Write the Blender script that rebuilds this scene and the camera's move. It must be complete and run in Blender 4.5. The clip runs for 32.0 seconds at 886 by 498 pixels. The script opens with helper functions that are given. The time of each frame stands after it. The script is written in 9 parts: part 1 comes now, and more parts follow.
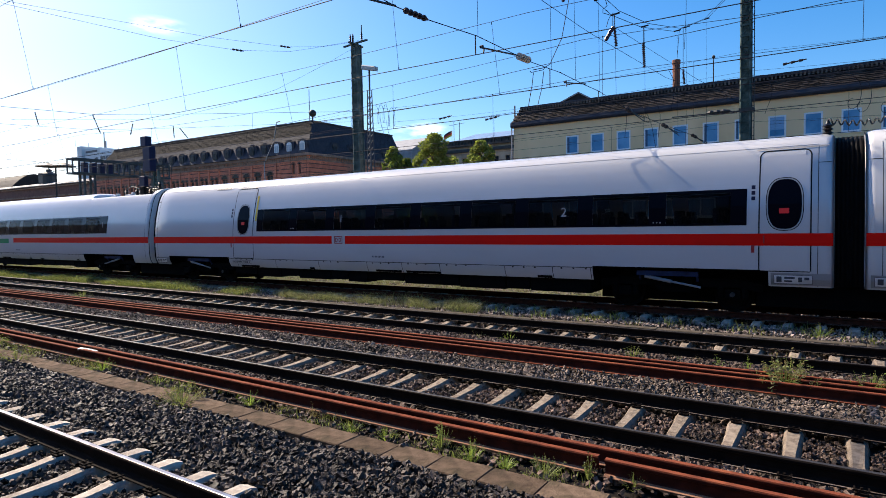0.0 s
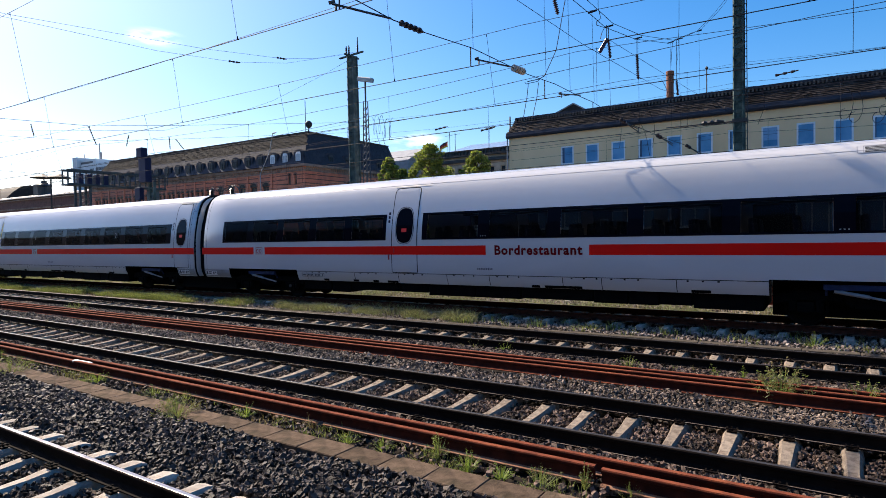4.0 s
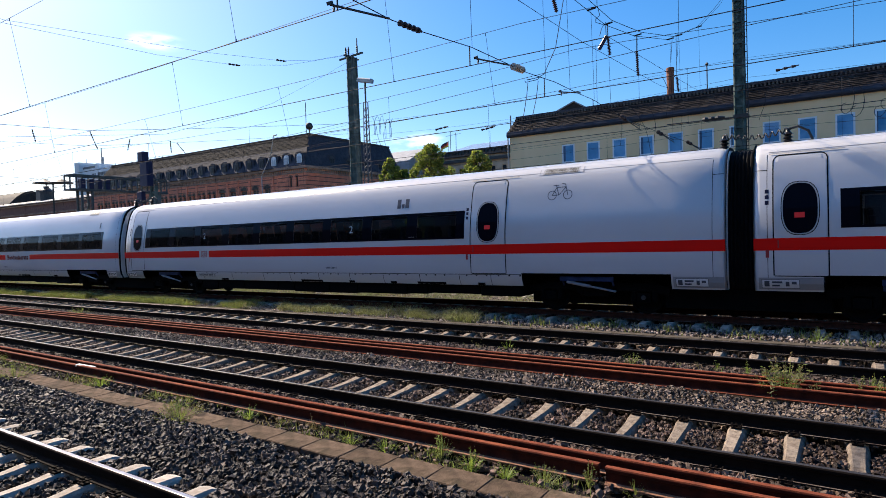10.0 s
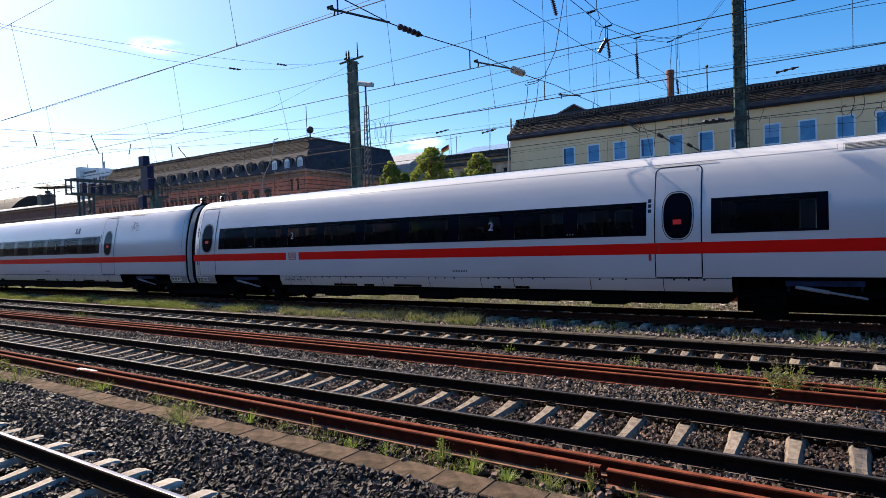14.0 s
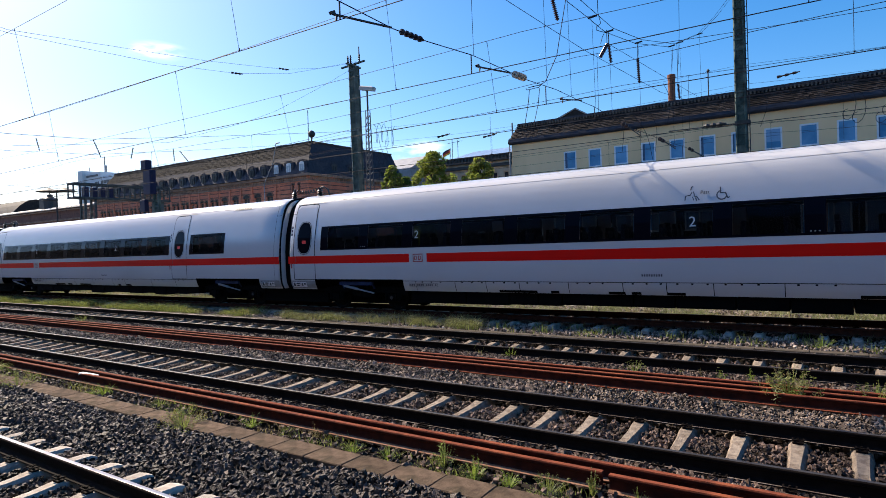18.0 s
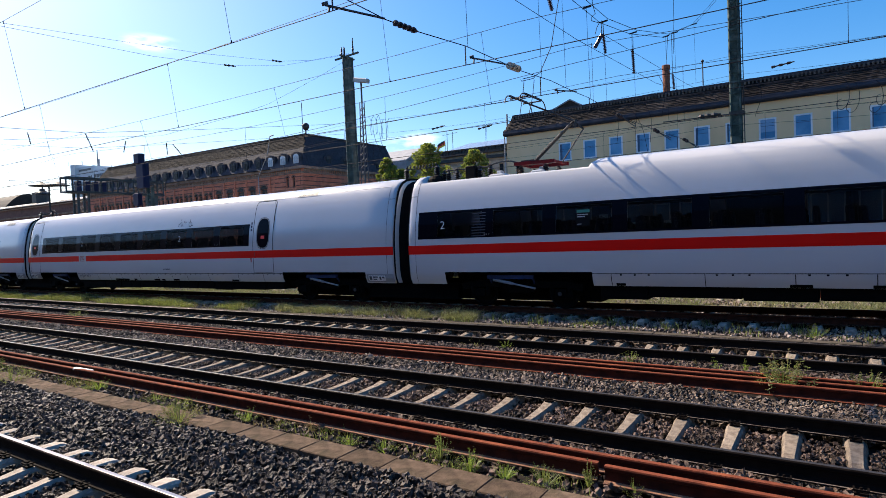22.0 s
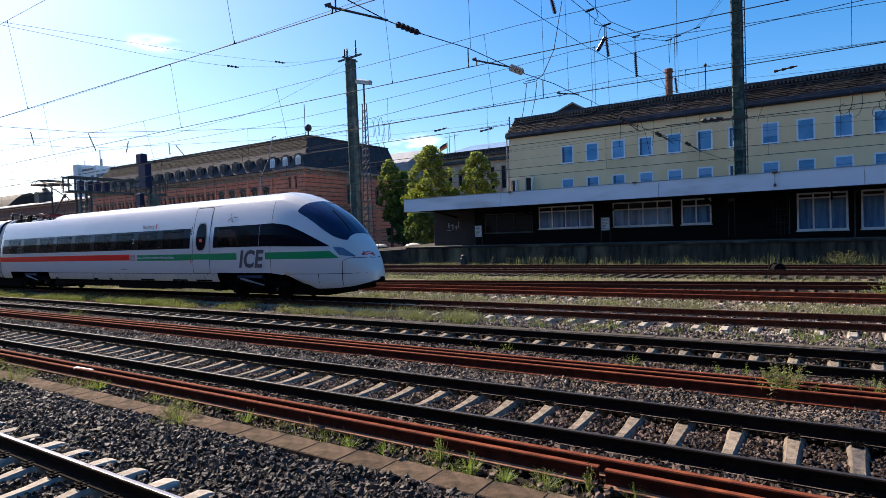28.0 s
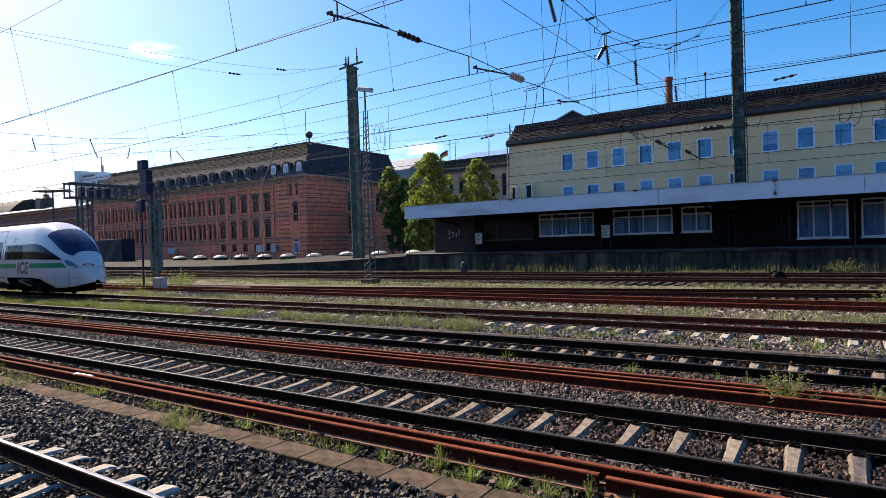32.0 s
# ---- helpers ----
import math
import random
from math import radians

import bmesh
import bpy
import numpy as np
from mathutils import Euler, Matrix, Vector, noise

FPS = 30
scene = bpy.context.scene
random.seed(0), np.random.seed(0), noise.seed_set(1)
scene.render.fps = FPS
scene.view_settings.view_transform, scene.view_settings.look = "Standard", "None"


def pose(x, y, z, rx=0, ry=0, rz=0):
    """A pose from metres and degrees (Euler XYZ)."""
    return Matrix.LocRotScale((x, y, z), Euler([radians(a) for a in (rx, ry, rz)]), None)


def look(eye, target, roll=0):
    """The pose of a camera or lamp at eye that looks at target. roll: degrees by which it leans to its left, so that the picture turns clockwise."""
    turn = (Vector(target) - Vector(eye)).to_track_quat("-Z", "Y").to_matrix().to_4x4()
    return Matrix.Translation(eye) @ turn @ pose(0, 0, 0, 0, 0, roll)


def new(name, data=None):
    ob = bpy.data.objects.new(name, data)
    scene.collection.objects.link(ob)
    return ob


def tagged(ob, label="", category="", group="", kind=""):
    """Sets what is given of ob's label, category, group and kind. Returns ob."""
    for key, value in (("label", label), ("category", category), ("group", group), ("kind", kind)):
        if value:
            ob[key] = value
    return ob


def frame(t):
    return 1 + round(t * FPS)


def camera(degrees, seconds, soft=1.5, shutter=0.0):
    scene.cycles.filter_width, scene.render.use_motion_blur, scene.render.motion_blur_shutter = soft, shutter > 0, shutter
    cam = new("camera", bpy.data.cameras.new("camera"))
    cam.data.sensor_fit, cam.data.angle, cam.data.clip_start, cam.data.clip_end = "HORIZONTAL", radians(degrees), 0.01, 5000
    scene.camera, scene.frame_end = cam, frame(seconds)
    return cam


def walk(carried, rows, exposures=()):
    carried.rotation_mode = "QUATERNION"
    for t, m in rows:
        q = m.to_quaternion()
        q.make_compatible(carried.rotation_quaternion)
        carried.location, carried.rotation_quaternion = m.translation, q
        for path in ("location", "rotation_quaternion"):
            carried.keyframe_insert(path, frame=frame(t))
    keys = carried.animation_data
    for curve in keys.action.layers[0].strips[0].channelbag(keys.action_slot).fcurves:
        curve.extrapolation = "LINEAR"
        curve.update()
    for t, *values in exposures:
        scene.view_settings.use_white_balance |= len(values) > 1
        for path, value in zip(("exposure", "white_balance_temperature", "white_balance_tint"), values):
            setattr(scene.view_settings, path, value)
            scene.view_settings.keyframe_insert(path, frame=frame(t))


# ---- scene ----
def aim(yaw, pitch, roll, x, y, z):
    """Camera pose: degrees turned left of +y, degrees up, degrees of lean to the right."""
    a, p = radians(yaw), radians(pitch)
    eye = Vector((x, y, z))
    way = Vector((-math.sin(a) * math.cos(p), math.cos(a) * math.cos(p), math.sin(p)))
    return look(eye, eye + way * 10, -roll)


cam = camera(73.207, 32.0, soft=0.55)
walk(cam, [
    (0.0, aim(33.414, -2.444, 0.837, -0.024, -0.003, 2.285)),
    (0.5, aim(33.312, -2.301, 0.831, -0.019, -0.001, 2.278)),
    (1.0, aim(33.095, -1.876, 0.771, -0.019, -0.008, 2.275)),
    (1.5, aim(33.139, -1.685, 0.928, -0.014, -0.010, 2.282)),
    (2.0, aim(33.084, -1.663, 1.023, -0.008, -0.008, 2.277)),
    (2.5, aim(32.757, -1.544, 0.995, 0.003, -0.020, 2.288)),
    (3.0, aim(33.026, -1.335, 0.897, -0.006, -0.009, 2.278)),
    (3.5, aim(33.022, -1.276, 0.933, -0.004, -0.034, 2.289)),
    (5.5, aim(33.028, -2.440, 1.247, -0.007, -0.000, 2.283)),
    (6.0, aim(33.221, -2.310, 1.331, -0.000, -0.011, 2.282)),
    (6.5, aim(33.556, -2.031, 1.394, 0.004, -0.013, 2.284)),
    (7.0, aim(33.529, -1.624, 1.457, 0.004, -0.029, 2.286)),
    (7.5, aim(33.616, -1.420, 1.452, 0.002, -0.017, 2.278)),
    (8.0, aim(33.585, -1.551, 1.611, 0.000, -0.014, 2.277)),
    (8.5, aim(33.496, -1.629, 1.417, 0.005, -0.013, 2.274)),
    (9.0, aim(33.281, -1.649, 1.423, 0.001, -0.008, 2.283)),
    (9.5, aim(33.346, -1.564, 1.613, -0.000, -0.007, 2.281)),
    (10.0, aim(33.242, -1.451, 1.749, 0.000, -0.005, 2.279)),
    (10.5, aim(33.544, -1.343, 1.780, -0.003, -0.010, 2.290)),
    (11.0, aim(33.437, -1.507, 1.913, 0.002, -0.001, 2.275)),
    (11.5, aim(33.824, -1.333, 1.905, -0.002, -0.005, 2.280)),
    (12.0, aim(33.876, -1.235, 1.888, -0.003, -0.011, 2.280)),
    (12.5, aim(33.747, -1.244, 2.210, 0.004, -0.012, 2.281)),
    (13.0, aim(33.634, -1.439, 2.137, 0.011, -0.011, 2.291)),
    (13.5, aim(33.191, -1.296, 2.055, 0.011, -0.006, 2.279)),
    (14.0, aim(33.321, -1.157, 1.948, 0.010, -0.014, 2.279)),
    (14.5, aim(33.124, -1.214, 1.890, 0.005, -0.016, 2.292)),
    (16.5, aim(33.169, -1.317, 2.131, 0.002, -0.008, 2.286)),
    (17.0, aim(33.123, -1.141, 2.070, 0.003, 0.007, 2.281)),
    (17.5, aim(33.608, -0.907, 2.035, 0.009, -0.008, 2.284)),
    (18.0, aim(33.429, -0.770, 1.911, 0.009, -0.023, 2.287)),
    (18.5, aim(33.347, -0.672, 1.917, 0.004, -0.021, 2.282)),
    (19.0, aim(33.386, -0.916, 1.969, 0.014, -0.020, 2.284)),
    (19.5, aim(33.396, -0.973, 1.984, 0.010, -0.011, 2.279)),
    (20.0, aim(33.378, -1.027, 2.028, 0.020, -0.012, 2.286)),
    (20.5, aim(33.442, -1.198, 2.243, 0.010, -0.005, 2.279)),
    (21.0, aim(33.252, -1.259, 2.195, 0.008, 0.005, 2.284)),
    (21.5, aim(32.709, -1.509, 2.194, 0.004, -0.007, 2.293)),
    (22.0, aim(33.020, -1.540, 2.254, 0.002, 0.000, 2.292)),
    (22.5, aim(33.051, -1.227, 2.271, 0.007, -0.012, 2.281)),
    (23.0, aim(33.286, -1.137, 2.245, 0.014, -0.009, 2.285)),
    (23.5, aim(33.215, -1.381, 2.170, -0.004, 0.007, 2.277)),
    (24.0, aim(33.205, -1.555, 2.140, 0.001, 0.000, 2.290)),
    (24.5, aim(33.229, -1.781, 2.179, -0.001, 0.012, 2.288)),
    (25.0, aim(33.200, -1.646, 1.842, -0.000, 0.013, 2.278)),
    (25.5, aim(33.283, -1.465, 1.897, -0.002, 0.011, 2.288)),
    (27.5, aim(32.943, -1.489, 1.956, -0.024, 0.038, 2.293)),
    (28.0, aim(33.152, -1.331, 1.861, -0.004, 0.012, 2.289)),
    (28.5, aim(33.147, -1.167, 1.811, 0.001, 0.009, 2.286)),
    (29.0, aim(33.174, -0.779, 1.598, -0.004, 0.003, 2.286)),
    (29.5, aim(33.067, -0.325, 1.546, 0.009, -0.008, 2.288)),
    (30.0, aim(33.117, -0.207, 1.672, 0.014, -0.012, 2.281)),
    (30.5, aim(33.055, -0.196, 1.706, 0.010, -0.022, 2.294)),
    (31.0, aim(33.061, -0.522, 1.824, 0.007, 0.001, 2.280)),
    (31.5, aim(32.915, -0.565, 1.719, -0.006, -0.005, 2.278)),
    (32.0, aim(33.157, -0.649, 1.706, 0.001, -0.000, 2.285)),
])

# ---------------------------------------------------------------- light
SUN_AZ, SUN_EL = 82.0, 41.0        # degrees left of +y, degrees up
world = bpy.data.worlds.new("sky")
scene.world = world
world.use_nodes = True
wn, wl = world.node_tree.nodes, world.node_tree.links
sky = wn.new("ShaderNodeTexSky")
sky.sky_type, sky.sun_disc = "NISHITA", False
sky.sun_elevation, sky.sun_rotation = radians(SUN_EL), radians(-SUN_AZ)
sky.air_density, sky.dust_density, sky.ozone_density = 1.0, 1.1, 4.5
# thin drifting cloud wisps
WISPS = [((-0.8168, 0.4996, 0.2887), 0.055, 0.016, 0.8), ((-0.573, 0.8056, 0.1503), 0.06, 0.022, 0.9), ((-0.15, 0.88, 0.42), 0.05, 0.02, 0.25)]
wco = wn.new("ShaderNodeTexCoord")
wmap = wn.new("ShaderNodeMapping")
wmap.inputs["Scale"].default_value = (6.0, 6.0, 22.0)
wnoise = wn.new("ShaderNodeTexNoise")
wnoise.inputs["Scale"].default_value, wnoise.inputs["Detail"].default_value = 3.0, 8.0
wramp = wn.new("ShaderNodeMapRange")
wramp.inputs["From Min"].default_value, wramp.inputs["From Max"].default_value = 0.42, 0.72
wsum = None
# where the few wisps stand: direction, reach sideways, reach upwards, density
for d, side, up_, dens in WISPS:
    off = wn.new("ShaderNodeVectorMath")
    off.operation = "SUBTRACT"
    off.inputs[1].default_value = d
    sc = wn.new("ShaderNodeVectorMath")
    sc.operation = "MULTIPLY"
    sc.inputs[1].default_value = (1 / side, 1 / side, 1 / up_)
    ln = wn.new("ShaderNodeVectorMath")
    ln.operation = "LENGTH"
    mr = wn.new("ShaderNodeMapRange")
    mr.interpolation_type = "SMOOTHSTEP"
    mr.inputs["From Min"].default_value, mr.inputs["From Max"].default_value = 1.0, 0.2
    mr.inputs["To Max"].default_value = dens
    wl.new(wco.outputs["Generated"], off.inputs[0])
    wl.new(off.outputs[0], sc.inputs[0])
    wl.new(sc.outputs[0], ln.inputs[0])
    wl.new(ln.outputs["Value"], mr.inputs["Value"])
    if wsum is None:
        wsum = mr
    else:
        add = wn.new("ShaderNodeMath")
        wl.new(wsum.outputs[0], add.inputs[0])
        wl.new(mr.outputs[0], add.inputs[1])
        wsum = add
wfac = wn.new("ShaderNodeMath")
wfac.operation = "MULTIPLY"
wmix = wn.new("ShaderNodeMix")
wmix.data_type = "RGBA"
wmix.inputs["B"].default_value = (10.5, 10.8, 11.2, 1)
wl.new(wco.outputs["Generated"], wmap.inputs["Vector"])
wl.new(wmap.outputs["Vector"], wnoise.inputs["Vector"])
wl.new(wnoise.outputs["Fac"], wramp.inputs["Value"])
wl.new(wramp.outputs[0], wfac.inputs[0])
wl.new(wsum.outputs[0], wfac.inputs[1])
wl.new(wfac.outputs[0], wmix.inputs["Factor"])
wsat = wn.new("ShaderNodeHueSaturation")
wsat.inputs["Saturation"].default_value = 1.37
wl.new(sky.outputs["Color"], wsat.inputs["Color"])
# the camera's white balance, warmed for open shade
wtint = wn.new("ShaderNodeMix")
wtint.data_type, wtint.blend_type = "RGBA", "MULTIPLY"
wtint.inputs["Factor"].default_value = 1.0
wtint.inputs["B"].default_value = (1.085, 1.0, 1.0, 1)
wl.new(wsat.outputs["Color"], wtint.inputs["A"])
wl.new(wtint.outputs["Result"], wmix.inputs["A"])
wl.new(wmix.outputs["Result"], wn["Background"].inputs["Color"])
wn["Background"].inputs["Strength"].default_value = 0.108

sun = new("sun", bpy.data.lights.new("sun", "SUN"))
sun.data.energy, sun.data.angle, sun.data.color = 5.0, radians(0.6), (1.0, 0.84, 0.66)
_a, _e = radians(SUN_AZ), radians(SUN_EL)
SUN_DIR = Vector((-math.sin(_a) * math.cos(_e), math.cos(_a) * math.cos(_e), math.sin(_e)))
sun.matrix_world = look((-40, 40, 60), Vector((-40, 40, 60)) - SUN_DIR)
scene.view_settings.exposure = 0.88

# ---------------------------------------------------------------- materials
MATS = {}


def surf(name, base, alt=None, scale=3.0, rough=0.6, metal=0.0, bump=0.0, bscale=40.0, vary=0.0, island=0.0, stain=None, sscale=0.5, stretch=(1, 1, 1), spec=0.5):
    """A procedural surface: two tones by noise at one scale, stains at another, fine relief."""
    if name in MATS:
        return MATS[name]
    m = bpy.data.materials.new(name)
    m.use_nodes = True
    nt = m.node_tree
    n, l = nt.nodes, nt.links
    b = n["Principled BSDF"]
    b.inputs["Roughness"].default_value, b.inputs["Metallic"].default_value = rough, metal
    b.inputs["Specular IOR Level"].default_value = spec
    co = n.new("ShaderNodeTexCoord")
    mp = n.new("ShaderNodeMapping")
    mp.inputs["Scale"].default_value = stretch
    l.new(co.outputs["Object"], mp.inputs["Vector"])
    alt = alt or tuple(c * 0.75 for c in base)

    def noise_of(s, detail=5.0):
        t = n.new("ShaderNodeTexNoise")
        t.inputs["Scale"].default_value, t.inputs["Detail"].default_value = s, detail
        l.new(mp.outputs["Vector"], t.inputs["Vector"])
        return t

    def mix(a, bb, f, mode="MIX"):
        x = n.new("ShaderNodeMix")
        x.data_type, x.blend_type = "RGBA", mode
        for sock, v in (("A", a), ("B", bb), ("Factor", f)):
            if isinstance(v, (tuple, float, int)):
                x.inputs[sock].default_value = (*v, 1) if isinstance(v, tuple) else v
            else:
                l.new(v, x.inputs[sock])
        return x.outputs["Result"]

    def ramp(src, a, c):
        r = n.new("ShaderNodeMapRange")
        r.inputs["From Min"].default_value, r.inputs["From Max"].default_value = a, c
        l.new(src, r.inputs["Value"])
        return r.outputs["Result"]

    t1 = noise_of(scale)
    col = mix(base, alt, ramp(t1.outputs["Fac"], 0.35, 0.68))
    if stain:
        t2 = noise_of(sscale, 8.0)
        col = mix(col, stain, ramp(t2.outputs["Fac"], 0.52, 0.75))
    if vary:
        oi = n.new("ShaderNodeObjectInfo")
        h = n.new("ShaderNodeHueSaturation")
        mr = n.new("ShaderNodeMapRange")
        mr.inputs["To Min"].default_value, mr.inputs["To Max"].default_value = 1 - vary, 1 + vary
        l.new(oi.outputs["Random"], mr.inputs["Value"])
        l.new(mr.outputs["Result"], h.inputs["Value"])
        l.new(col, h.inputs["Color"])
        col = h.outputs["Color"]
    if island:
        ge = n.new("ShaderNodeNewGeometry")
        h = n.new("ShaderNodeHueSaturation")
        mr = n.new("ShaderNodeMapRange")
        mr.inputs["To Min"].default_value, mr.inputs["To Max"].default_value = 1 - island, 1 + island
        l.new(ge.outputs["Random Per Island"], mr.inputs["Value"])
        l.new(mr.outputs["Result"], h.inputs["Value"])
        l.new(col, h.inputs["Color"])
        col = h.outputs["Color"]
    l.new(col, b.inputs["Base Color"])
    if bump:
        t3 = noise_of(bscale, 6.0)
        bp = n.new("ShaderNodeBump")
        bp.inputs["Strength"].default_value, bp.inputs["Distance"].default_value = bump, 0.02
        l.new(t3.outputs["Fac"], bp.inputs["Height"])
        l.new(bp.outputs["Normal"], b.inputs["Normal"])
    MATS[name] = m
    return m


def glass(name, tint, through_part, rough=0.03, gloss=0.06, coat=(0.012, 0.014, 0.017), sheen=0.5):
    """Tinted window glass: part lets light through, the rest is a dark coated sheet, with a weak mirror gloss."""
    m = bpy.data.materials.new(name)
    m.use_nodes = True
    n, l = m.node_tree.nodes, m.node_tree.links
    n.remove(n["Principled BSDF"])
    tr = n.new("ShaderNodeBsdfTransparent")
    tr.inputs["Color"].default_value = (*tint, 1)
    di = n.new("ShaderNodeBsdfDiffuse")
    di.inputs["Color"].default_value = (*coat, 1)
    gl = n.new("ShaderNodeBsdfGlossy")
    gl.inputs["Roughness"].default_value = rough
    gl.inputs["Color"].default_value = (0.9, 0.95, 1, 1)
    m1, m2 = n.new("ShaderNodeMixShader"), n.new("ShaderNodeMixShader")
    m1.inputs[0].default_value = through_part
    l.new(di.outputs[0], m1.inputs[1])
    l.new(tr.outputs[0], m1.inputs[2])
    lw, pw, mr = n.new("ShaderNodeLayerWeight"), n.new("ShaderNodeMath"), n.new("ShaderNodeMapRange")
    lw.inputs["Blend"].default_value = 0.5
    pw.operation = "POWER"
    pw.inputs[1].default_value = 5.0
    mr.inputs["To Min"].default_value, mr.inputs["To Max"].default_value = gloss, sheen
    l.new(lw.outputs["Facing"], pw.inputs[0])
    l.new(pw.outputs[0], mr.inputs["Value"])
    l.new(mr.outputs[0], m2.inputs[0])
    l.new(m1.outputs[0], m2.inputs[1])
    l.new(gl.outputs[0], m2.inputs[2])
    l.new(m2.outputs[0], n["Material Output"].inputs["Surface"])
    MATS[name] = m
    return m


ballast = surf("ballast", (0.185, 0.142, 0.112), (0.055, 0.042, 0.034), 2.6, 0.65, bump=0.5, bscale=60, island=0.9, spec=0.2)
ballast_dark = surf("dark_ballast", (0.078, 0.061, 0.051), (0.014, 0.011, 0.0095), 2.6, 0.55, bump=0.5, bscale=60, island=0.98, spec=0.22)
ballast_rusty = surf("ballast_rusty", (0.138, 0.094, 0.073), (0.040, 0.028, 0.022), 2.6, 0.65, bump=0.5, bscale=60, island=0.85, spec=0.2)
ballast_pale = surf("ballast_pale", (0.32, 0.26, 0.225), (0.09, 0.072, 0.062), 2.0, 0.7, island=0.85, spec=0.15)
# soil is near-black to paint in the deep shade between the stones
soil = surf("soil", (0.022, 0.018, 0.015), (0.011, 0.009, 0.008), 2.0, 0.95, bump=0.9, bscale=22, stain=(0.035, 0.028, 0.023), sscale=9, spec=0.1)
grassy = surf("grassy_soil", (0.19, 0.16, 0.11), (0.095, 0.092, 0.052), 1.2, 0.95, bump=0.9, bscale=18, stain=(0.26, 0.225, 0.19), sscale=0.6, spec=0.1)
concrete = surf("concrete", (0.30, 0.245, 0.19), (0.17, 0.137, 0.108), 18.0, 0.9, bump=0.8, bscale=70, vary=0.16, stain=(0.12, 0.083, 0.057), sscale=4.5, spec=0.2)
concrete_pale = surf("pale_concrete", (0.47, 0.42, 0.36), (0.33, 0.285, 0.24), 9.0, 0.9, bump=0.7, bscale=55, vary=0.22, stain=(0.19, 0.135, 0.095), sscale=3.5, spec=0.2)
dark_sleeper = surf("dark_sleeper", (0.085, 0.066, 0.052), (0.045, 0.036, 0.029), 5.0, 0.95, spec=0.1)
slab_mat = surf("slab_concrete", (0.15, 0.106, 0.074), (0.075, 0.053, 0.037), 9.0, 0.95, bump=0.7, bscale=45, vary=0.22, stain=(0.036, 0.033, 0.02), sscale=3.2, spec=0.08)
plat_mat = surf("platform_concrete", (0.085, 0.068, 0.047), (0.018, 0.015, 0.012), 1.3, 0.9, bump=0.5, bscale=9, stain=(0.20, 0.165, 0.10), sscale=0.5, stretch=(1.6, 1, 0.3), spec=0.1)
plat_top = surf("platform_paving", (0.155, 0.147, 0.135), (0.115, 0.11, 0.10), 0.8, 0.9, bump=0.2, bscale=15, stain=(0.08, 0.076, 0.064), sscale=0.3)
rail_dark = surf("rail_steel", (0.013, 0.0095, 0.008), (0.007, 0.0052, 0.0045), 9.0, 0.8, 0.0, bump=0.2, bscale=90, spec=0.06)
rail_brown = surf("rail_brown", (0.085, 0.028, 0.017), (0.045, 0.016, 0.011), 9.0, 0.85, 0.0, bump=0.2, bscale=90, spec=0.06)
rail_top = surf("polished_steel", (0.46, 0.42, 0.39), (0.30, 0.25, 0.22), 6.0, 0.28, 1.0)
rail_dull = surf("worn_steel", (0.050, 0.047, 0.047), (0.03, 0.027, 0.026), 6.0, 0.5, 0.25, spec=0.25)
rail_foot = surf("pale_rail_foot", (0.24, 0.20, 0.17), (0.10, 0.07, 0.055), 2.5, 0.6, 0.0, spec=0.4)
rust = surf("rust", (0.205, 0.056, 0.029), (0.125, 0.036, 0.020), 7.0, 0.9, 0.0, bump=0.3, bscale=70, stain=(0.27, 0.078, 0.035), sscale=3.0, spec=0.1)
# paler and darker copies of the rust hold sunlit edges and shaded sides
rust_sunlit = surf("sunlit_rust", (0.30, 0.165, 0.105), (0.20, 0.10, 0.062), 7.0, 0.9, 0.0, bump=0.3, bscale=70, spec=0.1)
rust_shaded = surf("shaded_rust", (0.078, 0.020, 0.012), (0.036, 0.011, 0.008), 7.0, 0.9, 0.0, bump=0.3, bscale=70, spec=0.1)
rust_mid = surf("brown_rust", (0.15, 0.036, 0.019), (0.08, 0.021, 0.013), 7.0, 0.9, 0.0, bump=0.3, bscale=70, spec=0.1)
iron = surf("painted_iron", (0.045, 0.045, 0.047), (0.03, 0.03, 0.03), 5.0, 0.6, 0.3)


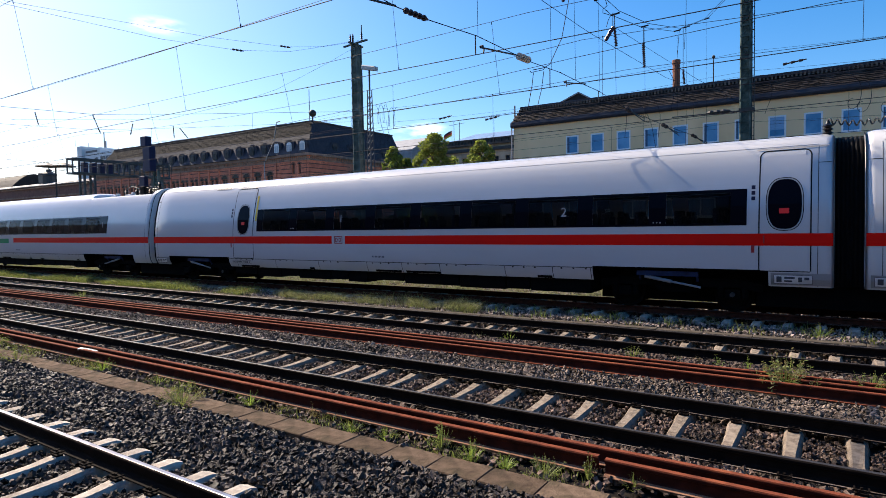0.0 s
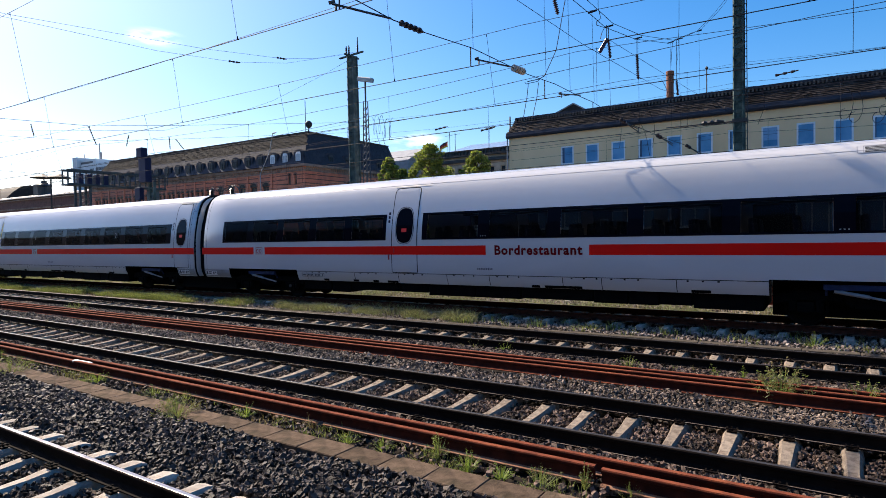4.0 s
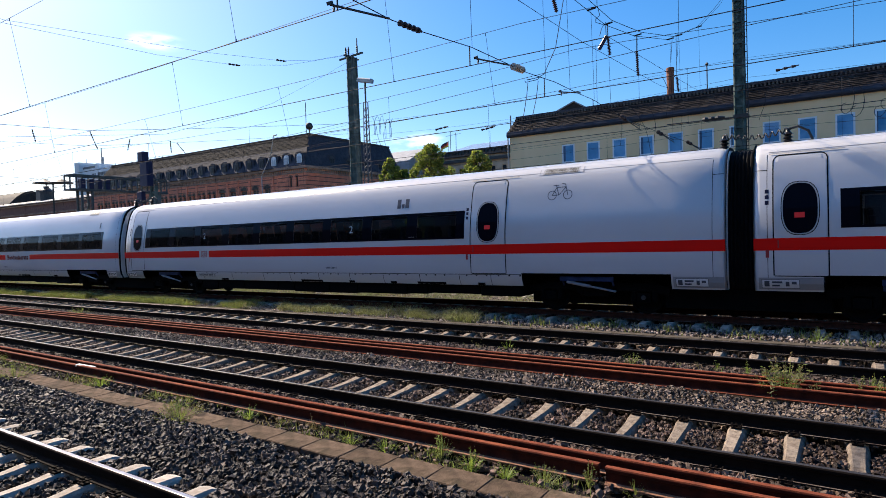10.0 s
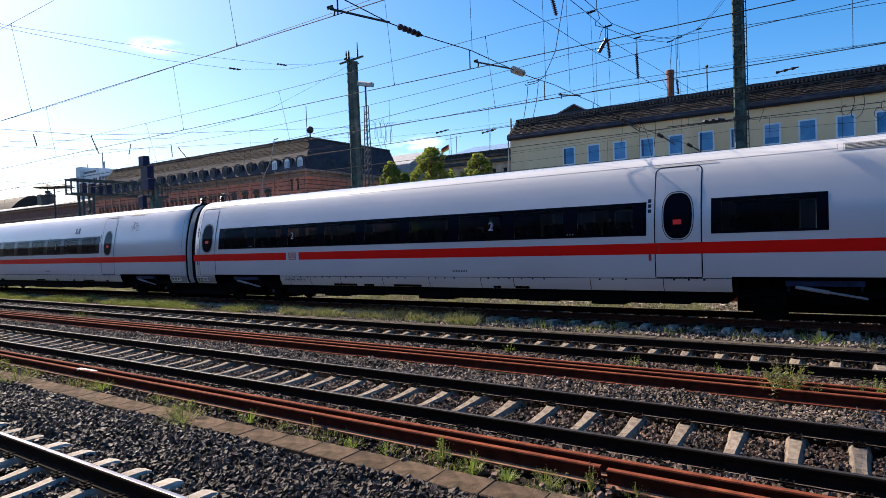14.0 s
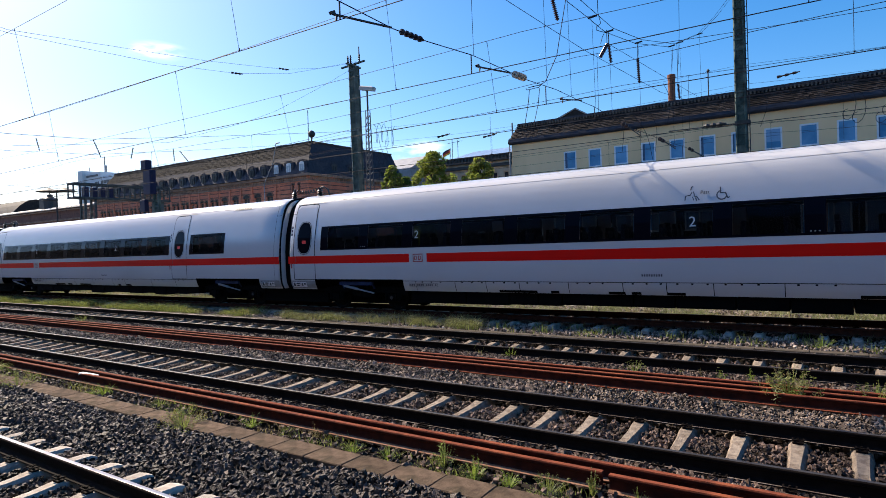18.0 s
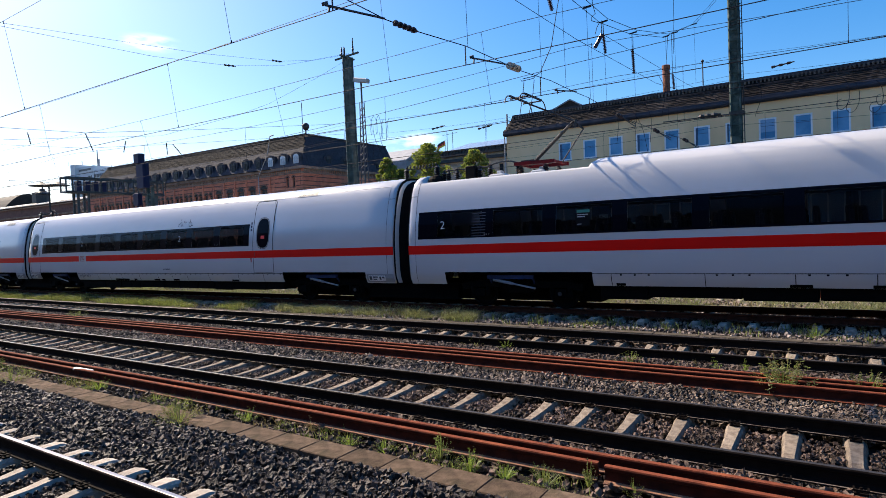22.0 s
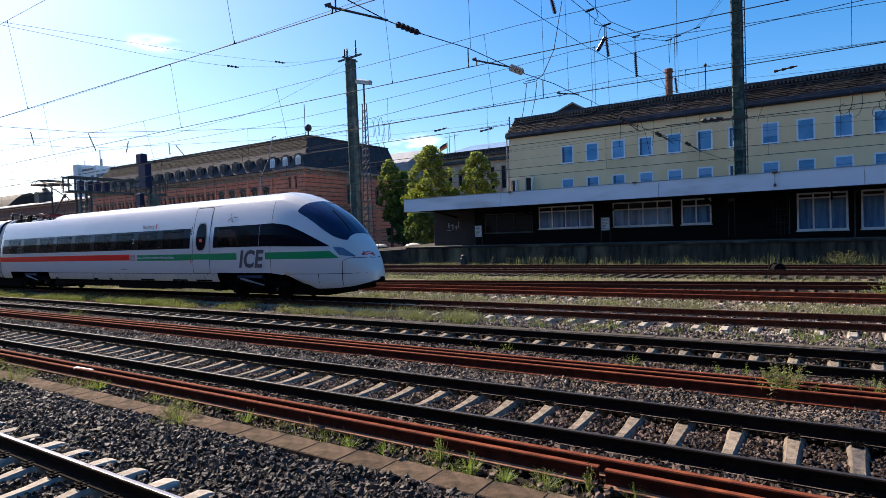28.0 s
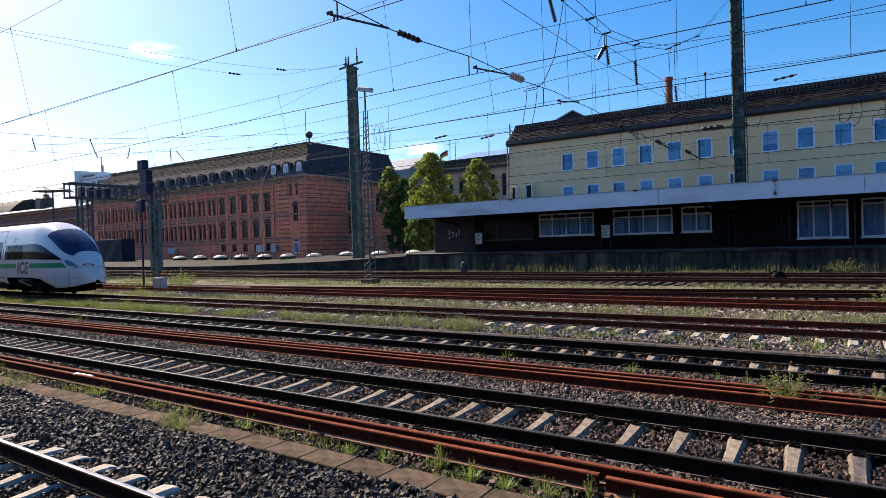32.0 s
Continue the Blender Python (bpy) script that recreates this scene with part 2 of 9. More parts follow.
def leafy(name, base, alt, scale, rough, island=0.4):
    """Thin leaves: half of the light is scattered through them."""
    m = bpy.data.materials.new(name)
    m.use_nodes = True
    n, l = m.node_tree.nodes, m.node_tree.links
    n.remove(n["Principled BSDF"])
    co, t = n.new("ShaderNodeTexCoord"), n.new("ShaderNodeTexNoise")
    t.inputs["Scale"].default_value = scale
    l.new(co.outputs["Object"], t.inputs["Vector"])
    mx = n.new("ShaderNodeMix")
    mx.data_type = "RGBA"
    mx.inputs["A"].default_value, mx.inputs["B"].default_value = (*base, 1), (*alt, 1)
    l.new(t.outputs["Fac"], mx.inputs["Factor"])
    ge, mr, h = n.new("ShaderNodeNewGeometry"), n.new("ShaderNodeMapRange"), n.new("ShaderNodeHueSaturation")
    mr.inputs["To Min"].default_value, mr.inputs["To Max"].default_value = 1 - island, 1 + island
    l.new(ge.outputs["Random Per Island"], mr.inputs["Value"])
    l.new(mr.outputs["Result"], h.inputs["Value"])
    l.new(mx.outputs["Result"], h.inputs["Color"])
    d, tr, gl = n.new("ShaderNodeBsdfDiffuse"), n.new("ShaderNodeBsdfTranslucent"), n.new("ShaderNodeBsdfGlossy")
    gl.inputs["Roughness"].default_value = rough
    ms, mg = n.new("ShaderNodeMixShader"), n.new("ShaderNodeMixShader")
    ms.inputs[0].default_value, mg.inputs[0].default_value = 0.55, 0.04
    l.new(h.outputs["Color"], d.inputs["Color"])
    l.new(h.outputs["Color"], tr.inputs["Color"])
    l.new(d.outputs[0], ms.inputs[1])
    l.new(tr.outputs[0], ms.inputs[2])
    l.new(ms.outputs[0], mg.inputs[1])
    l.new(gl.outputs[0], mg.inputs[2])
    l.new(mg.outputs[0], n["Material Output"].inputs["Surface"])
    MATS[name] = m
    return m


white_paint = surf("white_train_paint", (0.62, 0.615, 0.615), (0.58, 0.575, 0.575), 0.6, 0.16, bump=0.0, stain=(0.53, 0.525, 0.515), sscale=0.35, stretch=(0.5, 1, 1.4), spec=1.0)
skirt_paint = surf("skirt_paint", (0.34, 0.345, 0.355), (0.27, 0.27, 0.28), 0.9, 0.45, stain=(0.16, 0.15, 0.14), sscale=1.6)
red_paint = surf("red_train_paint", (0.93, 0.010, 0.006), (0.88, 0.010, 0.006), 0.8, 0.45, spec=0.10)
teal_paint = surf("teal_display", (0.02, 0.22, 0.16), None, 2.0, 0.5)
green_paint = surf("green_train_paint", (0.012, 0.30, 0.11), (0.010, 0.26, 0.095), 0.8, 0.45, spec=0.12)
grey_paint = surf("grey_letter_paint", (0.085, 0.09, 0.11), (0.07, 0.075, 0.092), 2.0, 0.4, spec=0.2)
pale_letter = surf("pale_letter_paint", (0.68, 0.70, 0.74), None, 2.0, 0.4)
mark_red = surf("mark_red", (0.45, 0.03, 0.035), None, 2.0, 0.4)
seam_black = surf("seam_rubber", (0.007, 0.007, 0.008), None, 6.0, 0.85, spec=0.15)
band_black = glass("window_band_black", (0.0, 0.0, 0.0), 0.0, 0.10, 0.003, (0.003, 0.0035, 0.008), 1.0)
# near-black, because the shade under the train is put into this colour
under_black = surf("underframe_shade_black", (0.004, 0.0038, 0.0036), (0.0025, 0.0022, 0.0022), 3.0, 0.9, bump=0.3, bscale=30, spec=0.08)
bogie_blue = surf("bogie_blue", (0.022, 0.045, 0.13), (0.012, 0.022, 0.06), 3.0, 0.6, 0.0, spec=0.2)
damper_grey = surf("damper_grey", (0.05, 0.05, 0.05), (0.025, 0.025, 0.025), 5.0, 0.6, 0.2)
# wheels are darkened in the same way for the shade around them
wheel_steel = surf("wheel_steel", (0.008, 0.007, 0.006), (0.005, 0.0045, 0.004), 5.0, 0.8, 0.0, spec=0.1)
seat_blue = surf("seat_cloth", (0.018, 0.022, 0.04), (0.012, 0.014, 0.025), 12.0, 0.9, spec=0.1)
# light lining toned dark, so the dimness indoors is in its colour
inside_grey = surf("interior_panel", (0.055, 0.055, 0.055), None, 2.0, 0.8)
train_glass = glass("tinted_train_glass", (0.80, 0.82, 0.82), 0.42, 0.03, 0.006, (0.002, 0.002, 0.0025), 0.5)
cab_glass = glass("cab_glass", (0.35, 0.42, 0.5), 0.35)
house_glass = glass("house_glass", (0.5, 0.55, 0.6), 0.25)

yellow_wall = surf("yellow_render", (0.93, 0.64, 0.38), (0.88, 0.60, 0.345), 0.5, 0.9, bump=0.15, bscale=25, stain=(0.78, 0.53, 0.30), sscale=0.25, stretch=(1, 1, 0.5), spec=0.1)
slate = surf("roof_slate", (0.042, 0.036, 0.036), (0.022, 0.020, 0.021), 3.0, 0.75, bump=0.4, bscale=24, stain=(0.075, 0.06, 0.052), sscale=0.8, vary=0.35, spec=0.25)
slate_navy = surf("slate_navy", (0.034, 0.038, 0.056), (0.018, 0.020, 0.030), 3.0, 0.7, bump=0.4, bscale=24, stain=(0.055, 0.055, 0.065), sscale=0.8, spec=0.25)
slate_brown = surf("roof_slate_brown", (0.036, 0.032, 0.029), (0.011, 0.0105, 0.0105), 3.5, 0.85, bump=0.8, bscale=9, stain=(0.050, 0.046, 0.043), sscale=1.6, vary=0.3, spec=0.15)
brick_red = surf("red_brick", (0.74, 0.24, 0.135), (0.55, 0.17, 0.10), 1.1, 0.9, bump=0.4, bscale=18, stain=(0.40, 0.18, 0.125), sscale=0.3)
brick_band = surf("dark_brick_band", (0.17, 0.075, 0.06), (0.11, 0.05, 0.042), 1.1, 0.9, bump=0.3, bscale=30)
stone_trim = surf("sandstone_trim", (0.35, 0.225, 0.165), (0.22, 0.14, 0.105), 1.0, 0.9, bump=0.2, bscale=18, stain=(0.11, 0.08, 0.064), sscale=0.7)
# near-black brown: the deep shade under the canopy is put into the colour
dark_wall = surf("canopy_shaded_wall", (0.009, 0.0075, 0.007), (0.005, 0.0045, 0.0045), 1.4, 0.8, bump=0.2, bscale=20, spec=0.1)
fascia_mat = surf("white_fascia", (0.71, 0.70, 0.74), (0.64, 0.63, 0.67), 0.6, 0.6, stain=(0.43, 0.42, 0.41), sscale=0.4, stretch=(0.4, 1, 1.6))
white_frame = surf("white_frame", (0.80, 0.80, 0.80), None, 2.0, 0.5)
dark_glass = surf("dark_window", (0.010, 0.011, 0.016), (0.022, 0.024, 0.032), 0.4, 0.25, spec=0.12)
curtain = surf("net_curtain", (0.50, 0.55, 0.60), (0.32, 0.36, 0.40), 5.0, 0.9, stretch=(3, 1, 0.3))
grey_tile = surf("grey_cladding", (0.30, 0.31, 0.33), None, 1.0, 0.6)
pale_wall = surf("pale_tower_wall", (0.66, 0.68, 0.70), (0.58, 0.60, 0.62), 0.3, 0.7)
mast_green = surf("mast_grey_green", (0.090, 0.128, 0.120), (0.048, 0.068, 0.066), 1.5, 0.8, bump=0.2, bscale=14, stain=(0.19, 0.22, 0.195), sscale=0.9, spec=0.2)
mast_dark = surf("mast_dark_green", (0.065, 0.10, 0.09), (0.022, 0.036, 0.035), 2.2, 0.7, bump=0.2, bscale=14, stain=(0.16, 0.195, 0.17), sscale=1.3, spec=0.2)
mast_rust = surf("mast_grey_lattice", (0.105, 0.105, 0.11), (0.06, 0.06, 0.062), 4.0, 0.8, 0.1)
wire_mat = surf("wire_copper", (0.010, 0.012, 0.022), None, 2.0, 0.7, 0.0, spec=0.15)
insul_brown = surf("insulator_brown", (0.035, 0.022, 0.022), None, 4.0, 0.5, spec=0.3)
insul_black = surf("insulator_black", (0.012, 0.010, 0.012), None, 4.0, 0.35, spec=0.4)
insul_pale = surf("insulator_pale", (0.55, 0.47, 0.36), (0.42, 0.35, 0.27), 8.0, 0.35)
chimney_mat = surf("chimney_brick", (0.25, 0.095, 0.05), (0.17, 0.065, 0.04), 3.0, 0.9, bump=0.3, bscale=20, stain=(0.06, 0.04, 0.035), sscale=0.7)
signal_navy = surf("signal_navy", (0.013, 0.015, 0.052), None, 2.0, 0.5, spec=0.2)
box_grey = surf("cabinet_grey", (0.42, 0.43, 0.43), (0.33, 0.34, 0.34), 2.0, 0.6)
# darker leaves carry the shade of low trees, yellower ones the sunlight
leaf_a = leafy("leaf_green", (0.14, 0.20, 0.036), (0.075, 0.125, 0.026), 0.6, 0.55, island=0.5)
leaf_b = leafy("leaf_yellow_green", (0.28, 0.32, 0.046), (0.16, 0.21, 0.034), 0.5, 0.55, island=0.55)
weed_mat = leafy("weed_green", (0.16, 0.225, 0.045), (0.21, 0.225, 0.065), 3.0, 0.6, island=0.5)
weed_sage = leafy("weed_sage", (0.165, 0.195, 0.07), (0.20, 0.20, 0.095), 1.2, 0.6, island=0.6)
weed_lush = leafy("weed_lush", (0.205, 0.24, 0.055), (0.135, 0.17, 0.045), 0.9, 0.6, island=0.55)
weed_bright = leafy("weed_bright", (0.22, 0.32, 0.045), (0.20, 0.25, 0.05), 3.0, 0.5, island=0.4)
straw = leafy("dry_grass", (0.22, 0.175, 0.075), (0.15, 0.135, 0.055), 3.0, 0.8, island=0.4)
bark = surf("bark", (0.085, 0.065, 0.05), (0.05, 0.04, 0.03), 6.0, 0.95, bump=0.5, bscale=20)
stem_brown = surf("dock_seed_brown", (0.12, 0.045, 0.03), None, 5.0, 0.8)
white_plastic = surf("white_plastic", (0.78, 0.78, 0.76), None, 3.0, 0.5)
dome_mat = surf("skylight_dome", (0.72, 0.66, 0.56), (0.62, 0.56, 0.47), 2.0, 0.4)
container_blue = surf("container_blue", (0.016, 0.024, 0.05), (0.011, 0.017, 0.035), 0.6, 0.6, spec=0.2)
flag_black, flag_red, flag_gold = (surf("flag_" + k, c) for k, c in (("black", (0.02, 0.02, 0.02)), ("red", (0.6, 0.03, 0.02)), ("gold", (0.8, 0.5, 0.03))))
red_sign = surf("red_display", (0.42, 0.015, 0.015), None, 2.0, 0.4)
nt = red_sign.node_tree
nt.nodes["Principled BSDF"].inputs["Emission Color"].default_value = (0.9, 0.03, 0.03, 1)
nt.nodes["Principled BSDF"].inputs["Emission Strength"].default_value = 0.06


# ---------------------------------------------------------------- mesh helpers
def box(bm, x0, x1, y0, y1, z0, z1):
    vs = [bm.verts.new((x, y, z)) for z in (z0, z1) for y in (y0, y1) for x in (x0, x1)]
    for f in ((0, 2, 3, 1), (4, 5, 7, 6), (0, 1, 5, 4), (2, 6, 7, 3), (0, 4, 6, 2), (1, 3, 7, 5)):
        bm.faces.new([vs[i] for i in f])
    return vs


def rbox(bm, x0, x1, y0, y1, z0, z1, r=0.01):
    """A box with chamfered vertical and top edges, as one prism with a smaller top."""
    def ring(i, z):
        return [bm.verts.new(p) for p in ((x0 + r + i, y0 + i, z), (x1 - r - i, y0 + i, z), (x1 - i, y0 + r + i, z), (x1 - i, y1 - r - i, z),
                                          (x1 - r - i, y1 - i, z), (x0 + r + i, y1 - i, z), (x0 + i, y1 - r - i, z), (x0 + i, y0 + r + i, z))]
    a, b, c = ring(0, z0), ring(0, z1 - r), ring(r * 0.8, z1)
    for p, q in ((a, b), (b, c)):
        for k in range(8):
            bm.faces.new((p[k], p[(k + 1) % 8], q[(k + 1) % 8], q[k]))
    bm.faces.new(a[::-1])
    bm.faces.new(c)


def tube(bm, p, q, r0, r1=None, seg=8, caps=True):
    """A round bar from p to q."""
    p, q = Vector(p), Vector(q)
    r1 = r0 if r1 is None else r1
    d = (q - p).normalized()
    u = d.orthogonal().normalized()
    v = d.cross(u)
    rings = []
    for c, r in ((p, r0), (q, r1)):
        rings.append([bm.verts.new(c + (u * math.cos(2 * math.pi * k / seg) + v * math.sin(2 * math.pi * k / seg)) * r) for k in range(seg)])
    for k in range(seg):
        bm.faces.new((rings[0][k], rings[0][(k + 1) % seg], rings[1][(k + 1) % seg], rings[1][k]))
    if caps:
        bm.faces.new(rings[0][::-1])
        bm.faces.new(rings[1])


def bar(bm, p, q, w, h=None):
    """A square bar from p to q."""
    h = h or w
    p, q = Vector(p), Vector(q)
    d = (q - p).normalized()
    u = d.cross(Vector((0, 0, 1)))
    u = u.normalized() if u.length > 1e-3 else Vector((1, 0, 0))
    v = u.cross(d)
    rings = [[bm.verts.new(c + u * (w / 2 * a) + v * (h / 2 * b)) for a, b in ((-1, -1), (1, -1), (1, 1), (-1, 1))] for c in (p, q)]
    for k in range(4):
        bm.faces.new((rings[0][k], rings[0][(k + 1) % 4], rings[1][(k + 1) % 4], rings[1][k]))
    bm.faces.new(rings[0][::-1])
    bm.faces.new(rings[1])


def lathe(bm, rows, centre=(0, 0, 0), axis="z", seg=16):
    """Rows of (radius, height) turned about an axis."""
    c = Vector(centre)
    rings = []
    for r, hgt in rows:
        ring = []
        for k in range(seg):
            a, b = r * math.cos(2 * math.pi * k / seg), r * math.sin(2 * math.pi * k / seg)
            ring.append(bm.verts.new(c + Vector({"z": (a, b, hgt), "y": (a, hgt, b), "x": (hgt, a, b)}[axis])))
        rings.append(ring)
    for p, q in zip(rings, rings[1:]):
        for k in range(seg):
            bm.faces.new((p[k], p[(k + 1) % seg], q[(k + 1) % seg], q[k]))
    bm.faces.new(rings[0][::-1])
    bm.faces.new(rings[-1])


def sweep(bm, pts, radii, seg=6):
    """One connected round skin through points, with a radius at each."""
    pts = [Vector(p) for p in pts]
    rings = []
    u = (pts[-1] - pts[0]).orthogonal().normalized()
    for i, p in enumerate(pts):
        d = (pts[min(i + 1, len(pts) - 1)] - pts[max(i - 1, 0)]).normalized()
        if d.length < 0.5:
            d = (pts[-1] - pts[0]).normalized()
        u = (u - d * u.dot(d)).normalized()
        v = d.cross(u)
        r = radii[i] if isinstance(radii, (list, tuple)) else radii
        rings.append([bm.verts.new(p + (u * math.cos(2 * math.pi * k / seg) + v * math.sin(2 * math.pi * k / seg)) * r) for k in range(seg)])
    for p, q in zip(rings, rings[1:]):
        for k in range(seg):
            bm.faces.new((p[k], p[(k + 1) % seg], q[(k + 1) % seg], q[k]))
    bm.faces.new(rings[0][::-1])
    bm.faces.new(rings[-1])


def solid(name, bm, material, smooth=False):
    bmesh.ops.recalc_face_normals(bm, faces=bm.faces)
    me = bpy.data.meshes.new(name)
    bm.to_mesh(me)
    bm.free()
    me.materials.append(material)
    if smooth:
        me.shade_smooth()
    return me


def part(name, bm, material, parent=None, label="", smooth=False):
    """One mesh object, under a thing or a part if one is given."""
    ob = new(name, bm if isinstance(bm, bpy.types.Mesh) else solid(name, bm, material, smooth))
    ob.parent = parent
    if label:
        tagged(ob, label)
    return ob


def thing(name, label, category, group="", kind="", at=(0, 0, 0)):
    ob = new(name)
    ob.location = at
    ob.empty_display_size = 0.2
    return tagged(ob, label, category, group, kind)


def sheet(name, verts, faces, material, smooth=False):
    me = bpy.data.meshes.new(name)
    me.from_pydata(verts, [], faces)
    me.materials.append(material)
    if smooth:
        me.shade_smooth()
    return me


def extrude_profile(bm, prof, x0, x1):
    """A closed (y, z) outline drawn along x."""
    a = [bm.verts.new((x0, y, z)) for y, z in prof]
    b = [bm.verts.new((x1, y, z)) for y, z in prof]
    k = len(prof)
    for i in range(k):
        bm.faces.new((a[i], a[(i + 1) % k], b[(i + 1) % k], b[i]))
    bm.faces.new(a[::-1])
    bm.faces.new(b)


def lettering(name, text, size, m, material, parent, label="", spread=1.0, thick=0.0015, slant=0.0, bold=0.0):
    """Raised built-in-font lettering turned into a mesh; the text stands in the xz plane and faces -y."""
    cu = bpy.data.curves.new(name, "FONT")
    cu.body, cu.size, cu.extrude = text, size, thick
    cu.space_character, cu.shear, cu.offset = spread, slant, bold
    cu.align_x, cu.align_y = "CENTER", "CENTER"
    cu.resolution_u = 3
    tmp = bpy.data.objects.new(name, cu)
    scene.collection.objects.link(tmp)
    bpy.context.view_layer.update()
    me = bpy.data.meshes.new_from_object(tmp.evaluated_get(bpy.context.evaluated_depsgraph_get()))
    bpy.data.objects.remove(tmp)
    bpy.data.curves.remove(cu)
    me.materials.clear()
    me.materials.append(material)
    me.transform(m @ pose(0, 0, 0, 90, 0, 0))
    ob = new(name, me)
    ob.parent = parent
    if label:
        tagged(ob, label)
    return ob


# ---------------------------------------------------------------- ground and tracks
GRADE = 0.0035                      # fall of the train's line towards -x


def tilt(x, y):
    """The lines beyond the second track fall gently towards -x; heights that this adds to a place."""
    return np.interp(y, (7.6, 12.0, 15.0, 19.0, 22.6, 30.0), (0, 0.002, GRADE, GRADE, 0.002, 0)) * np.clip(x + 2.0, -140, 62)


def ground_height(x, y):
    """Height of the trackbed under a place: a little fall away from the sleepers, lower beyond the lines."""
    base = -0.30 + float(tilt(x, y))
    if y > 19.5:
        base -= min(1.0, (y - 19.5) / 14) * 0.12
    if y > 44:
        base = -0.42 + float(tilt(x, y))
    return base + 0.03 * noise.noise(Vector((x * 0.35, y * 0.35, 0))) + 0.012 * noise.noise(Vector((x * 1.7, y * 1.7, 3)))


def grid_axis(stops):
    out = []
    for a, b, step in stops:
        k = max(1, round((b - a) / step))
        out += [a + (b - a) * i / k for i in range(k)]
    return out + [stops[-1][1]]


gx = grid_axis([(-1500, -200, 260), (-200, -60, 14), (-60, -32, 2), (-32, 8, 0.4), (8, 40, 4), (40, 1500, 290)])
gy = grid_axis([(-600, -20, 145), (-20, 0, 4), (0, 24, 0.4), (24, 60, 2), (60, 200, 20), (200, 2500, 460)])
gv = [(x, y, ground_height(x, y)) for y in gy for x in gx]
nx = len(gx)
gf = [(j * nx + i, j * nx + i + 1, (j + 1) * nx + i + 1, (j + 1) * nx + i) for j in range(len(gy) - 1) for i in range(nx - 1)]
ground = new("ground", sheet("ground", gv, gf, soil, True))
tagged(ground, "dark gravelly railway ground with weeds", "ground", kind="structure")
ground.data.materials.append(grassy)
cy = [sum(gv[v][1] for v in f) / 4 for f in gf]
for p, y in zip(ground.data.polygons, cy):
    if 18.6 < y < 26.5 or 28.6 < y < 33.4 or y > 60:
        p.material_index = 1

near_platform = thing("near_platform", "grey paved platform under the viewer", "platform", kind="structure")
bm = bmesh.new()
box(bm, -80, 80, -9.0, 0.35, -0.5, 0.60)
part("edge_wall", bm, plat_mat, near_platform)
bm = bmesh.new()
box(bm, -80, 80, -9.0, 0.42, 0.605, 0.76)
part("paving", bm, plat_top, near_platform)

# unseen block, added to cut the sky light that reaches the train's side
rear = thing("rear_building", "unseen plain brown block behind the viewer, added to dim the train side", "building", kind="structure")
bm = bmesh.new()
box(bm, -160, 120, -24.0, -14.0, -0.5, 12.0)
part("wall", bm, surf("rear_shade_paint", (0.25, 0.21, 0.18), (0.19, 0.16, 0.14), 0.8, 0.9, bump=0.3, bscale=20), rear)

RAIL = [(-0.075, 0), (0.075, 0), (0.075, 0.012), (0.018, 0.030), (0.009, 0.045), (0.009, 0.118), (0.034, 0.134), (0.036, 0.158), (0.028, 0.170),
        (-0.028, 0.170), (-0.036, 0.158), (-0.034, 0.134), (-0.009, 0.118), (-0.009, 0.045), (-0.018, 0.030), (-0.075, 0.012)]


def rail_piece(name, x0, x1, y, z0, side_mat, top_mat, parent, label="", lean=0.0):
    """A steel rail, foot at z0; its running surface is a strip of its own on the head."""
    bm = bmesh.new()
    ca, sa = math.cos(lean), math.sin(lean)
    extrude_profile(bm, [(y + a * ca - b * sa, z0 + a * sa + b * ca) for a, b in RAIL], x0, x1)
    ob = part(name, bm, side_mat, parent, label)
    if top_mat:
        bm = bmesh.new()
        extrude_profile(bm, [(y - 0.027, z0 + 0.1685), (y + 0.027, z0 + 0.1685), (y + 0.020, z0 + 0.1722), (y - 0.020, z0 + 0.1722)], x0, x1)
        part("running_surface", bm, top_mat, ob, "worn bare steel running surface")
    if top_mat is rail_dull:
        bm = bmesh.new()
        box(bm, x0, x1, y - 0.0765, y - 0.060, z0 + 0.0115, z0 + 0.016)
        part("foot_edge", bm, rail_foot, ob, "thin pale strip along the edge of the rail foot")
    return ob


def sleeper_mesh(name, material):
    """A prestressed concrete sleeper: waisted and dished in the middle, rail seats and bolted clips; lies along y, top at z 0."""
    st = [(-1.30, 0.092, -0.035, 0.145), (-1.22, 0.106, -0.005, 0.145), (-0.98, 0.104, 0.0, 0.145), (-0.60, 0.098, 0.0, 0.138), (-0.38, 0.086, -0.026, 0.122), (0, 0.076, -0.040, 0.112)]
    st = st + [(-y, w, z, b) for y, w, z, b in st[-2::-1]]
    bm = bmesh.new()
    rings = []
    for y, w, z, b in st:
        rings.append([bm.verts.new(p) for p in ((-b, y, -0.21), (b, y, -0.21), (w, y, z - 0.035), (w - 0.028, y, z), (-w + 0.028, y, z), (-w, y, z - 0.035))])
    for p, q in zip(rings, rings[1:]):
        for k in range(6):
            bm.faces.new((p[k], p[(k + 1) % 6], q[(k + 1) % 6], q[k]))
    bm.faces.new(rings[0])
    bm.faces.new(rings[-1][::-1])
    return solid(name, bm, material)


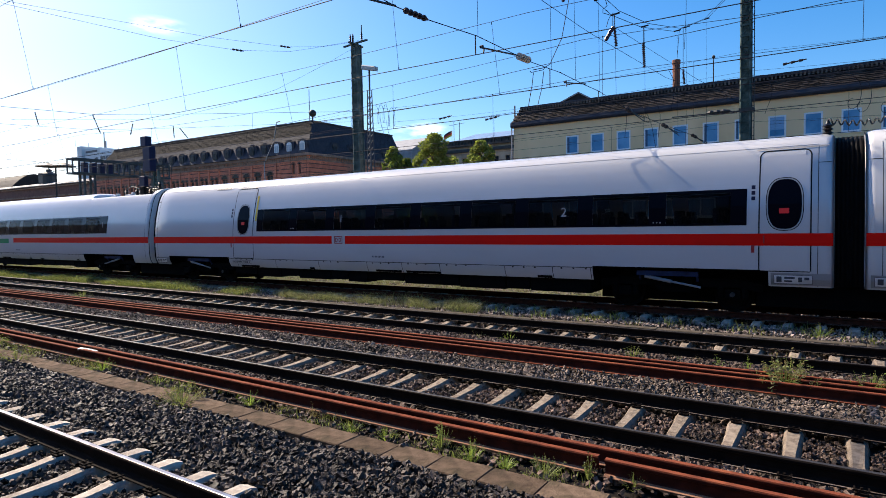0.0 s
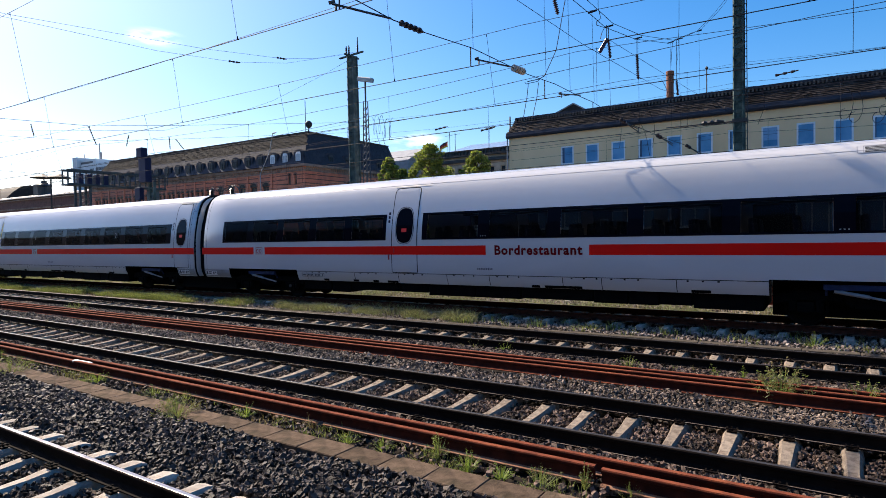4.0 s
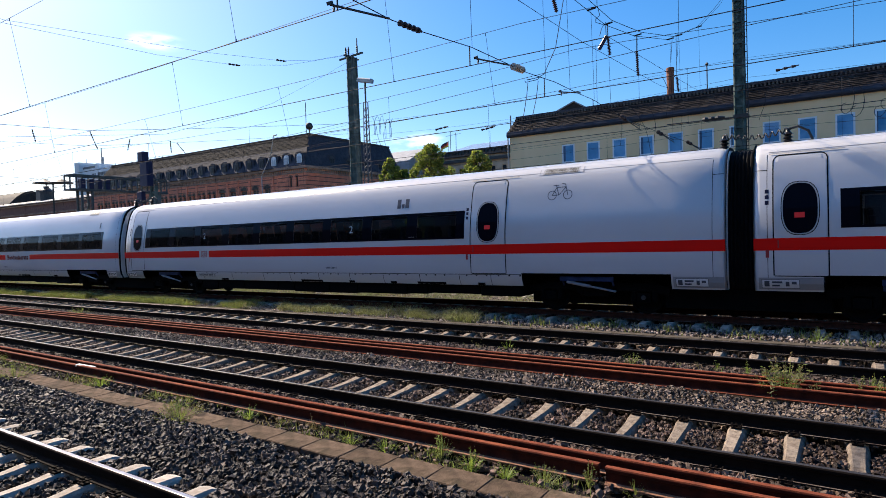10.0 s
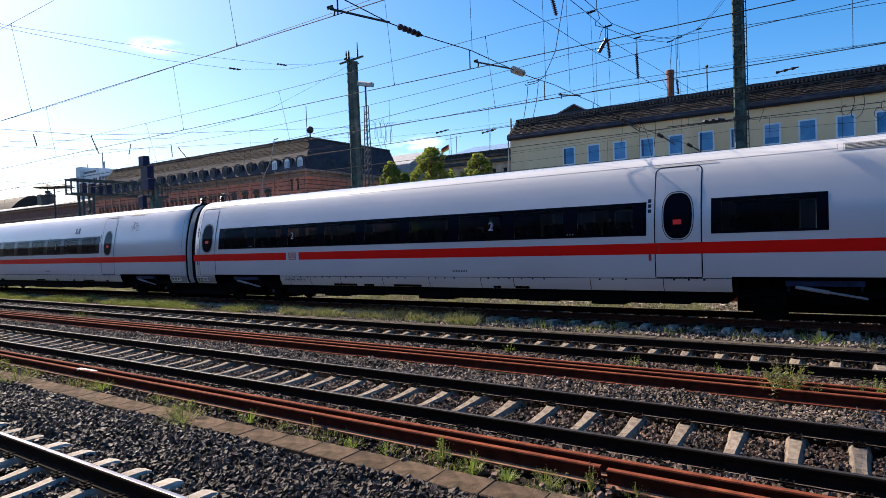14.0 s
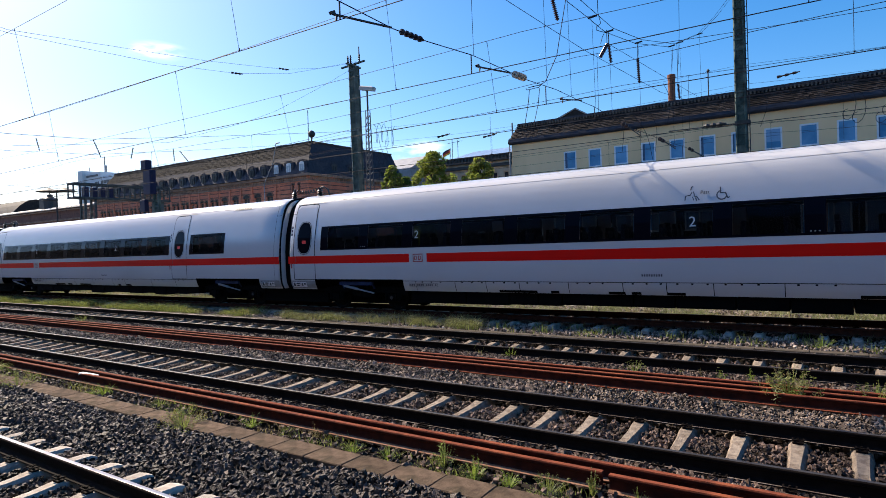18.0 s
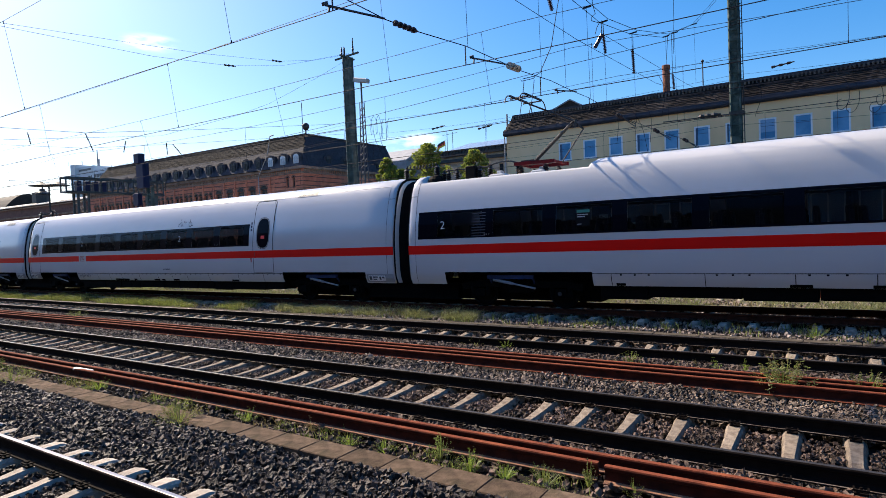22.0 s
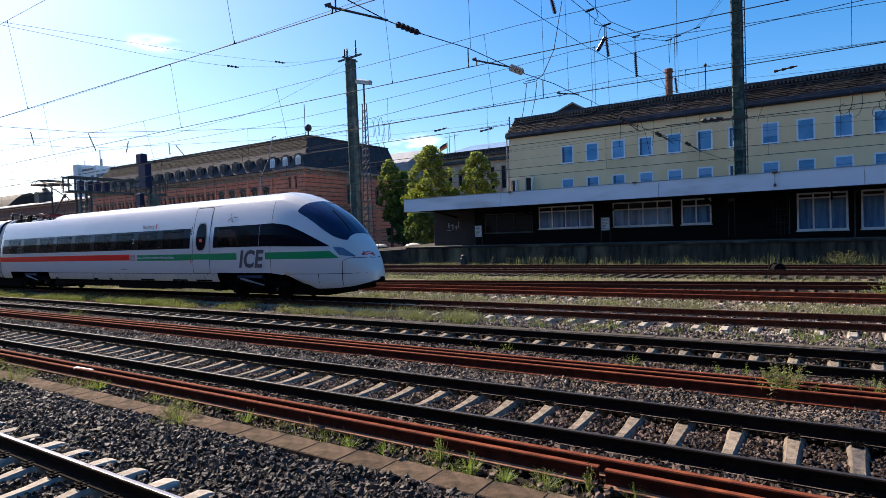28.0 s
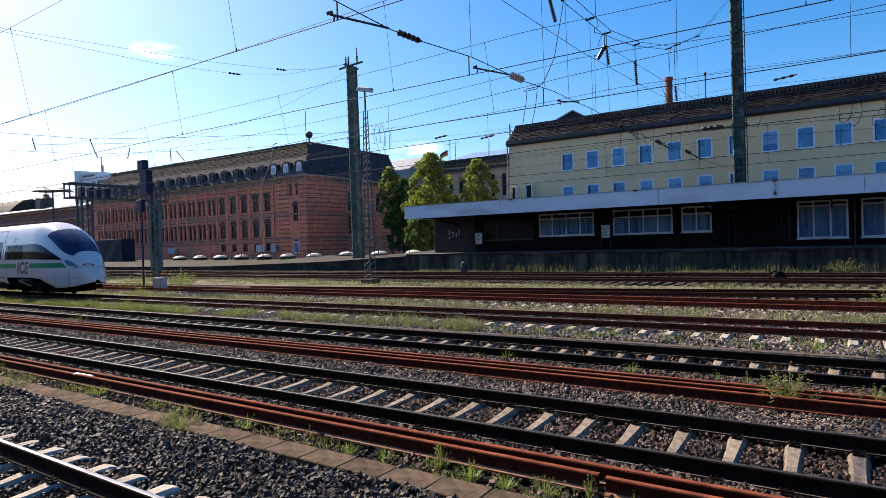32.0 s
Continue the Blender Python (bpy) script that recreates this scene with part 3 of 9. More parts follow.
def clip_mesh():
    """Angled guide plates, clamps and bolts on both sides of both rails of one sleeper."""
    bm = bmesh.new()
    for r in (-0.7535, 0.7535):
        for s in (-1, 1):
            y = r + s * 0.125
            box(bm, -0.055, 0.055, y - 0.035, y + 0.035, 0.0, 0.02)
            tube(bm, (0, y, 0.02), (0, y, 0.065), 0.013, seg=6)
            bar(bm, (-0.055, y - s * 0.05, 0.045), (-0.055, y + s * 0.04, 0.05), 0.014)
            bar(bm, (0.055, y - s * 0.05, 0.045), (0.055, y + s * 0.04, 0.05), 0.014)
            bar(bm, (-0.055, y + s * 0.04, 0.05), (0.055, y + s * 0.04, 0.05), 0.014)
    return solid("rail_clips", bm, rail_dark)


DARK_SLEEPER = sleeper_mesh("sleeper", dark_sleeper)
SLEEPER, PALE_SLEEPER, CLIPS = sleeper_mesh("sleeper", concrete), sleeper_mesh("sleeper", concrete_pale), clip_mesh()


def railway_track(label, yc, x0, x1, spacing, phase, s0, s1, top, side, zt=0.0, pale=False):
    """Two rails on concrete sleepers; single sleepers from s0 to s1, the rest of the line joined."""
    t = thing("railway_track", label, "railway track", "parallel station tracks", "structure")
    g = float(tilt(-1.0, yc)) if x1 > 100 else 0.0
    if g:
        x0, x1 = -142, 60
        t.rotation_euler.y, t.location.z = -math.atan(g), 2 * g
    for r in (-0.7535, 0.7535):
        rail_piece("rail", x0, x1, yc + r, zt - 0.172, side, top, t)
    k0, k1 = math.ceil((x0 - phase) / spacing), math.floor((x1 - phase) / spacing)
    rest = []
    for k in range(k0, k1 + 1):
        x = phase + k * spacing
        if s0 <= x <= s1:
            s = new("sleeper", PALE_SLEEPER if pale else DARK_SLEEPER if zt < -0.03 else SLEEPER)
            s.parent, s.location = t, (x, yc, zt - (0.178 if zt == 0 else 0.25))
            s.rotation_euler.z = random.uniform(-0.012, 0.012)
            c = new("rail_clip", CLIPS)
            c.parent, c.location = s, (0, 0, 0.001)
        elif -140 < x < 40:
            rest.append(x)
    if rest:
        bm = bmesh.new()
        for x in rest:
            box(bm, x - 0.14, x + 0.14, yc - 1.3, yc + 1.3, zt - 0.37, zt - (0.178 if zt == 0 else 0.26))
        tagged(part("far_sleepers", bm, concrete if zt == 0 else dark_sleeper, t), kind="stuff")
    return t


railway_track("railway track with polished rails on pale concrete sleepers in dark ballast", 2.377, -300, 300, 0.60, -5.88, -22, 6, rail_top, rail_dark, 0.0, True)
railway_track("railway track with dark worn rails on concrete sleepers", 7.247, -300, 300, 0.60, -8.206, -45, 7, rail_dull, rail_dark)
railway_track("railway track with dark rails beside stored rusty rails", 11.99, -300, 300, 0.63, 0.0, -52, 8, rail_dull, rail_dark)
railway_track("railway track on pale sleepers that carries the train", 16.99, -300, 300, 0.65, 0.36, -60, 9, rail_dull, rail_brown, 0.0, True)
# orange top strips stand for sunlit rust, the browner sides for shaded rust
railway_track("overgrown railway track with reddish rusty rails", 22.6, -300, 300, 0.65, 0.1, -40, 10, rust, rust_mid, -0.02, True)
side_line = railway_track("dark disused railway track running in from the side", 0.0, -24, 60, 0.65, 0.2, -24, 12, None, rail_brown, -0.04)
side_line.location, side_line.rotation_euler = (-6.0, 26.4, 0.0), (0, 0, 0.13)
railway_track("dark disused railway track beyond the weeds", 34.4, -300, 300, 0.65, 0.2, 0, 0, rail_dull, rail_brown, -0.06)
railway_track("dark railway track along the old platform", 38.9, -300, 300, 0.65, 0.2, 0, 0, rail_dull, rail_brown, -0.06)

# stored rails lying beside the lines
for y, x0, x1, lab in ((5.97, -120, 12, "rusty spare rail lying beside the track"), (5.74, -120, -1.98, "rusty spare rail with a sawn end"),
                       (5.70, -1.90, 12, "rusty spare rail starting behind a gap"), (10.24, -130, 14, "long rusty spare rail between the tracks"),
                       (9.98, -130, 14, "long rusty spare rail between the tracks"), (9.68, -130, 14, "long rusty spare rail between the tracks")):
    sp = thing("spare_rail", lab, "rail", "stored rails", at=(0, y, -0.225))
    if y > 9:
        sp.rotation_euler.y, sp.location.z = -math.atan(float(tilt(-1.0, y))), -0.225 + 2 * float(tilt(-1.0, y))
    # body in shaded rust; head and foot strips carry the sunlight in their colour
    bm = bmesh.new()
    extrude_profile(bm, RAIL, x0, x1)
    part("rail_body", bm, rust_shaded, sp, "rusty web and foot with shade painted dark")
    bm = bmesh.new()
    extrude_profile(bm, [(-0.033, 0.163), (-0.029, 0.1725), (0.029, 0.1725), (0.033, 0.163)], x0, x1)
    part("rail_head", bm, rust, sp, "rusty head painted in its sunlit orange")
    for s in (-1, 1):
        bm = bmesh.new()
        extrude_profile(bm, [(s * 0.077, 0.004), (s * 0.077, 0.0145), (s * 0.030, 0.0295), (s * 0.030, 0.022)], x0, x1)
        part("rail_foot", bm, rust_sunlit if s < 0 and y < 9 else rust, sp, "rusty foot edge with sunlight painted pale" if s < 0 and y < 9 else "rusty foot edge painted in its sunlit orange")


# ---------------------------------------------------------------- ballast stones
def stones(name, label, material, x0, x1, y0, y1, count, size, z, seed, keep=None, spread=0.05):
    """Crushed stones as small crooked blocks, all in one mesh."""
    rg = np.random.default_rng(seed)
    x, y = rg.uniform(x0, x1, count), rg.uniform(y0, y1, count)
    if keep is not None:
        ok = keep(x, y)
        x, y = x[ok], y[ok]
    n = len(x)
    cube = np.array([(a, b, c) for c in (-1, 1) for b in (-1, 1) for a in (-1, 1)], float)
    v = cube[None] * rg.uniform(0.45, 1.1, (n, 8, 3))
    v *= (size * rg.uniform(0.6, 1.35, (n, 1))[:, :, None]) * rg.uniform(0.42, 1.25, (n, 1, 3)) * 0.5
    q = rg.normal(size=(n, 4))
    q /= np.linalg.norm(q, axis=1)[:, None]
    w, a, b, c = q.T
    rot = np.stack([1 - 2 * (b * b + c * c), 2 * (a * b - c * w), 2 * (a * c + b * w), 2 * (a * b + c * w), 1 - 2 * (a * a + c * c), 2 * (b * c - a * w),
                    2 * (a * c - b * w), 2 * (b * c + a * w), 1 - 2 * (a * a + b * b)], 1).reshape(n, 3, 3)
    v = np.einsum("nij,nkj->nki", rot, v)
    hgt = z + tilt(x, y) + spread * (0.6 * np.sin(x * 2.1 + y * 1.3) * np.sin(y * 2.7 - x * 0.8) + rg.uniform(-0.5, 0.5, n))
    v += np.stack([x, y, hgt], 1)[:, None]
    f = np.array([(0, 2, 3, 1), (4, 5, 7, 6), (0, 1, 5, 4), (2, 6, 7, 3), (0, 4, 6, 2), (1, 3, 7, 5)])
    faces = (f[None] + 8 * np.arange(n)[:, None, None]).reshape(-1, 4)
    me = bpy.data.meshes.new(name)
    me.vertices.add(n * 8)
    me.vertices.foreach_set("co", v.reshape(-1))
    me.loops.add(len(faces) * 4)
    me.loops.foreach_set("vertex_index", faces.reshape(-1).astype(np.int32))
    me.polygons.add(len(faces))
    me.polygons.foreach_set("loop_start", np.arange(0, len(faces) * 4, 4, dtype=np.int32))
    me.update(calc_edges=True)
    me.shade_flat()
    me.materials.append(material)
    ob = new(name, me)
    return tagged(ob, label, "ballast", kind="stuff")


def off_sleepers(phase, spacing, yc, half=0.13, ends=1.32):
    """Leaves the sleepers' tops bare."""
    def keep(x, y):
        d = np.abs((x - phase + spacing / 2) % spacing - spacing / 2)
        return (d > half) | (np.abs(y - yc) > ends)
    return keep


def not_rails(ys, keep=None):
    def test(x, y):
        ok = np.ones(len(x), bool)
        for r in ys:
            ok &= np.abs(y - r) > 0.10
        return ok & keep(x, y) if keep else ok
    return test


near_line = not_rails((1.623, 3.13), off_sleepers(-5.88, 0.60, 2.377))
mid_line = not_rails((6.493, 8.0), off_sleepers(-8.206, 0.60, 7.247, 0.112, 0.86))
third_line = not_rails((11.237, 12.743), off_sleepers(0.0, 0.63, 11.99, ends=0.86))
train_line = not_rails((16.236, 17.744), off_sleepers(0.36, 0.65, 16.99))
stones("ballast_bed", "coarse dark grey crushed stone ballast", ballast_dark, -17, 7, 3.2, 4.86, 48000, 0.055, -0.235, 1, near_line, 0.06)
stones("ballast_bed", "coarse dark grey crushed stone between the near rails", ballast_dark, -15, 7, 0.55, 3.3, 30000, 0.056, -0.245, 2, near_line, 0.04)
stones("ballast_bed", "brownish crushed stone between the rails", ballast_rusty, -32, 5, 6.1, 8.1, 50000, 0.041, -0.245, 3, mid_line, 0.04)
stones("ballast_bed", "grey crushed stone between two tracks", ballast, -32, 5, 8.05, 9.62, 36000, 0.047, -0.245, 4, None, 0.05)
stones("ballast_bed", "brownish crushed stone along the third track", ballast_rusty, -42, 6, 10.4, 12.8, 19000, 0.056, -0.25, 5, third_line, 0.04)
stones("ballast_bed", "grey crushed stone beside the cable trough", ballast, -42, 6, 12.7, 14.0, 11000, 0.066, -0.255, 6, None, 0.04)
stones("ballast_bed", "pale crushed stone under the train track", ballast_pale, -30, 7, 14.6, 18.4, 30000, 0.052, -0.27, 7, train_line, 0.04)
stones("ballast_bed", "pale crushed stone between grassy tracks", ballast_pale, -34, 8, 20.2, 25.2, 15000, 0.065, -0.30, 8, None, 0.04)
for i, (ya, yb, xa, mt) in enumerate(((6.06, 6.40, -34, ballast_rusty), (8.12, 8.75, -34, ballast), (10.45, 11.13, -46, ballast_rusty), (12.85, 13.5, -46, ballast))):
    stones("ballast_shoulder", "crushed stone heaped over the sleeper ends", mt, xa, 3, ya, yb, int((3 - xa) * (yb - ya) * 560), 0.056, -0.178, 20 + i, None, 0.03)
stones("ballast_bed", "sparse stones among rusty rails", ballast_rusty, -24, 6, 5.2, 6.15, 4200, 0.055, -0.245, 9, None, 0.03)

# concrete cable trough covers
trough = thing("cable_trough", "row of weathered brownish concrete trough covers sunk in ballast", "cable trough", kind="structure")
slabs = []
for k in range(3):
    bm = bmesh.new()
    rbox(bm, -0.2975, 0.2975, -0.19, 0.19, -0.08, 0.0, 0.012)
    slabs.append(solid("trough_cover", bm, slab_mat))
for k in range(56):
    ob = new("trough_cover", slabs[k % 3])
    ob.parent = trough
    ob.location = (-26 + 0.60 * k, 5.06 + random.uniform(-0.012, 0.012), -0.195 + random.uniform(-0.005, 0.005))
    ob.rotation_euler = (random.uniform(-0.015, 0.015), random.uniform(-0.008, 0.008), random.uniform(-0.008, 0.008))
trough2 = thing("cable_trough", "long grey concrete cable trough beside the train track", "cable trough", kind="structure")
bm = bmesh.new()
rbox(bm, -0.496, 0.496, -0.13, 0.13, -0.14, 0.0, 0.012)
far_slab = solid("trough_cover", bm, surf("grey_slab", (0.105, 0.088, 0.072), (0.06, 0.051, 0.042), 6.0, 0.95, bump=0.5, bscale=40, stain=(0.05, 0.05, 0.035), sscale=2.0, spec=0.1))
for k in range(60):
    ob = new("trough_cover", far_slab)
    ob.parent = trough2
    ob.location = (-56 + 1.0 * k, 14.30 + random.uniform(-0.01, 0.01), -0.232 + float(tilt(-56 + k, 14.3)) + random.uniform(-0.006, 0.006))


# ---------------------------------------------------------------- the train
YC = 16.99                          # centre of its track
PROF = [(1.30, 0.72), (1.385, 0.90), (1.42, 1.10), (1.43, 1.35), (1.43, 1.66), (1.43, 1.94), (1.425, 2.14), (1.405, 2.35), (1.375, 2.60), (1.335, 2.82), (1.295, 3.00),
        (1.235, 3.28), (1.165, 3.54), (1.085, 3.76), (1.00, 3.91), (0.955, 3.965), (0.80, 4.10), (0.56, 4.20), (0.30, 4.245), (0.0, 4.26)]
ROOF = 4.26
SKIRT_TOP = 1.06


def side_y(z, out=0.0):
    """Distance of the body side from the train's middle at a height."""
    for (a, z0), (b, z1) in zip(PROF, PROF[1:]):
        if z0 <= z <= z1:
            return a + (b - a) * (z - z0) / (z1 - z0) + out
    return PROF[0][0] + out


def side_patch(bm, u0, u1, z0, z1, out, near=True, nu=1, slope=0.0):
    """A thin panel that follows the curved body side."""
    zs = [z0] + [z for _, z in PROF if z0 < z < z1] + [z1]
    sgn = -1 if near else 1
    cols = []
    for i in range(nu + 1):
        u = u0 + (u1 - u0) * i / nu
        cols.append([bm.verts.new((u + slope * (z - z0), sgn * side_y(z, out), z)) for z in zs])
    for p, q in zip(cols, cols[1:]):
        for k in range(len(zs) - 1):
            bm.faces.new((p[k], q[k], q[k + 1], p[k + 1]) if near else (p[k + 1], q[k + 1], q[k], p[k]))
    return cols


def side_outline(bm, u0, u1, z0, z1, w, out, r=0.0):
    """A frame of width w round a panel on the near side."""
    side_patch(bm, u0 - w, u0, z0, z1, out)
    side_patch(bm, u1, u1 + w, z0, z1, out)
    side_patch(bm, u0 - w, u1 + w, z1, z1 + w, out)
    side_patch(bm, u0 - w, u1 + w, z0 - w, z0, out)


def oval_patch(bm, uc, zc, a, b, out, near=True, hole=None, power=3.4):
    """A rounded upright panel (or ring, with hole) on the body side."""
    sgn = -1 if near else 1

    def ring(ra, rb):
        pts = []
        for k in range(28):
            c, s_ = math.cos(2 * math.pi * k / 28), math.sin(2 * math.pi * k / 28)
            u = uc + ra * math.copysign(abs(c) ** (2 / power), c)
            z = zc + rb * math.copysign(abs(s_) ** (2 / power), s_)
            pts.append(bm.verts.new((u, sgn * side_y(z, out), z)))
        return pts
    if not hole:
        rows = []
        for k in range(13):
            f = math.sin(math.pi * (k / 12 - 0.5)) * 0.999
            hw = a * (1 - abs(f) ** power) ** (1 / power)
            z = zc + b * f
            rows.append([bm.verts.new((uc + q * hw, sgn * side_y(z, out), z)) for q in (-1, 1)])
        for p, q in zip(rows, rows[1:]):
            bm.faces.new((p[0], p[1], q[1], q[0]) if near else (p[1], p[0], q[0], q[1]))
        return
    o = ring(a, b)
    if hole:
        i = ring(a - hole, b - hole)
        for k in range(28):
            bm.faces.new((o[k], o[(k + 1) % 28], i[(k + 1) % 28], i[k]))


def on_side(u, z, out=0.012):
    """A place on the near body side, leaning with it."""
    lean = math.degrees(math.atan2(side_y(z - 0.05) - side_y(z + 0.05), 0.1))
    return pose(u, -side_y(z, out), z, -lean, 0, 0)


def shell(bm, u0, u1, windows, skirts, roof_dip=(), wz=(2.14, 3.00)):
    """Body shell of a middle car: both sides with window openings, roof, ends; bogie bays cut from the skirt."""
    marks = sorted({u0, u0 + 0.06, u0 + 0.18, u1 - 0.18, u1 - 0.06, u1, *[w for p in windows for w in p], *[w for p in skirts for w in p]})
    us = []
    for a, b in zip(marks, marks[1:]):
        k = max(1, round((b - a) / 2.5))
        us += [a + (b - a) * i / k for i in range(k)]
    us.append(u1)
    for sgn in (-1, 1):
        cols = []
        for u in us:
            e = min(u - u0, u1 - u)
            pull = 0.10 if e < 0.01 else (0.035 if e < 0.1 else 0.0)
            col = []
            for a, z in PROF:
                zz = z - pull * (0.8 if z > 3.3 else 0)
                col.append(bm.verts.new((u, sgn * max(0.0, a - pull * min(1, a)), zz)))
            cols.append(col)
        for i in range(len(us) - 1):
            um = (us[i] + us[i + 1]) / 2
            win = any(a <= um <= b for a, b in windows)
            bay = any(a <= um <= b for a, b in skirts)
            for k in range(len(PROF) - 1):
                zm = (PROF[k][1] + PROF[k + 1][1]) / 2
                if (win and wz[0] < zm < wz[1]) or (bay and zm < SKIRT_TOP):
                    continue
                q = (cols[i][k], cols[i + 1][k], cols[i + 1][k + 1], cols[i][k + 1])
                bm.faces.new(q if sgn < 0 else q[::-1])
        for col in (cols[0], cols[-1]):
            mid = [bm.verts.new((col[0].co.x, 0, v.co.z)) for v in col[:-1]]
            for k in range(len(col) - 2):
                bm.faces.new((col[k], col[k + 1], mid[k + 1], mid[k]))
            bm.faces.new((col[-2], col[-1], mid[-1]))
    bmesh.ops.remove_doubles(bm, verts=bm.verts, dist=0.0005)


def wheelset_mesh():
    bm = bmesh.new()
    for s in (-1, 1):
        lathe(bm, [(0.02, s * 0.70), (0.44, s * 0.70), (0.455, s * 0.715), (0.455, s * 0.80), (0.40, s * 0.815), (0.37, s * 0.775), (0.16, s * 0.765), (0.13, s * 0.84), (0.02, s * 0.84)], (0, 0, 0), "y", 24)
        for k in range(6):
            a = k * math.pi / 3
            tube(bm, (0.25 * math.cos(a), s * 0.772, 0.25 * math.sin(a)), (0.25 * math.cos(a), s * 0.80, 0.25 * math.sin(a)), 0.03, seg=6)
    tube(bm, (0, -0.75, 0), (0, 0.75, 0), 0.085, seg=10)
    return solid("wheelset", bm, wheel_steel)


WHEELSET = wheelset_mesh()
WHEELS = []


def bogie_frame(bm, uc, half):
    for s in (-1, 1):
        y = s * 1.0
        prof = [(-half, 0.62), (-half + 0.5, 0.72), (-0.55, 0.72), (-0.35, 0.56), (0.35, 0.56), (0.55, 0.72), (half - 0.5, 0.72), (half, 0.62)]
        for (a, z0), (b, z1) in zip(prof, prof[1:]):
            bar(bm, (uc + a, y, z0), (uc + b, y, z1), 0.16, 0.2)
        for a in (-1.3, 1.3):
            box(bm, uc + a - 0.17, uc + a + 0.17, y + s * 0.02 - 0.09, y + s * 0.02 + 0.11, 0.34, 0.58)
            tube(bm, (uc + a - 0.26, y + s * 0.03, 0.36), (uc + a - 0.26, y + s * 0.03, 0.62), 0.085, seg=10)
            tube(bm, (uc + a + 0.26, y + s * 0.03, 0.36), (uc + a + 0.26, y + s * 0.03, 0.62), 0.085, seg=10)
        for a in (-0.25, 0.25):
            tube(bm, (uc + a, y, 0.62), (uc + a, y, 0.98), 0.15, seg=12)
    box(bm, uc - 0.3, uc + 0.3, -0.95, 0.95, 0.5, 0.68)
    for a in (-1.3, 1.3):
        box(bm, uc + a - 0.3, uc + a + 0.3, -0.62, 0.62, 0.28, 0.62)


def bogie(car, u0, u1, blue=True):
    """A bogie in its bay between u0 and u1, with two wheelsets, dampers and brackets."""
    uc, half = (u0 + u1) / 2, 1.95
    # plain block that stops light through the bay and stands for its shade
    bm = bmesh.new()
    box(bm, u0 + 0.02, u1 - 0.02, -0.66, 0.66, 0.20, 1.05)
    part("bay_core", bm, under_black, car, "plain black block added as shade inside the bogie bay")
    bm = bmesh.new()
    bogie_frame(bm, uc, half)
    fr = part("bogie_frame", bm, under_black, car, "bogie frame blackened for the shade under the car")
    for a in (-1.3, 1.3):
        w = new("wheelset", WHEELSET)
        w.parent, w.location = car, (uc + a, 0, 0.452)
        WHEELS.append(w)
    bm = bmesh.new()
    bar(bm, (uc - 0.95, -1.22, 0.94), (uc + 0.55, -1.22, 0.94), 0.10, 0.12)
    for a in (-0.9, 0.5):
        bar(bm, (uc + a, -1.2, 0.94), (uc + a, -1.02, 0.70), 0.05)
    part("bolster_beam", bm, bogie_blue, fr, "dull blue bolster beam")
    bm = bmesh.new()
    tube(bm, (uc - 0.75, -1.24, 0.86), (uc - 0.1, -1.24, 0.74), 0.045, seg=10)
    tube(bm, (uc - 0.1, -1.24, 0.74), (uc + 0.6, -1.22, 0.61), 0.028, seg=8)
    part("yaw_damper", bm, grey_tile, fr, "slanting grey yaw damper")
    bm = bmesh.new()
    lathe(bm, [(0.06, -1.16), (0.06, -1.13), (0.03, -1.10)], (uc + 1.3, 0, 0.46), "y", 12)
    part("axle_cap", bm, damper_grey, fr, "grey round axle box cap")
    return fr


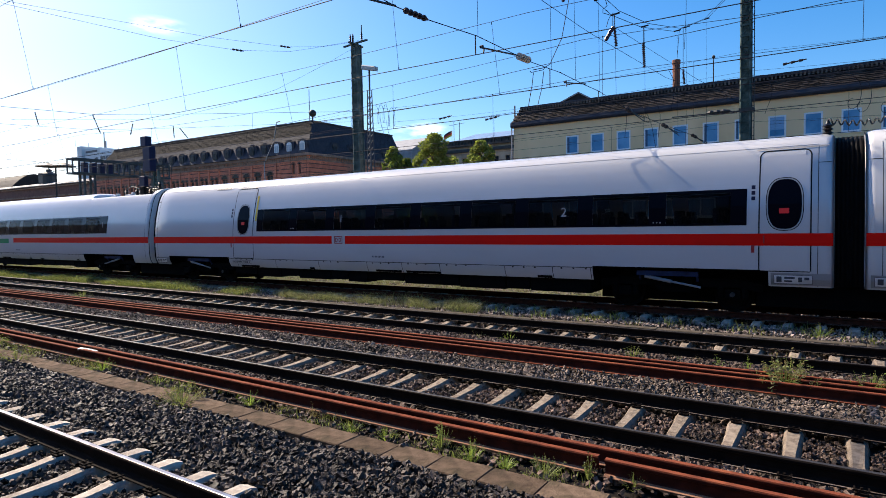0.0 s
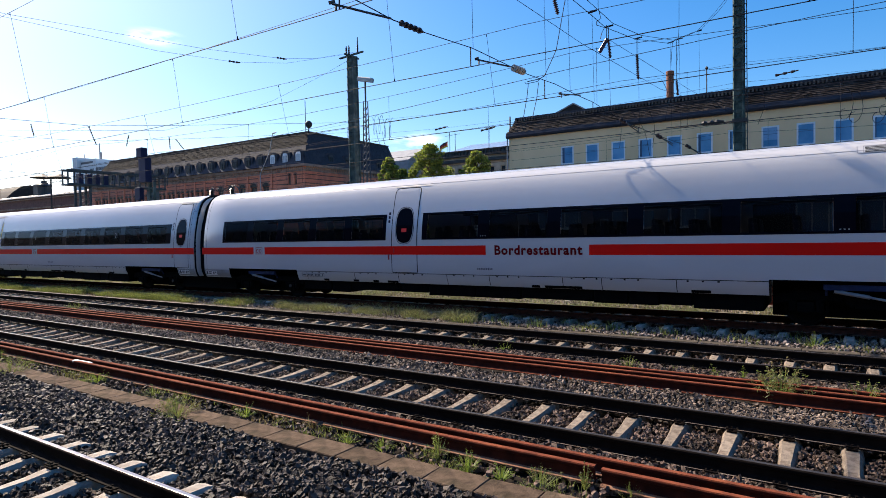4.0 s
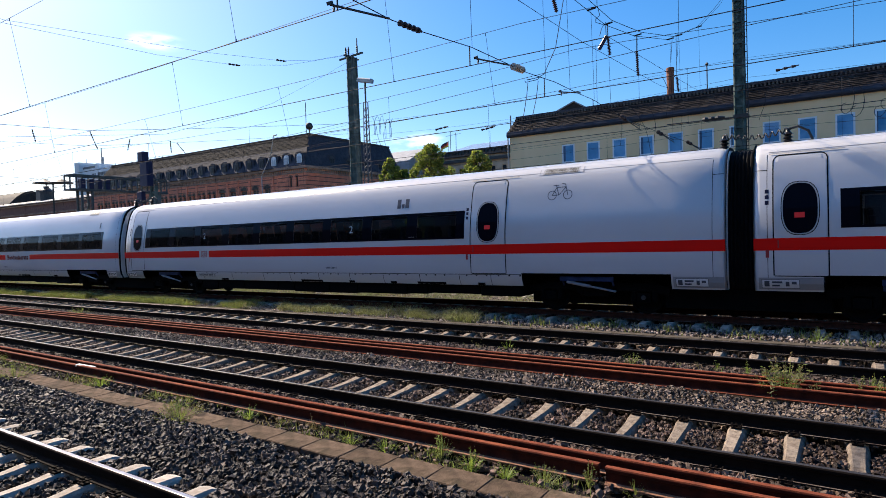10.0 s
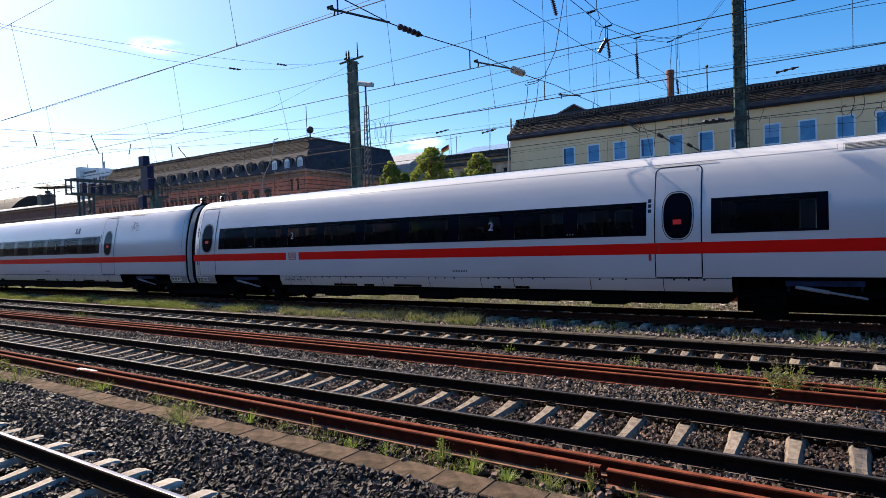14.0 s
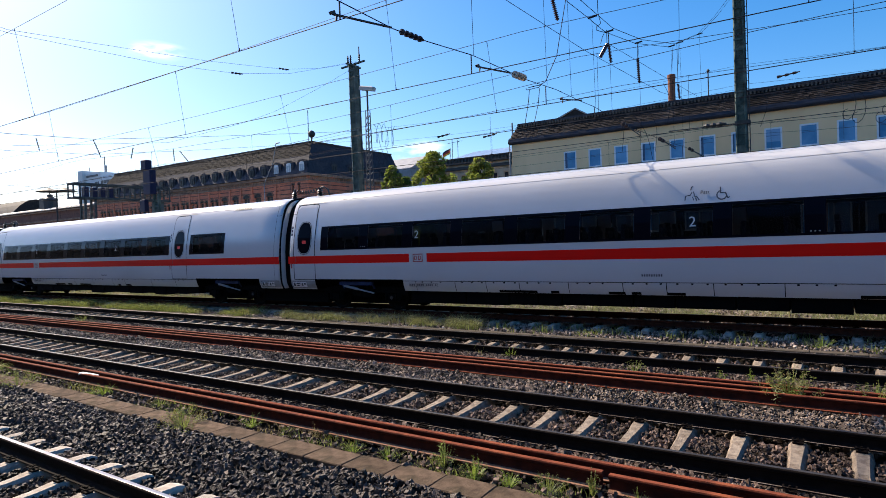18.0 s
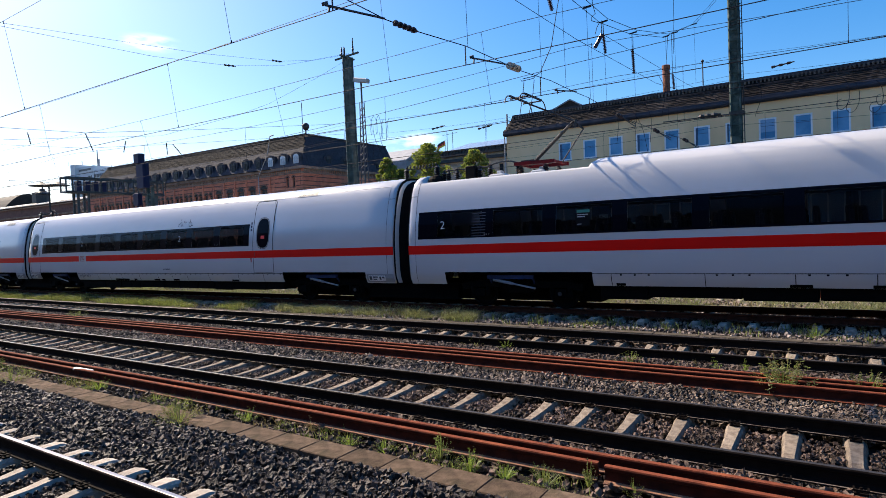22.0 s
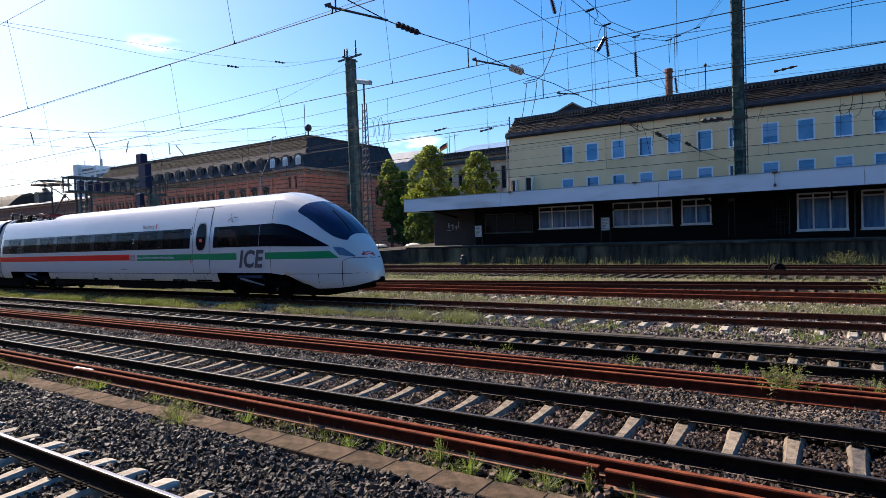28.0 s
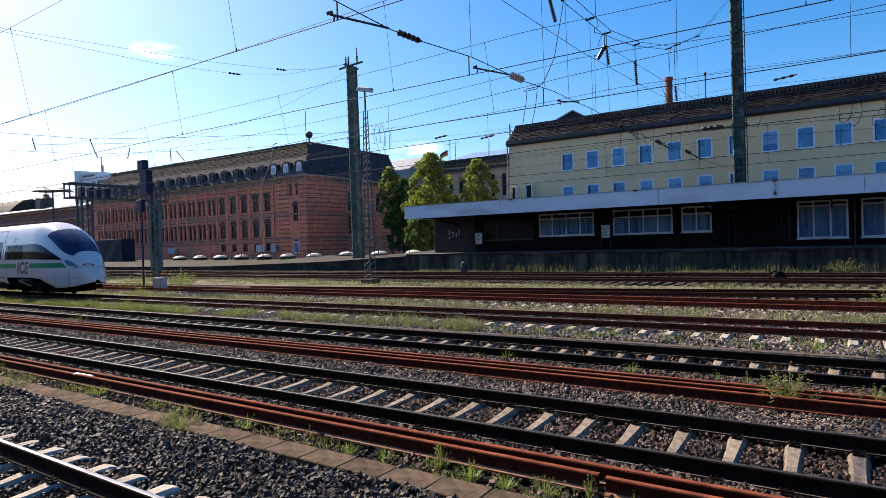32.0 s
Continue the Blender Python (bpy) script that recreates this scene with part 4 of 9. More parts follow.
def door(car, u0, u1, right=False, button_left=True):
    """A plug door: leaf with rounded upper corners, black seal, gutter above, oval window with pale rim and a red sign behind, red handle."""
    w, zt, r = 0.026, 3.845, 0.13
    bm = bmesh.new()
    for a, b in ((u0 - w, u0), (u1, u1 + w)):
        side_patch(bm, a, b, 1.09, zt - r, 0.004)
    side_patch(bm, u0 + r, u1 - r, zt, zt + w, 0.004)
    side_patch(bm, u0, u1, 1.068, 1.09, 0.004)
    for s, uc in ((-1, u0 + r), (1, u1 - r)):
        rows = []
        for k in range(7):
            t = math.pi / 2 * k / 6
            rows.append([bm.verts.new((uc + s * q * math.cos(t), -side_y(zt - r + q * math.sin(t), 0.004), zt - r + q * math.sin(t))) for q in (r, r + w)])
        for p, q in zip(rows, rows[1:]):
            bm.faces.new((p[0], p[1], q[1], q[0]))
    seal = part("door_seal", bm, seam_black, car, "black rubber door seal")
    bm = bmesh.new()
    side_patch(bm, u0 + 0.012, u1 - 0.012, 1.09, 1.655, 0.007)
    side_patch(bm, u0 + 0.012, u1 - 0.012, 1.955, zt - r, 0.007)
    side_patch(bm, u0 + r * 0.75, u1 - r * 0.75, zt - r, zt - 0.02, 0.007)
    leaf = part("door", bm, white_paint, car, "closed white plug door", True)
    bm = bmesh.new()
    side_patch(bm, u0 - 0.10, u1 + 0.35, 3.905, 3.925, 0.022)
    part("door_gutter", bm, skirt_paint, car, "thin rain gutter over the door")
    uc = (u0 + u1) / 2
    bm = bmesh.new()
    oval_patch(bm, uc, 2.615, 0.365, 0.595, 0.012, hole=0.026, power=2.7)
    part("window_rim", bm, box_grey, leaf, "pale rounded window rim")
    bm = bmesh.new()
    oval_patch(bm, uc, 2.615, 0.380, 0.612, 0.010, hole=0.016, power=2.7)
    part("rim_seal", bm, seam_black, leaf)
    bm = bmesh.new()
    oval_patch(bm, uc, 2.615, 0.341, 0.571, 0.011, power=2.7)
    part("door_window", bm, band_black, leaf, "dark oval door window")
    bm = bmesh.new()
    side_patch(bm, uc - 0.11, uc + 0.09, 2.40, 2.52, 0.015)
    part("sign", bm, red_sign, leaf, "red glowing sign behind the door window")
    bm = bmesh.new()
    side_patch(bm, u0 + 0.07, u0 + 0.10, 1.72, 1.90, 0.009)
    part("door_handle", bm, mark_red, leaf, "dark red door handle plate")
    e = u0 - 0.14 if button_left else u1 + 0.14
    bm = bmesh.new()
    side_patch(bm, e - 0.035, e + 0.035, 1.50, 1.68, 0.008)
    part("step_lamp", bm, mark_red, car, "dark red door lamp")
    bm = bmesh.new()
    for k in range(3):
        side_patch(bm, e - 0.04, e + 0.04, 2.98 - 0.13 * k, 3.07 - 0.13 * k, 0.008)
    part("pictogram_strip", bm, signal_navy, car, "three small dark pictogram squares")


def display(band, u):
    """A dark destination display in a window pillar, with a teal head line and pale bars."""
    bm = bmesh.new()
    side_patch(bm, u - 0.19, u + 0.19, 2.34, 2.80, 0.007)
    d = part("destination_display", bm, seam_black, band, "dark destination display")
    bm = bmesh.new()
    side_patch(bm, u - 0.18, u + 0.18, 2.71, 2.79, 0.010)
    part("head_line", bm, teal_paint, d, "teal head line")
    for w, z, hh in ((0.30, 2.645, 0.022), (0.22, 2.585, 0.03), (0.12, 2.39, 0.018)):
        bm = bmesh.new()
        side_patch(bm, u - 0.16, u - 0.16 + w, z, z + hh, 0.010)
        part("text_bar", bm, box_grey, d, "pale bar of unreadable print")


def window_band(car, u0, u1, panes, numbers=(), wz=(2.14, 3.00)):
    """A black glazed band: pillars in black, each window pane a sheet of tinted glass."""
    z0, z1 = wz
    edges = [u0]
    bm = bmesh.new()
    side_patch(bm, u0, u1, z1 - 0.06, z1, 0.0036)
    band = part("window_band", bm, band_black, car, "glossy black window band")
    bm = bmesh.new()
    side_patch(bm, u0, u1, z0, z0 + 0.06, 0.0036)
    part("band_foot", bm, band_black, band)
    for a, b in panes:
        for near in (True, False):
            bm = bmesh.new()
            side_patch(bm, a + 0.02, b - 0.02, z0 + 0.05, z1 - 0.05, -0.004, near)
            p = part("window_pane", bm, train_glass, band, "dark tinted window pane")
            p.visible_shadow = False
        edges += [a, b]
    edges.append(u1)
    for near in (True, False):
        for a, b in zip(edges[0::2], edges[1::2]):
            bm = bmesh.new()
            side_patch(bm, a, b, z0 + 0.06 if near else z0, z1 - 0.06 if near else z1, 0.004, near)
            part("pillar_panel", bm, band_black, band)
    inner = [(a, b) for a, b in zip(edges[2:-2:2], edges[3:-2:2]) if b - a > 0.2]
    if len(inner) > 4:
        for a, b in (inner[0], inner[-1]):
            bm = bmesh.new()
            for k in range(3):
                side_patch(bm, (a + b) / 2 - 0.10 + 0.08 * k, (a + b) / 2 - 0.07 + 0.08 * k, z0 + 0.08, z0 + 0.105, 0.008)
            tagged(part("icon_bars", bm, box_grey, band, "three tiny pale pictogram bars"), kind="stuff")
    for u, s in numbers:
        lettering("class_number", s, 0.36, on_side(u, 2.55, 0.012), pale_letter, band, "pale grey class number")


def split_panes(u0, u1, pitch=1.92, gap=0.42, edge=0.35):
    n = max(1, round((u1 - u0 - 2 * edge + gap) / pitch))
    w = (u1 - u0 - 2 * edge + gap) / n
    return [(u0 + edge + i * w, u0 + edge + i * w + w - gap) for i in range(n)]


def stripe(car, spans, z0=1.665, z1=1.945, mat=None, name="stripe", label="broad red stripe"):
    for a, b in spans:
        bm = bmesh.new()
        side_patch(bm, a, b, z0, z1, 0.005, True)
        part(name, bm, mat or red_paint, car, label)


def mark(car, u, z=1.805):
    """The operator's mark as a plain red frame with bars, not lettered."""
    bm = bmesh.new()
    side_patch(bm, u - 0.20, u + 0.20, z - 0.14, z + 0.14, 0.006)
    p = part("mark_plate", bm, white_paint, car, "white plate of the mark")
    bm = bmesh.new()
    side_outline(bm, u - 0.165, u + 0.165, z - 0.105, z + 0.105, 0.028, 0.009)
    for a in (-0.09, 0.075):
        side_patch(bm, u + a - 0.055, u + a - 0.025, z - 0.07, z + 0.07, 0.009)
        side_patch(bm, u + a + 0.03, u + a + 0.06, z - 0.055, z + 0.055, 0.009)
        side_patch(bm, u + a - 0.025, u + a + 0.03, z + 0.045, z + 0.07, 0.009)
        side_patch(bm, u + a - 0.025, u + a + 0.03, z - 0.07, z - 0.045, 0.009)
    part("mark_frame", bm, mark_red, p, "plain red frame and bars")


def under_gear(car, u0, u1, seed, bays):
    """Equipment boxes under the floor between the bogies, and the floor itself."""
    rg = random.Random(seed)
    bm = bmesh.new()
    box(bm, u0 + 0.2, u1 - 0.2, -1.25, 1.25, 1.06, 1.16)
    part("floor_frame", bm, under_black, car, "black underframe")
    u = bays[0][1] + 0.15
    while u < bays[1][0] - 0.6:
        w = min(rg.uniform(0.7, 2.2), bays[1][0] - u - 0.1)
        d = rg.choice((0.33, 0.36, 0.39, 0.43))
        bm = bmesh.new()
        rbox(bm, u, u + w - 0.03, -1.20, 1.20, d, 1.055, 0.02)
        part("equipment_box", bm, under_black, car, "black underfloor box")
        u += w


def skirt_lines(car, u0, u1, seed, bays):
    """Panel joints and catches along the side skirt."""
    rg = random.Random(seed)
    bm = bmesh.new()
    a0, a1 = bays[0][1], bays[1][0]
    side_patch(bm, a0, a1, 1.045, 1.062, 0.004)
    u = a0 + 0.5
    while u < a1:
        side_patch(bm, u, u + 0.018, 0.73, 1.04, 0.004)
        for k in range(3):
            side_patch(bm, u + 0.25 + 0.35 * k, u + 0.30 + 0.35 * k, 1.00, 1.04, 0.006)
        u += rg.choice((1.1, 1.5, 1.9, 2.3))
    part("skirt_joints", bm, seam_black, car, "dark joints and catches of the skirt panels")
    for k in range(7):
        bm = bmesh.new()
        u = rg.uniform(a0 + 0.5, a1 - 1.4)
        side_patch(bm, u, u + rg.choice((0.25, 0.45, 1.1)), 0.725, 0.80, 0.006)
        part("skirt_recess", bm, under_black, car, "black recess in the skirt edge")
    bm = bmesh.new()
    for k in range(9):
        u = (a0 + a1) / 2 + k * 0.06
        side_patch(bm, u, u + 0.035, 1.21, 1.27, 0.006)
    part("number_bars", bm, grey_paint, car, "small grey bars of unreadable lettering")


def gangway(car, u0, u1):
    """Black bellows between two cars, one ribbed skin set well inside the body ends, with black end walls and a
    light-blocking coupler block below.
    """
    bm = bmesh.new()
    stations = [(u0 + 0.012, 0.012), (u0 + 0.016, 0.30)]
    for i in range(1, 14):
        stations.append((u0 + (u1 - u0) * i / 14, 0.34 if i % 2 else 0.28))
    stations += [(u1 - 0.016, 0.30), (u1 - 0.012, 0.012)]
    rings = []
    for u, o in stations:
        rings.append([bm.verts.new((u, sg * max(0, y - o), z - (o * 0.3 if z > 3 else 0))) for sg, seq in ((-1, PROF[:-1]), (1, PROF[::-1])) for y, z in seq])
    k = len(rings[0])
    for p, q in zip(rings, rings[1:]):
        for j in range(k):
            bm.faces.new((p[j], p[(j + 1) % k], q[(j + 1) % k], q[j]))
    bm.faces.new(rings[0][::-1])
    bm.faces.new(rings[-1])
    part("gangway_bellows", bm, seam_black, car, "black ribbed gangway bellows")
    # one long block for the coupler keeps light from showing under the gangway
    bm = bmesh.new()
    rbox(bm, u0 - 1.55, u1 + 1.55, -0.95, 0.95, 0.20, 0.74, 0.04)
    part("coupler", bm, under_black, car, "black coupler block, added to stop light under the gangway")


def seat_mesh():
    """One coach seat, back and cushion and head rest; origin at its foot."""
    bm = bmesh.new()
    rbox(bm, 0.0, 0.12, -0.21, 0.21, 0.0, 0.92, 0.03)
    rbox(bm, 0.05, 0.47, -0.21, 0.21, 0.08, 0.22, 0.03)
    rbox(bm, -0.01, 0.10, -0.13, 0.13, 0.86, 1.04, 0.02)
    return solid("seat", bm, seat_blue)


SEAT = seat_mesh()


def seats(car, panes, seed):
    """Rows of seats and a luggage shelf behind the windows."""
    rg = random.Random(seed)
    for a, b in panes:
        for u in (a + 0.15, a + 1.05):
            for y in (-1.0, -0.48, 0.48, 1.0):
                st = new("seat", SEAT)
                st.parent, st.location = car, (u, y, 1.5 + rg.uniform(-0.03, 0.05))
    bm = bmesh.new()
    box(bm, panes[0][0], panes[-1][1], -1.26, 1.26, 1.17, 1.24)
    box(bm, panes[0][0], panes[-1][1], -0.9, 0.9, 3.10, 3.16)
    for s in (-1, 1):
        box(bm, panes[0][0], panes[-1][1], s * 1.02 - 0.16, s * 1.02 + 0.16, 2.93, 2.99)
    tagged(part("interior_lining", bm, inside_grey, car, "interior floor, shelves and ceiling, colour darkened for dim light"), kind="stuff")


def roof_vent(car, u0, u1):
    """A flush grille high on the roof edge, with a pale surround and end caps."""
    bm = bmesh.new()
    side_patch(bm, u0 - 0.16, u1 + 0.16, 3.885, 4.075, 0.008)
    fr = part("roof_vent", bm, white_paint, car, "flush roof vent surround")
    bm = bmesh.new()
    side_outline(bm, u0 - 0.02, u1 + 0.02, 3.905, 4.05, 0.014, 0.012)
    side_patch(bm, u0 - 0.15, u0 - 0.135, 3.90, 4.06, 0.012)
    side_patch(bm, u1 + 0.135, u1 + 0.15, 3.90, 4.06, 0.012)
    part("vent_frame", bm, skirt_paint, fr, "grey vent frame")
    bm = bmesh.new()
    side_patch(bm, u0, u1, 3.91, 4.045, 0.011)
    part("vent_grille", bm, damper_grey, fr, "grey vent grille")
    for k in range(4):
        bm = bmesh.new()
        side_patch(bm, u0, u1, 3.93 + 0.032 * k, 3.94 + 0.032 * k, 0.016)
        part("vent_slat", bm, box_grey, fr)


def roof_lines(car, u0, u1):
    """Thin joints and the low gutter bead that run along the roof."""
    bm = bmesh.new()
    side_patch(bm, u0 + 0.32, u1 - 0.32, 4.135, 4.142, 0.004)
    side_patch(bm, u0 + 0.32, u1 - 0.32, 4.185, 4.190, 0.004)
    part("roof_joint", bm, skirt_paint, car, "thin grey roof joints")
    bm = bmesh.new()
    side_patch(bm, u0 + 0.32, u1 - 0.32, 3.955, 3.972, 0.012)
    part("roof_bead", bm, white_paint, car, "low white bead along the roof edge", True)


def insulators(car, us, y=0.0, z=4.03, r=0.12, tall=0.40):
    """Ribbed roof insulators joined by a slack black cable."""
    top = z + tall
    for u in us:
        bm = bmesh.new()
        rows = [(r * 0.6, z - 0.08), (r * 0.6, z)]
        for k in range(4):
            rows += [(r, z + tall * (0.07 + 0.21 * k)), (r * 0.5, z + tall * (0.19 + 0.21 * k))]
        rows.append((0.035, top))
        lathe(bm, rows, (u, y, 0), "z", 10)
        part("roof_insulator", bm, insul_black, car, "dark ribbed roof insulator")
    if len(us) < 2:
        return
    pts = []
    for a, b in zip(us, us[1:]):
        pts += [(a + (b - a) * f, y, top + 0.03 + 0.07 * math.sin(math.pi * f) * (1 if (b - a) > 0.45 else -0.6)) for f in (0, 0.2, 0.4, 0.6, 0.8)]
    pts.append((us[-1], y, top))
    bm = bmesh.new()
    sweep(bm, pts, 0.026, 6)
    part("roof_cable", bm, iron, car, "black roof cable between insulators")


def data_plate(car, u, z, w):
    """A lettering plate on the skirt: thin frame with bars in place of its figures."""
    bm = bmesh.new()
    side_outline(bm, u, u + w, z, z + 0.11, 0.008, 0.010)
    n = int(w / 0.07)
    for k in range(n):
        if k % 5 != 3:
            side_patch(bm, u + 0.03 + 0.07 * k, u + 0.075 + 0.07 * k, z + 0.025, z + 0.085, 0.010)
    part("data_plate", bm, grey_paint, car, "small plate with bars of unreadable lettering")


def icon_plate(car, u, z, w):
    """A pale plate on the end skirt with a dark frame and dark marks."""
    bm = bmesh.new()
    side_patch(bm, u, u + w, z, z + 0.19, 0.009)
    p = part("icon_plate", bm, white_frame, car, "pale data plate")
    bm = bmesh.new()
    side_outline(bm, u, u + w, z, z + 0.19, 0.010, 0.012)
    for f0, f1, lo, hi in ((0.06, 0.20, 0.03, 0.16), (0.27, 0.55, 0.11, 0.155), (0.27, 0.48, 0.035, 0.075), (0.64, 0.74, 0.04, 0.15), (0.80, 0.93, 0.09, 0.15)):
        side_patch(bm, u + f0 * w, u + f1 * w, z + lo, z + hi, 0.012)
    part("icon_marks", bm, grey_paint, p, "dark marks in place of figures")


def train_car(label, u0, u1, doors, bands, bays, numbers, red, mark_u, vents, seed, green=()):
    car = thing("train_car", label, "train car", "cars of the passing train", at=(0, YC, 0))
    opens = []
    for (a, b), panes in bands:
        opens += panes
    bm = bmesh.new()
    shell(bm, u0, u1, opens, bays)
    part("body", bm, white_paint, car, "white car body with curved roof", True)
    for i, ((a, b), panes) in enumerate(bands):
        window_band(car, a, b, panes, [(u, s) for u, s in numbers if a < u < b])
        seats(car, panes, seed + i)
    for a, b in doors:
        door(car, a, b)
    for a, b in bays:
        bogie(car, a, b)
    stripe(car, red)
    if mark_u is not None:
        mark(car, mark_u)
    under_gear(car, u0, u1, seed, bays)
    skirt_lines(car, u0, u1, seed, bays)
    for v in vents:
        roof_vent(car, *v)
    roof_lines(car, u0, u1)
    bm = bmesh.new()
    for u in (u0 + 0.30, u1 - 0.31):
        side_patch(bm, u, u + 0.012, 0.75, 3.9, 0.003)
    side_patch(bm, u0 + 0.05, u0 + 0.30, 3.52, 3.534, 0.003)
    side_patch(bm, u1 - 0.30, u1 - 0.05, 3.52, 3.534, 0.003)
    part("end_joint", bm, seam_black, car, "thin dark joint of the end panel")
    for a, b in ((u0 + 0.06, bays[0][0]), (bays[1][1], u1 - 0.06)):
        if b - a > 0.3:
            bm = bmesh.new()
            side_patch(bm, a + 0.05, b, 0.76, 1.04, 0.006)
            part("end_skirt", bm, skirt_paint, car, "grey end skirt panel")
            icon_plate(car, a + 0.12, 0.80, min(0.74, b - a - 0.2))
    data_plate(car, bays[0][1] + 0.25, 0.87, 1.1)
    return car


def cut_stripe(u0, u1, holes):
    out, a = [], u0
    for p, q in holes:
        out.append((a, p))
        a = q
    out.append((a, u1))
    return out


P1 = split_panes(-19.08, -1.77)
coach_a = train_car("white middle car with first class band and red stripe", -26.2, -0.05, [(-20.5, -19.3), (-1.5, -0.5)], [((-19.08, -1.77), P1)],
                    [(-25.05, -20.85), (-5.49, -1.32)], [(-14.6, "1"), (-6.3, "2")], cut_stripe(-26.18, -0.07, [(-15.03, -14.4)]), -14.71, [(-21.96, -21.06)], 11)
P2a, P2b = split_panes(1.86, 10.38, 1.75, 0.35, 0.15), split_panes(11.84, 25.29, 2.2, 0.4, 0.2)
coach_b = train_car("white restaurant car with red stripe and lettering", 0.5, 26.82, [(10.64, 11.64)], [((1.86, 10.38), P2a), ((11.84, 25.29), P2b)],
                    [(2.23, 6.15), (21.59, 25.61)], [], cut_stripe(0.52, 26.80, [(3.78, 4.42), (14.17, 17.34)]), 4.1, [(23.43, 24.32)], 12)
P3 = split_panes(29.13, 46.43)
coach_c = train_car("white middle car with bicycle sign and red stripe", 27.33, 53.68, [(27.93, 28.98), (46.62, 47.78)], [((29.1, 46.39), P3)],
                    [(28.81, 32.86), (48.28, 52.4)], [(33.55, "2"), (41.8, "2")], cut_stripe(27.35, 53.66, [(33.2, 33.86)]), 33.53, [(48.91, 49.92)], 13)
P4a, P4b = split_panes(55.96, 73.35), [(75.1, 77.05)]
coach_d = train_car("white middle car with second class band and red stripe", 54.24, 80.62, [(54.68, 55.72), (73.57, 74.65)], [((55.96, 73.35), P4a), ((74.88, 77.27), P4b)],
                    [(55.63, 59.62), (75.3, 79.4)], [(60.35, "2"), (68.83, "2")], cut_stripe(54.26, 80.60, [(60.02, 60.7)]), 60.36, [(77.6, 78.6)], 14)
P5 = split_panes(82.8, 100.07)
coach_e = train_car("white middle car with wheelchair sign and red stripe", 81.1, 107.27, [(81.43, 82.5), (100.33, 101.44)], [((82.8, 100.07), P5)],
                    [(82.47, 86.51), (101.93, 106.0)], [(87.1, "2"), (95.48, "2")], cut_stripe(81.12, 107.25, [(86.8, 87.5)]), 87.15, [(102.55, 103.53)], 15)
for car, a, b in ((coach_a, -0.05, 0.5), (coach_b, 26.82, 27.33), (coach_c, 53.68, 54.24), (coach_d, 80.62, 81.1), (coach_e, 107.27, 107.85), (coach_a, -26.63, -26.2)):
    gangway(car, a - 0.02, b + 0.02)
insulators(coach_e, (107.2,), -0.40, 4.24, 0.11, 0.36)
bm = bmesh.new()
sweep(bm, [(107.2 + 1.25 * f, -0.40 + 0.06 * math.cos(60 * f), 4.60 - 0.04 * math.sin(math.pi * f) + 0.06 * math.sin(60 * f)) for f in [i / 72 for i in range(73)]], 0.018, 5)
part("coiled_cable", bm, iron, coach_e, "black coiled cable between the cars")
for ca, cb, g in ((coach_a, coach_b, 0.22), (coach_b, coach_c, 27.08), (coach_c, coach_d, 53.96), (coach_d, coach_e, 80.86)):
    insulators(ca, (g - 0.42,), -0.35, 4.14)
    insulators(cb, (g + 0.98,), -0.35, 4.14)
    bm = bmesh.new()
    sweep(bm, [(g - 0.42 + 1.4 * f, -0.35 + 0.06 * math.cos(60 * f), 4.53 - 0.10 * math.sin(math.pi * f) + 0.06 * math.sin(60 * f)) for f in [i / 72 for i in range(73)]], 0.018, 5)
    part("coiled_cable", bm, iron, ca, "black coiled cable between the cars")
    bm = bmesh.new()
    sweep(bm, [(g + 0.98, -0.35, 4.54), (g + 1.2, -0.35, 4.58), (g + 1.4, -0.35, 4.46), (g + 1.5, -0.35, 4.2)], 0.03, 6)
    part("roof_cable", bm, iron, cb, "bent black roof cable")
lettering("car_lettering", "Bordrestaurant", 0.375, on_side(15.8, 1.79, 0.010), surf("dark_red_letter", (0.20, 0.004, 0.006), None, 2.0, 0.45, spec=0.1), coach_b, "bold dark red lettering on white", 1.15, bold=0.013)
# yellow class strip over the first class door
bm = bmesh.new()
side_patch(bm, -19.2, -19.1, 2.55, 3.55, 0.008)
part("class_strip", bm, surf("yellow_paint", (0.75, 0.55, 0.05)), coach_a, "narrow yellow first class strip")


def stroke(bm, pts, w, out=0.004):
    """A painted line on the body side through (u, z) points."""
    for (ua, za), (ub, zb) in zip(pts, pts[1:]):
        ln = math.hypot(ub - ua, zb - za) or 1e-6
        nu, nz = -(zb - za) / ln * w / 2, (ub - ua) / ln * w / 2
        eu, ez = (ub - ua) / ln * w * 0.3, (zb - za) / ln * w * 0.3
        rows = []
        for k in range(4):
            u, z = ua - eu + (ub - ua + 2 * eu) * k / 3, za - ez + (zb - za + 2 * ez) * k / 3
            rows.append([bm.verts.new((u + q * nu, -side_y(z + q * nz, out), z + q * nz)) for q in (-1, 1)])
        for p, q in zip(rows, rows[1:]):
            bm.faces.new((p[0], q[0], q[1], p[1]))


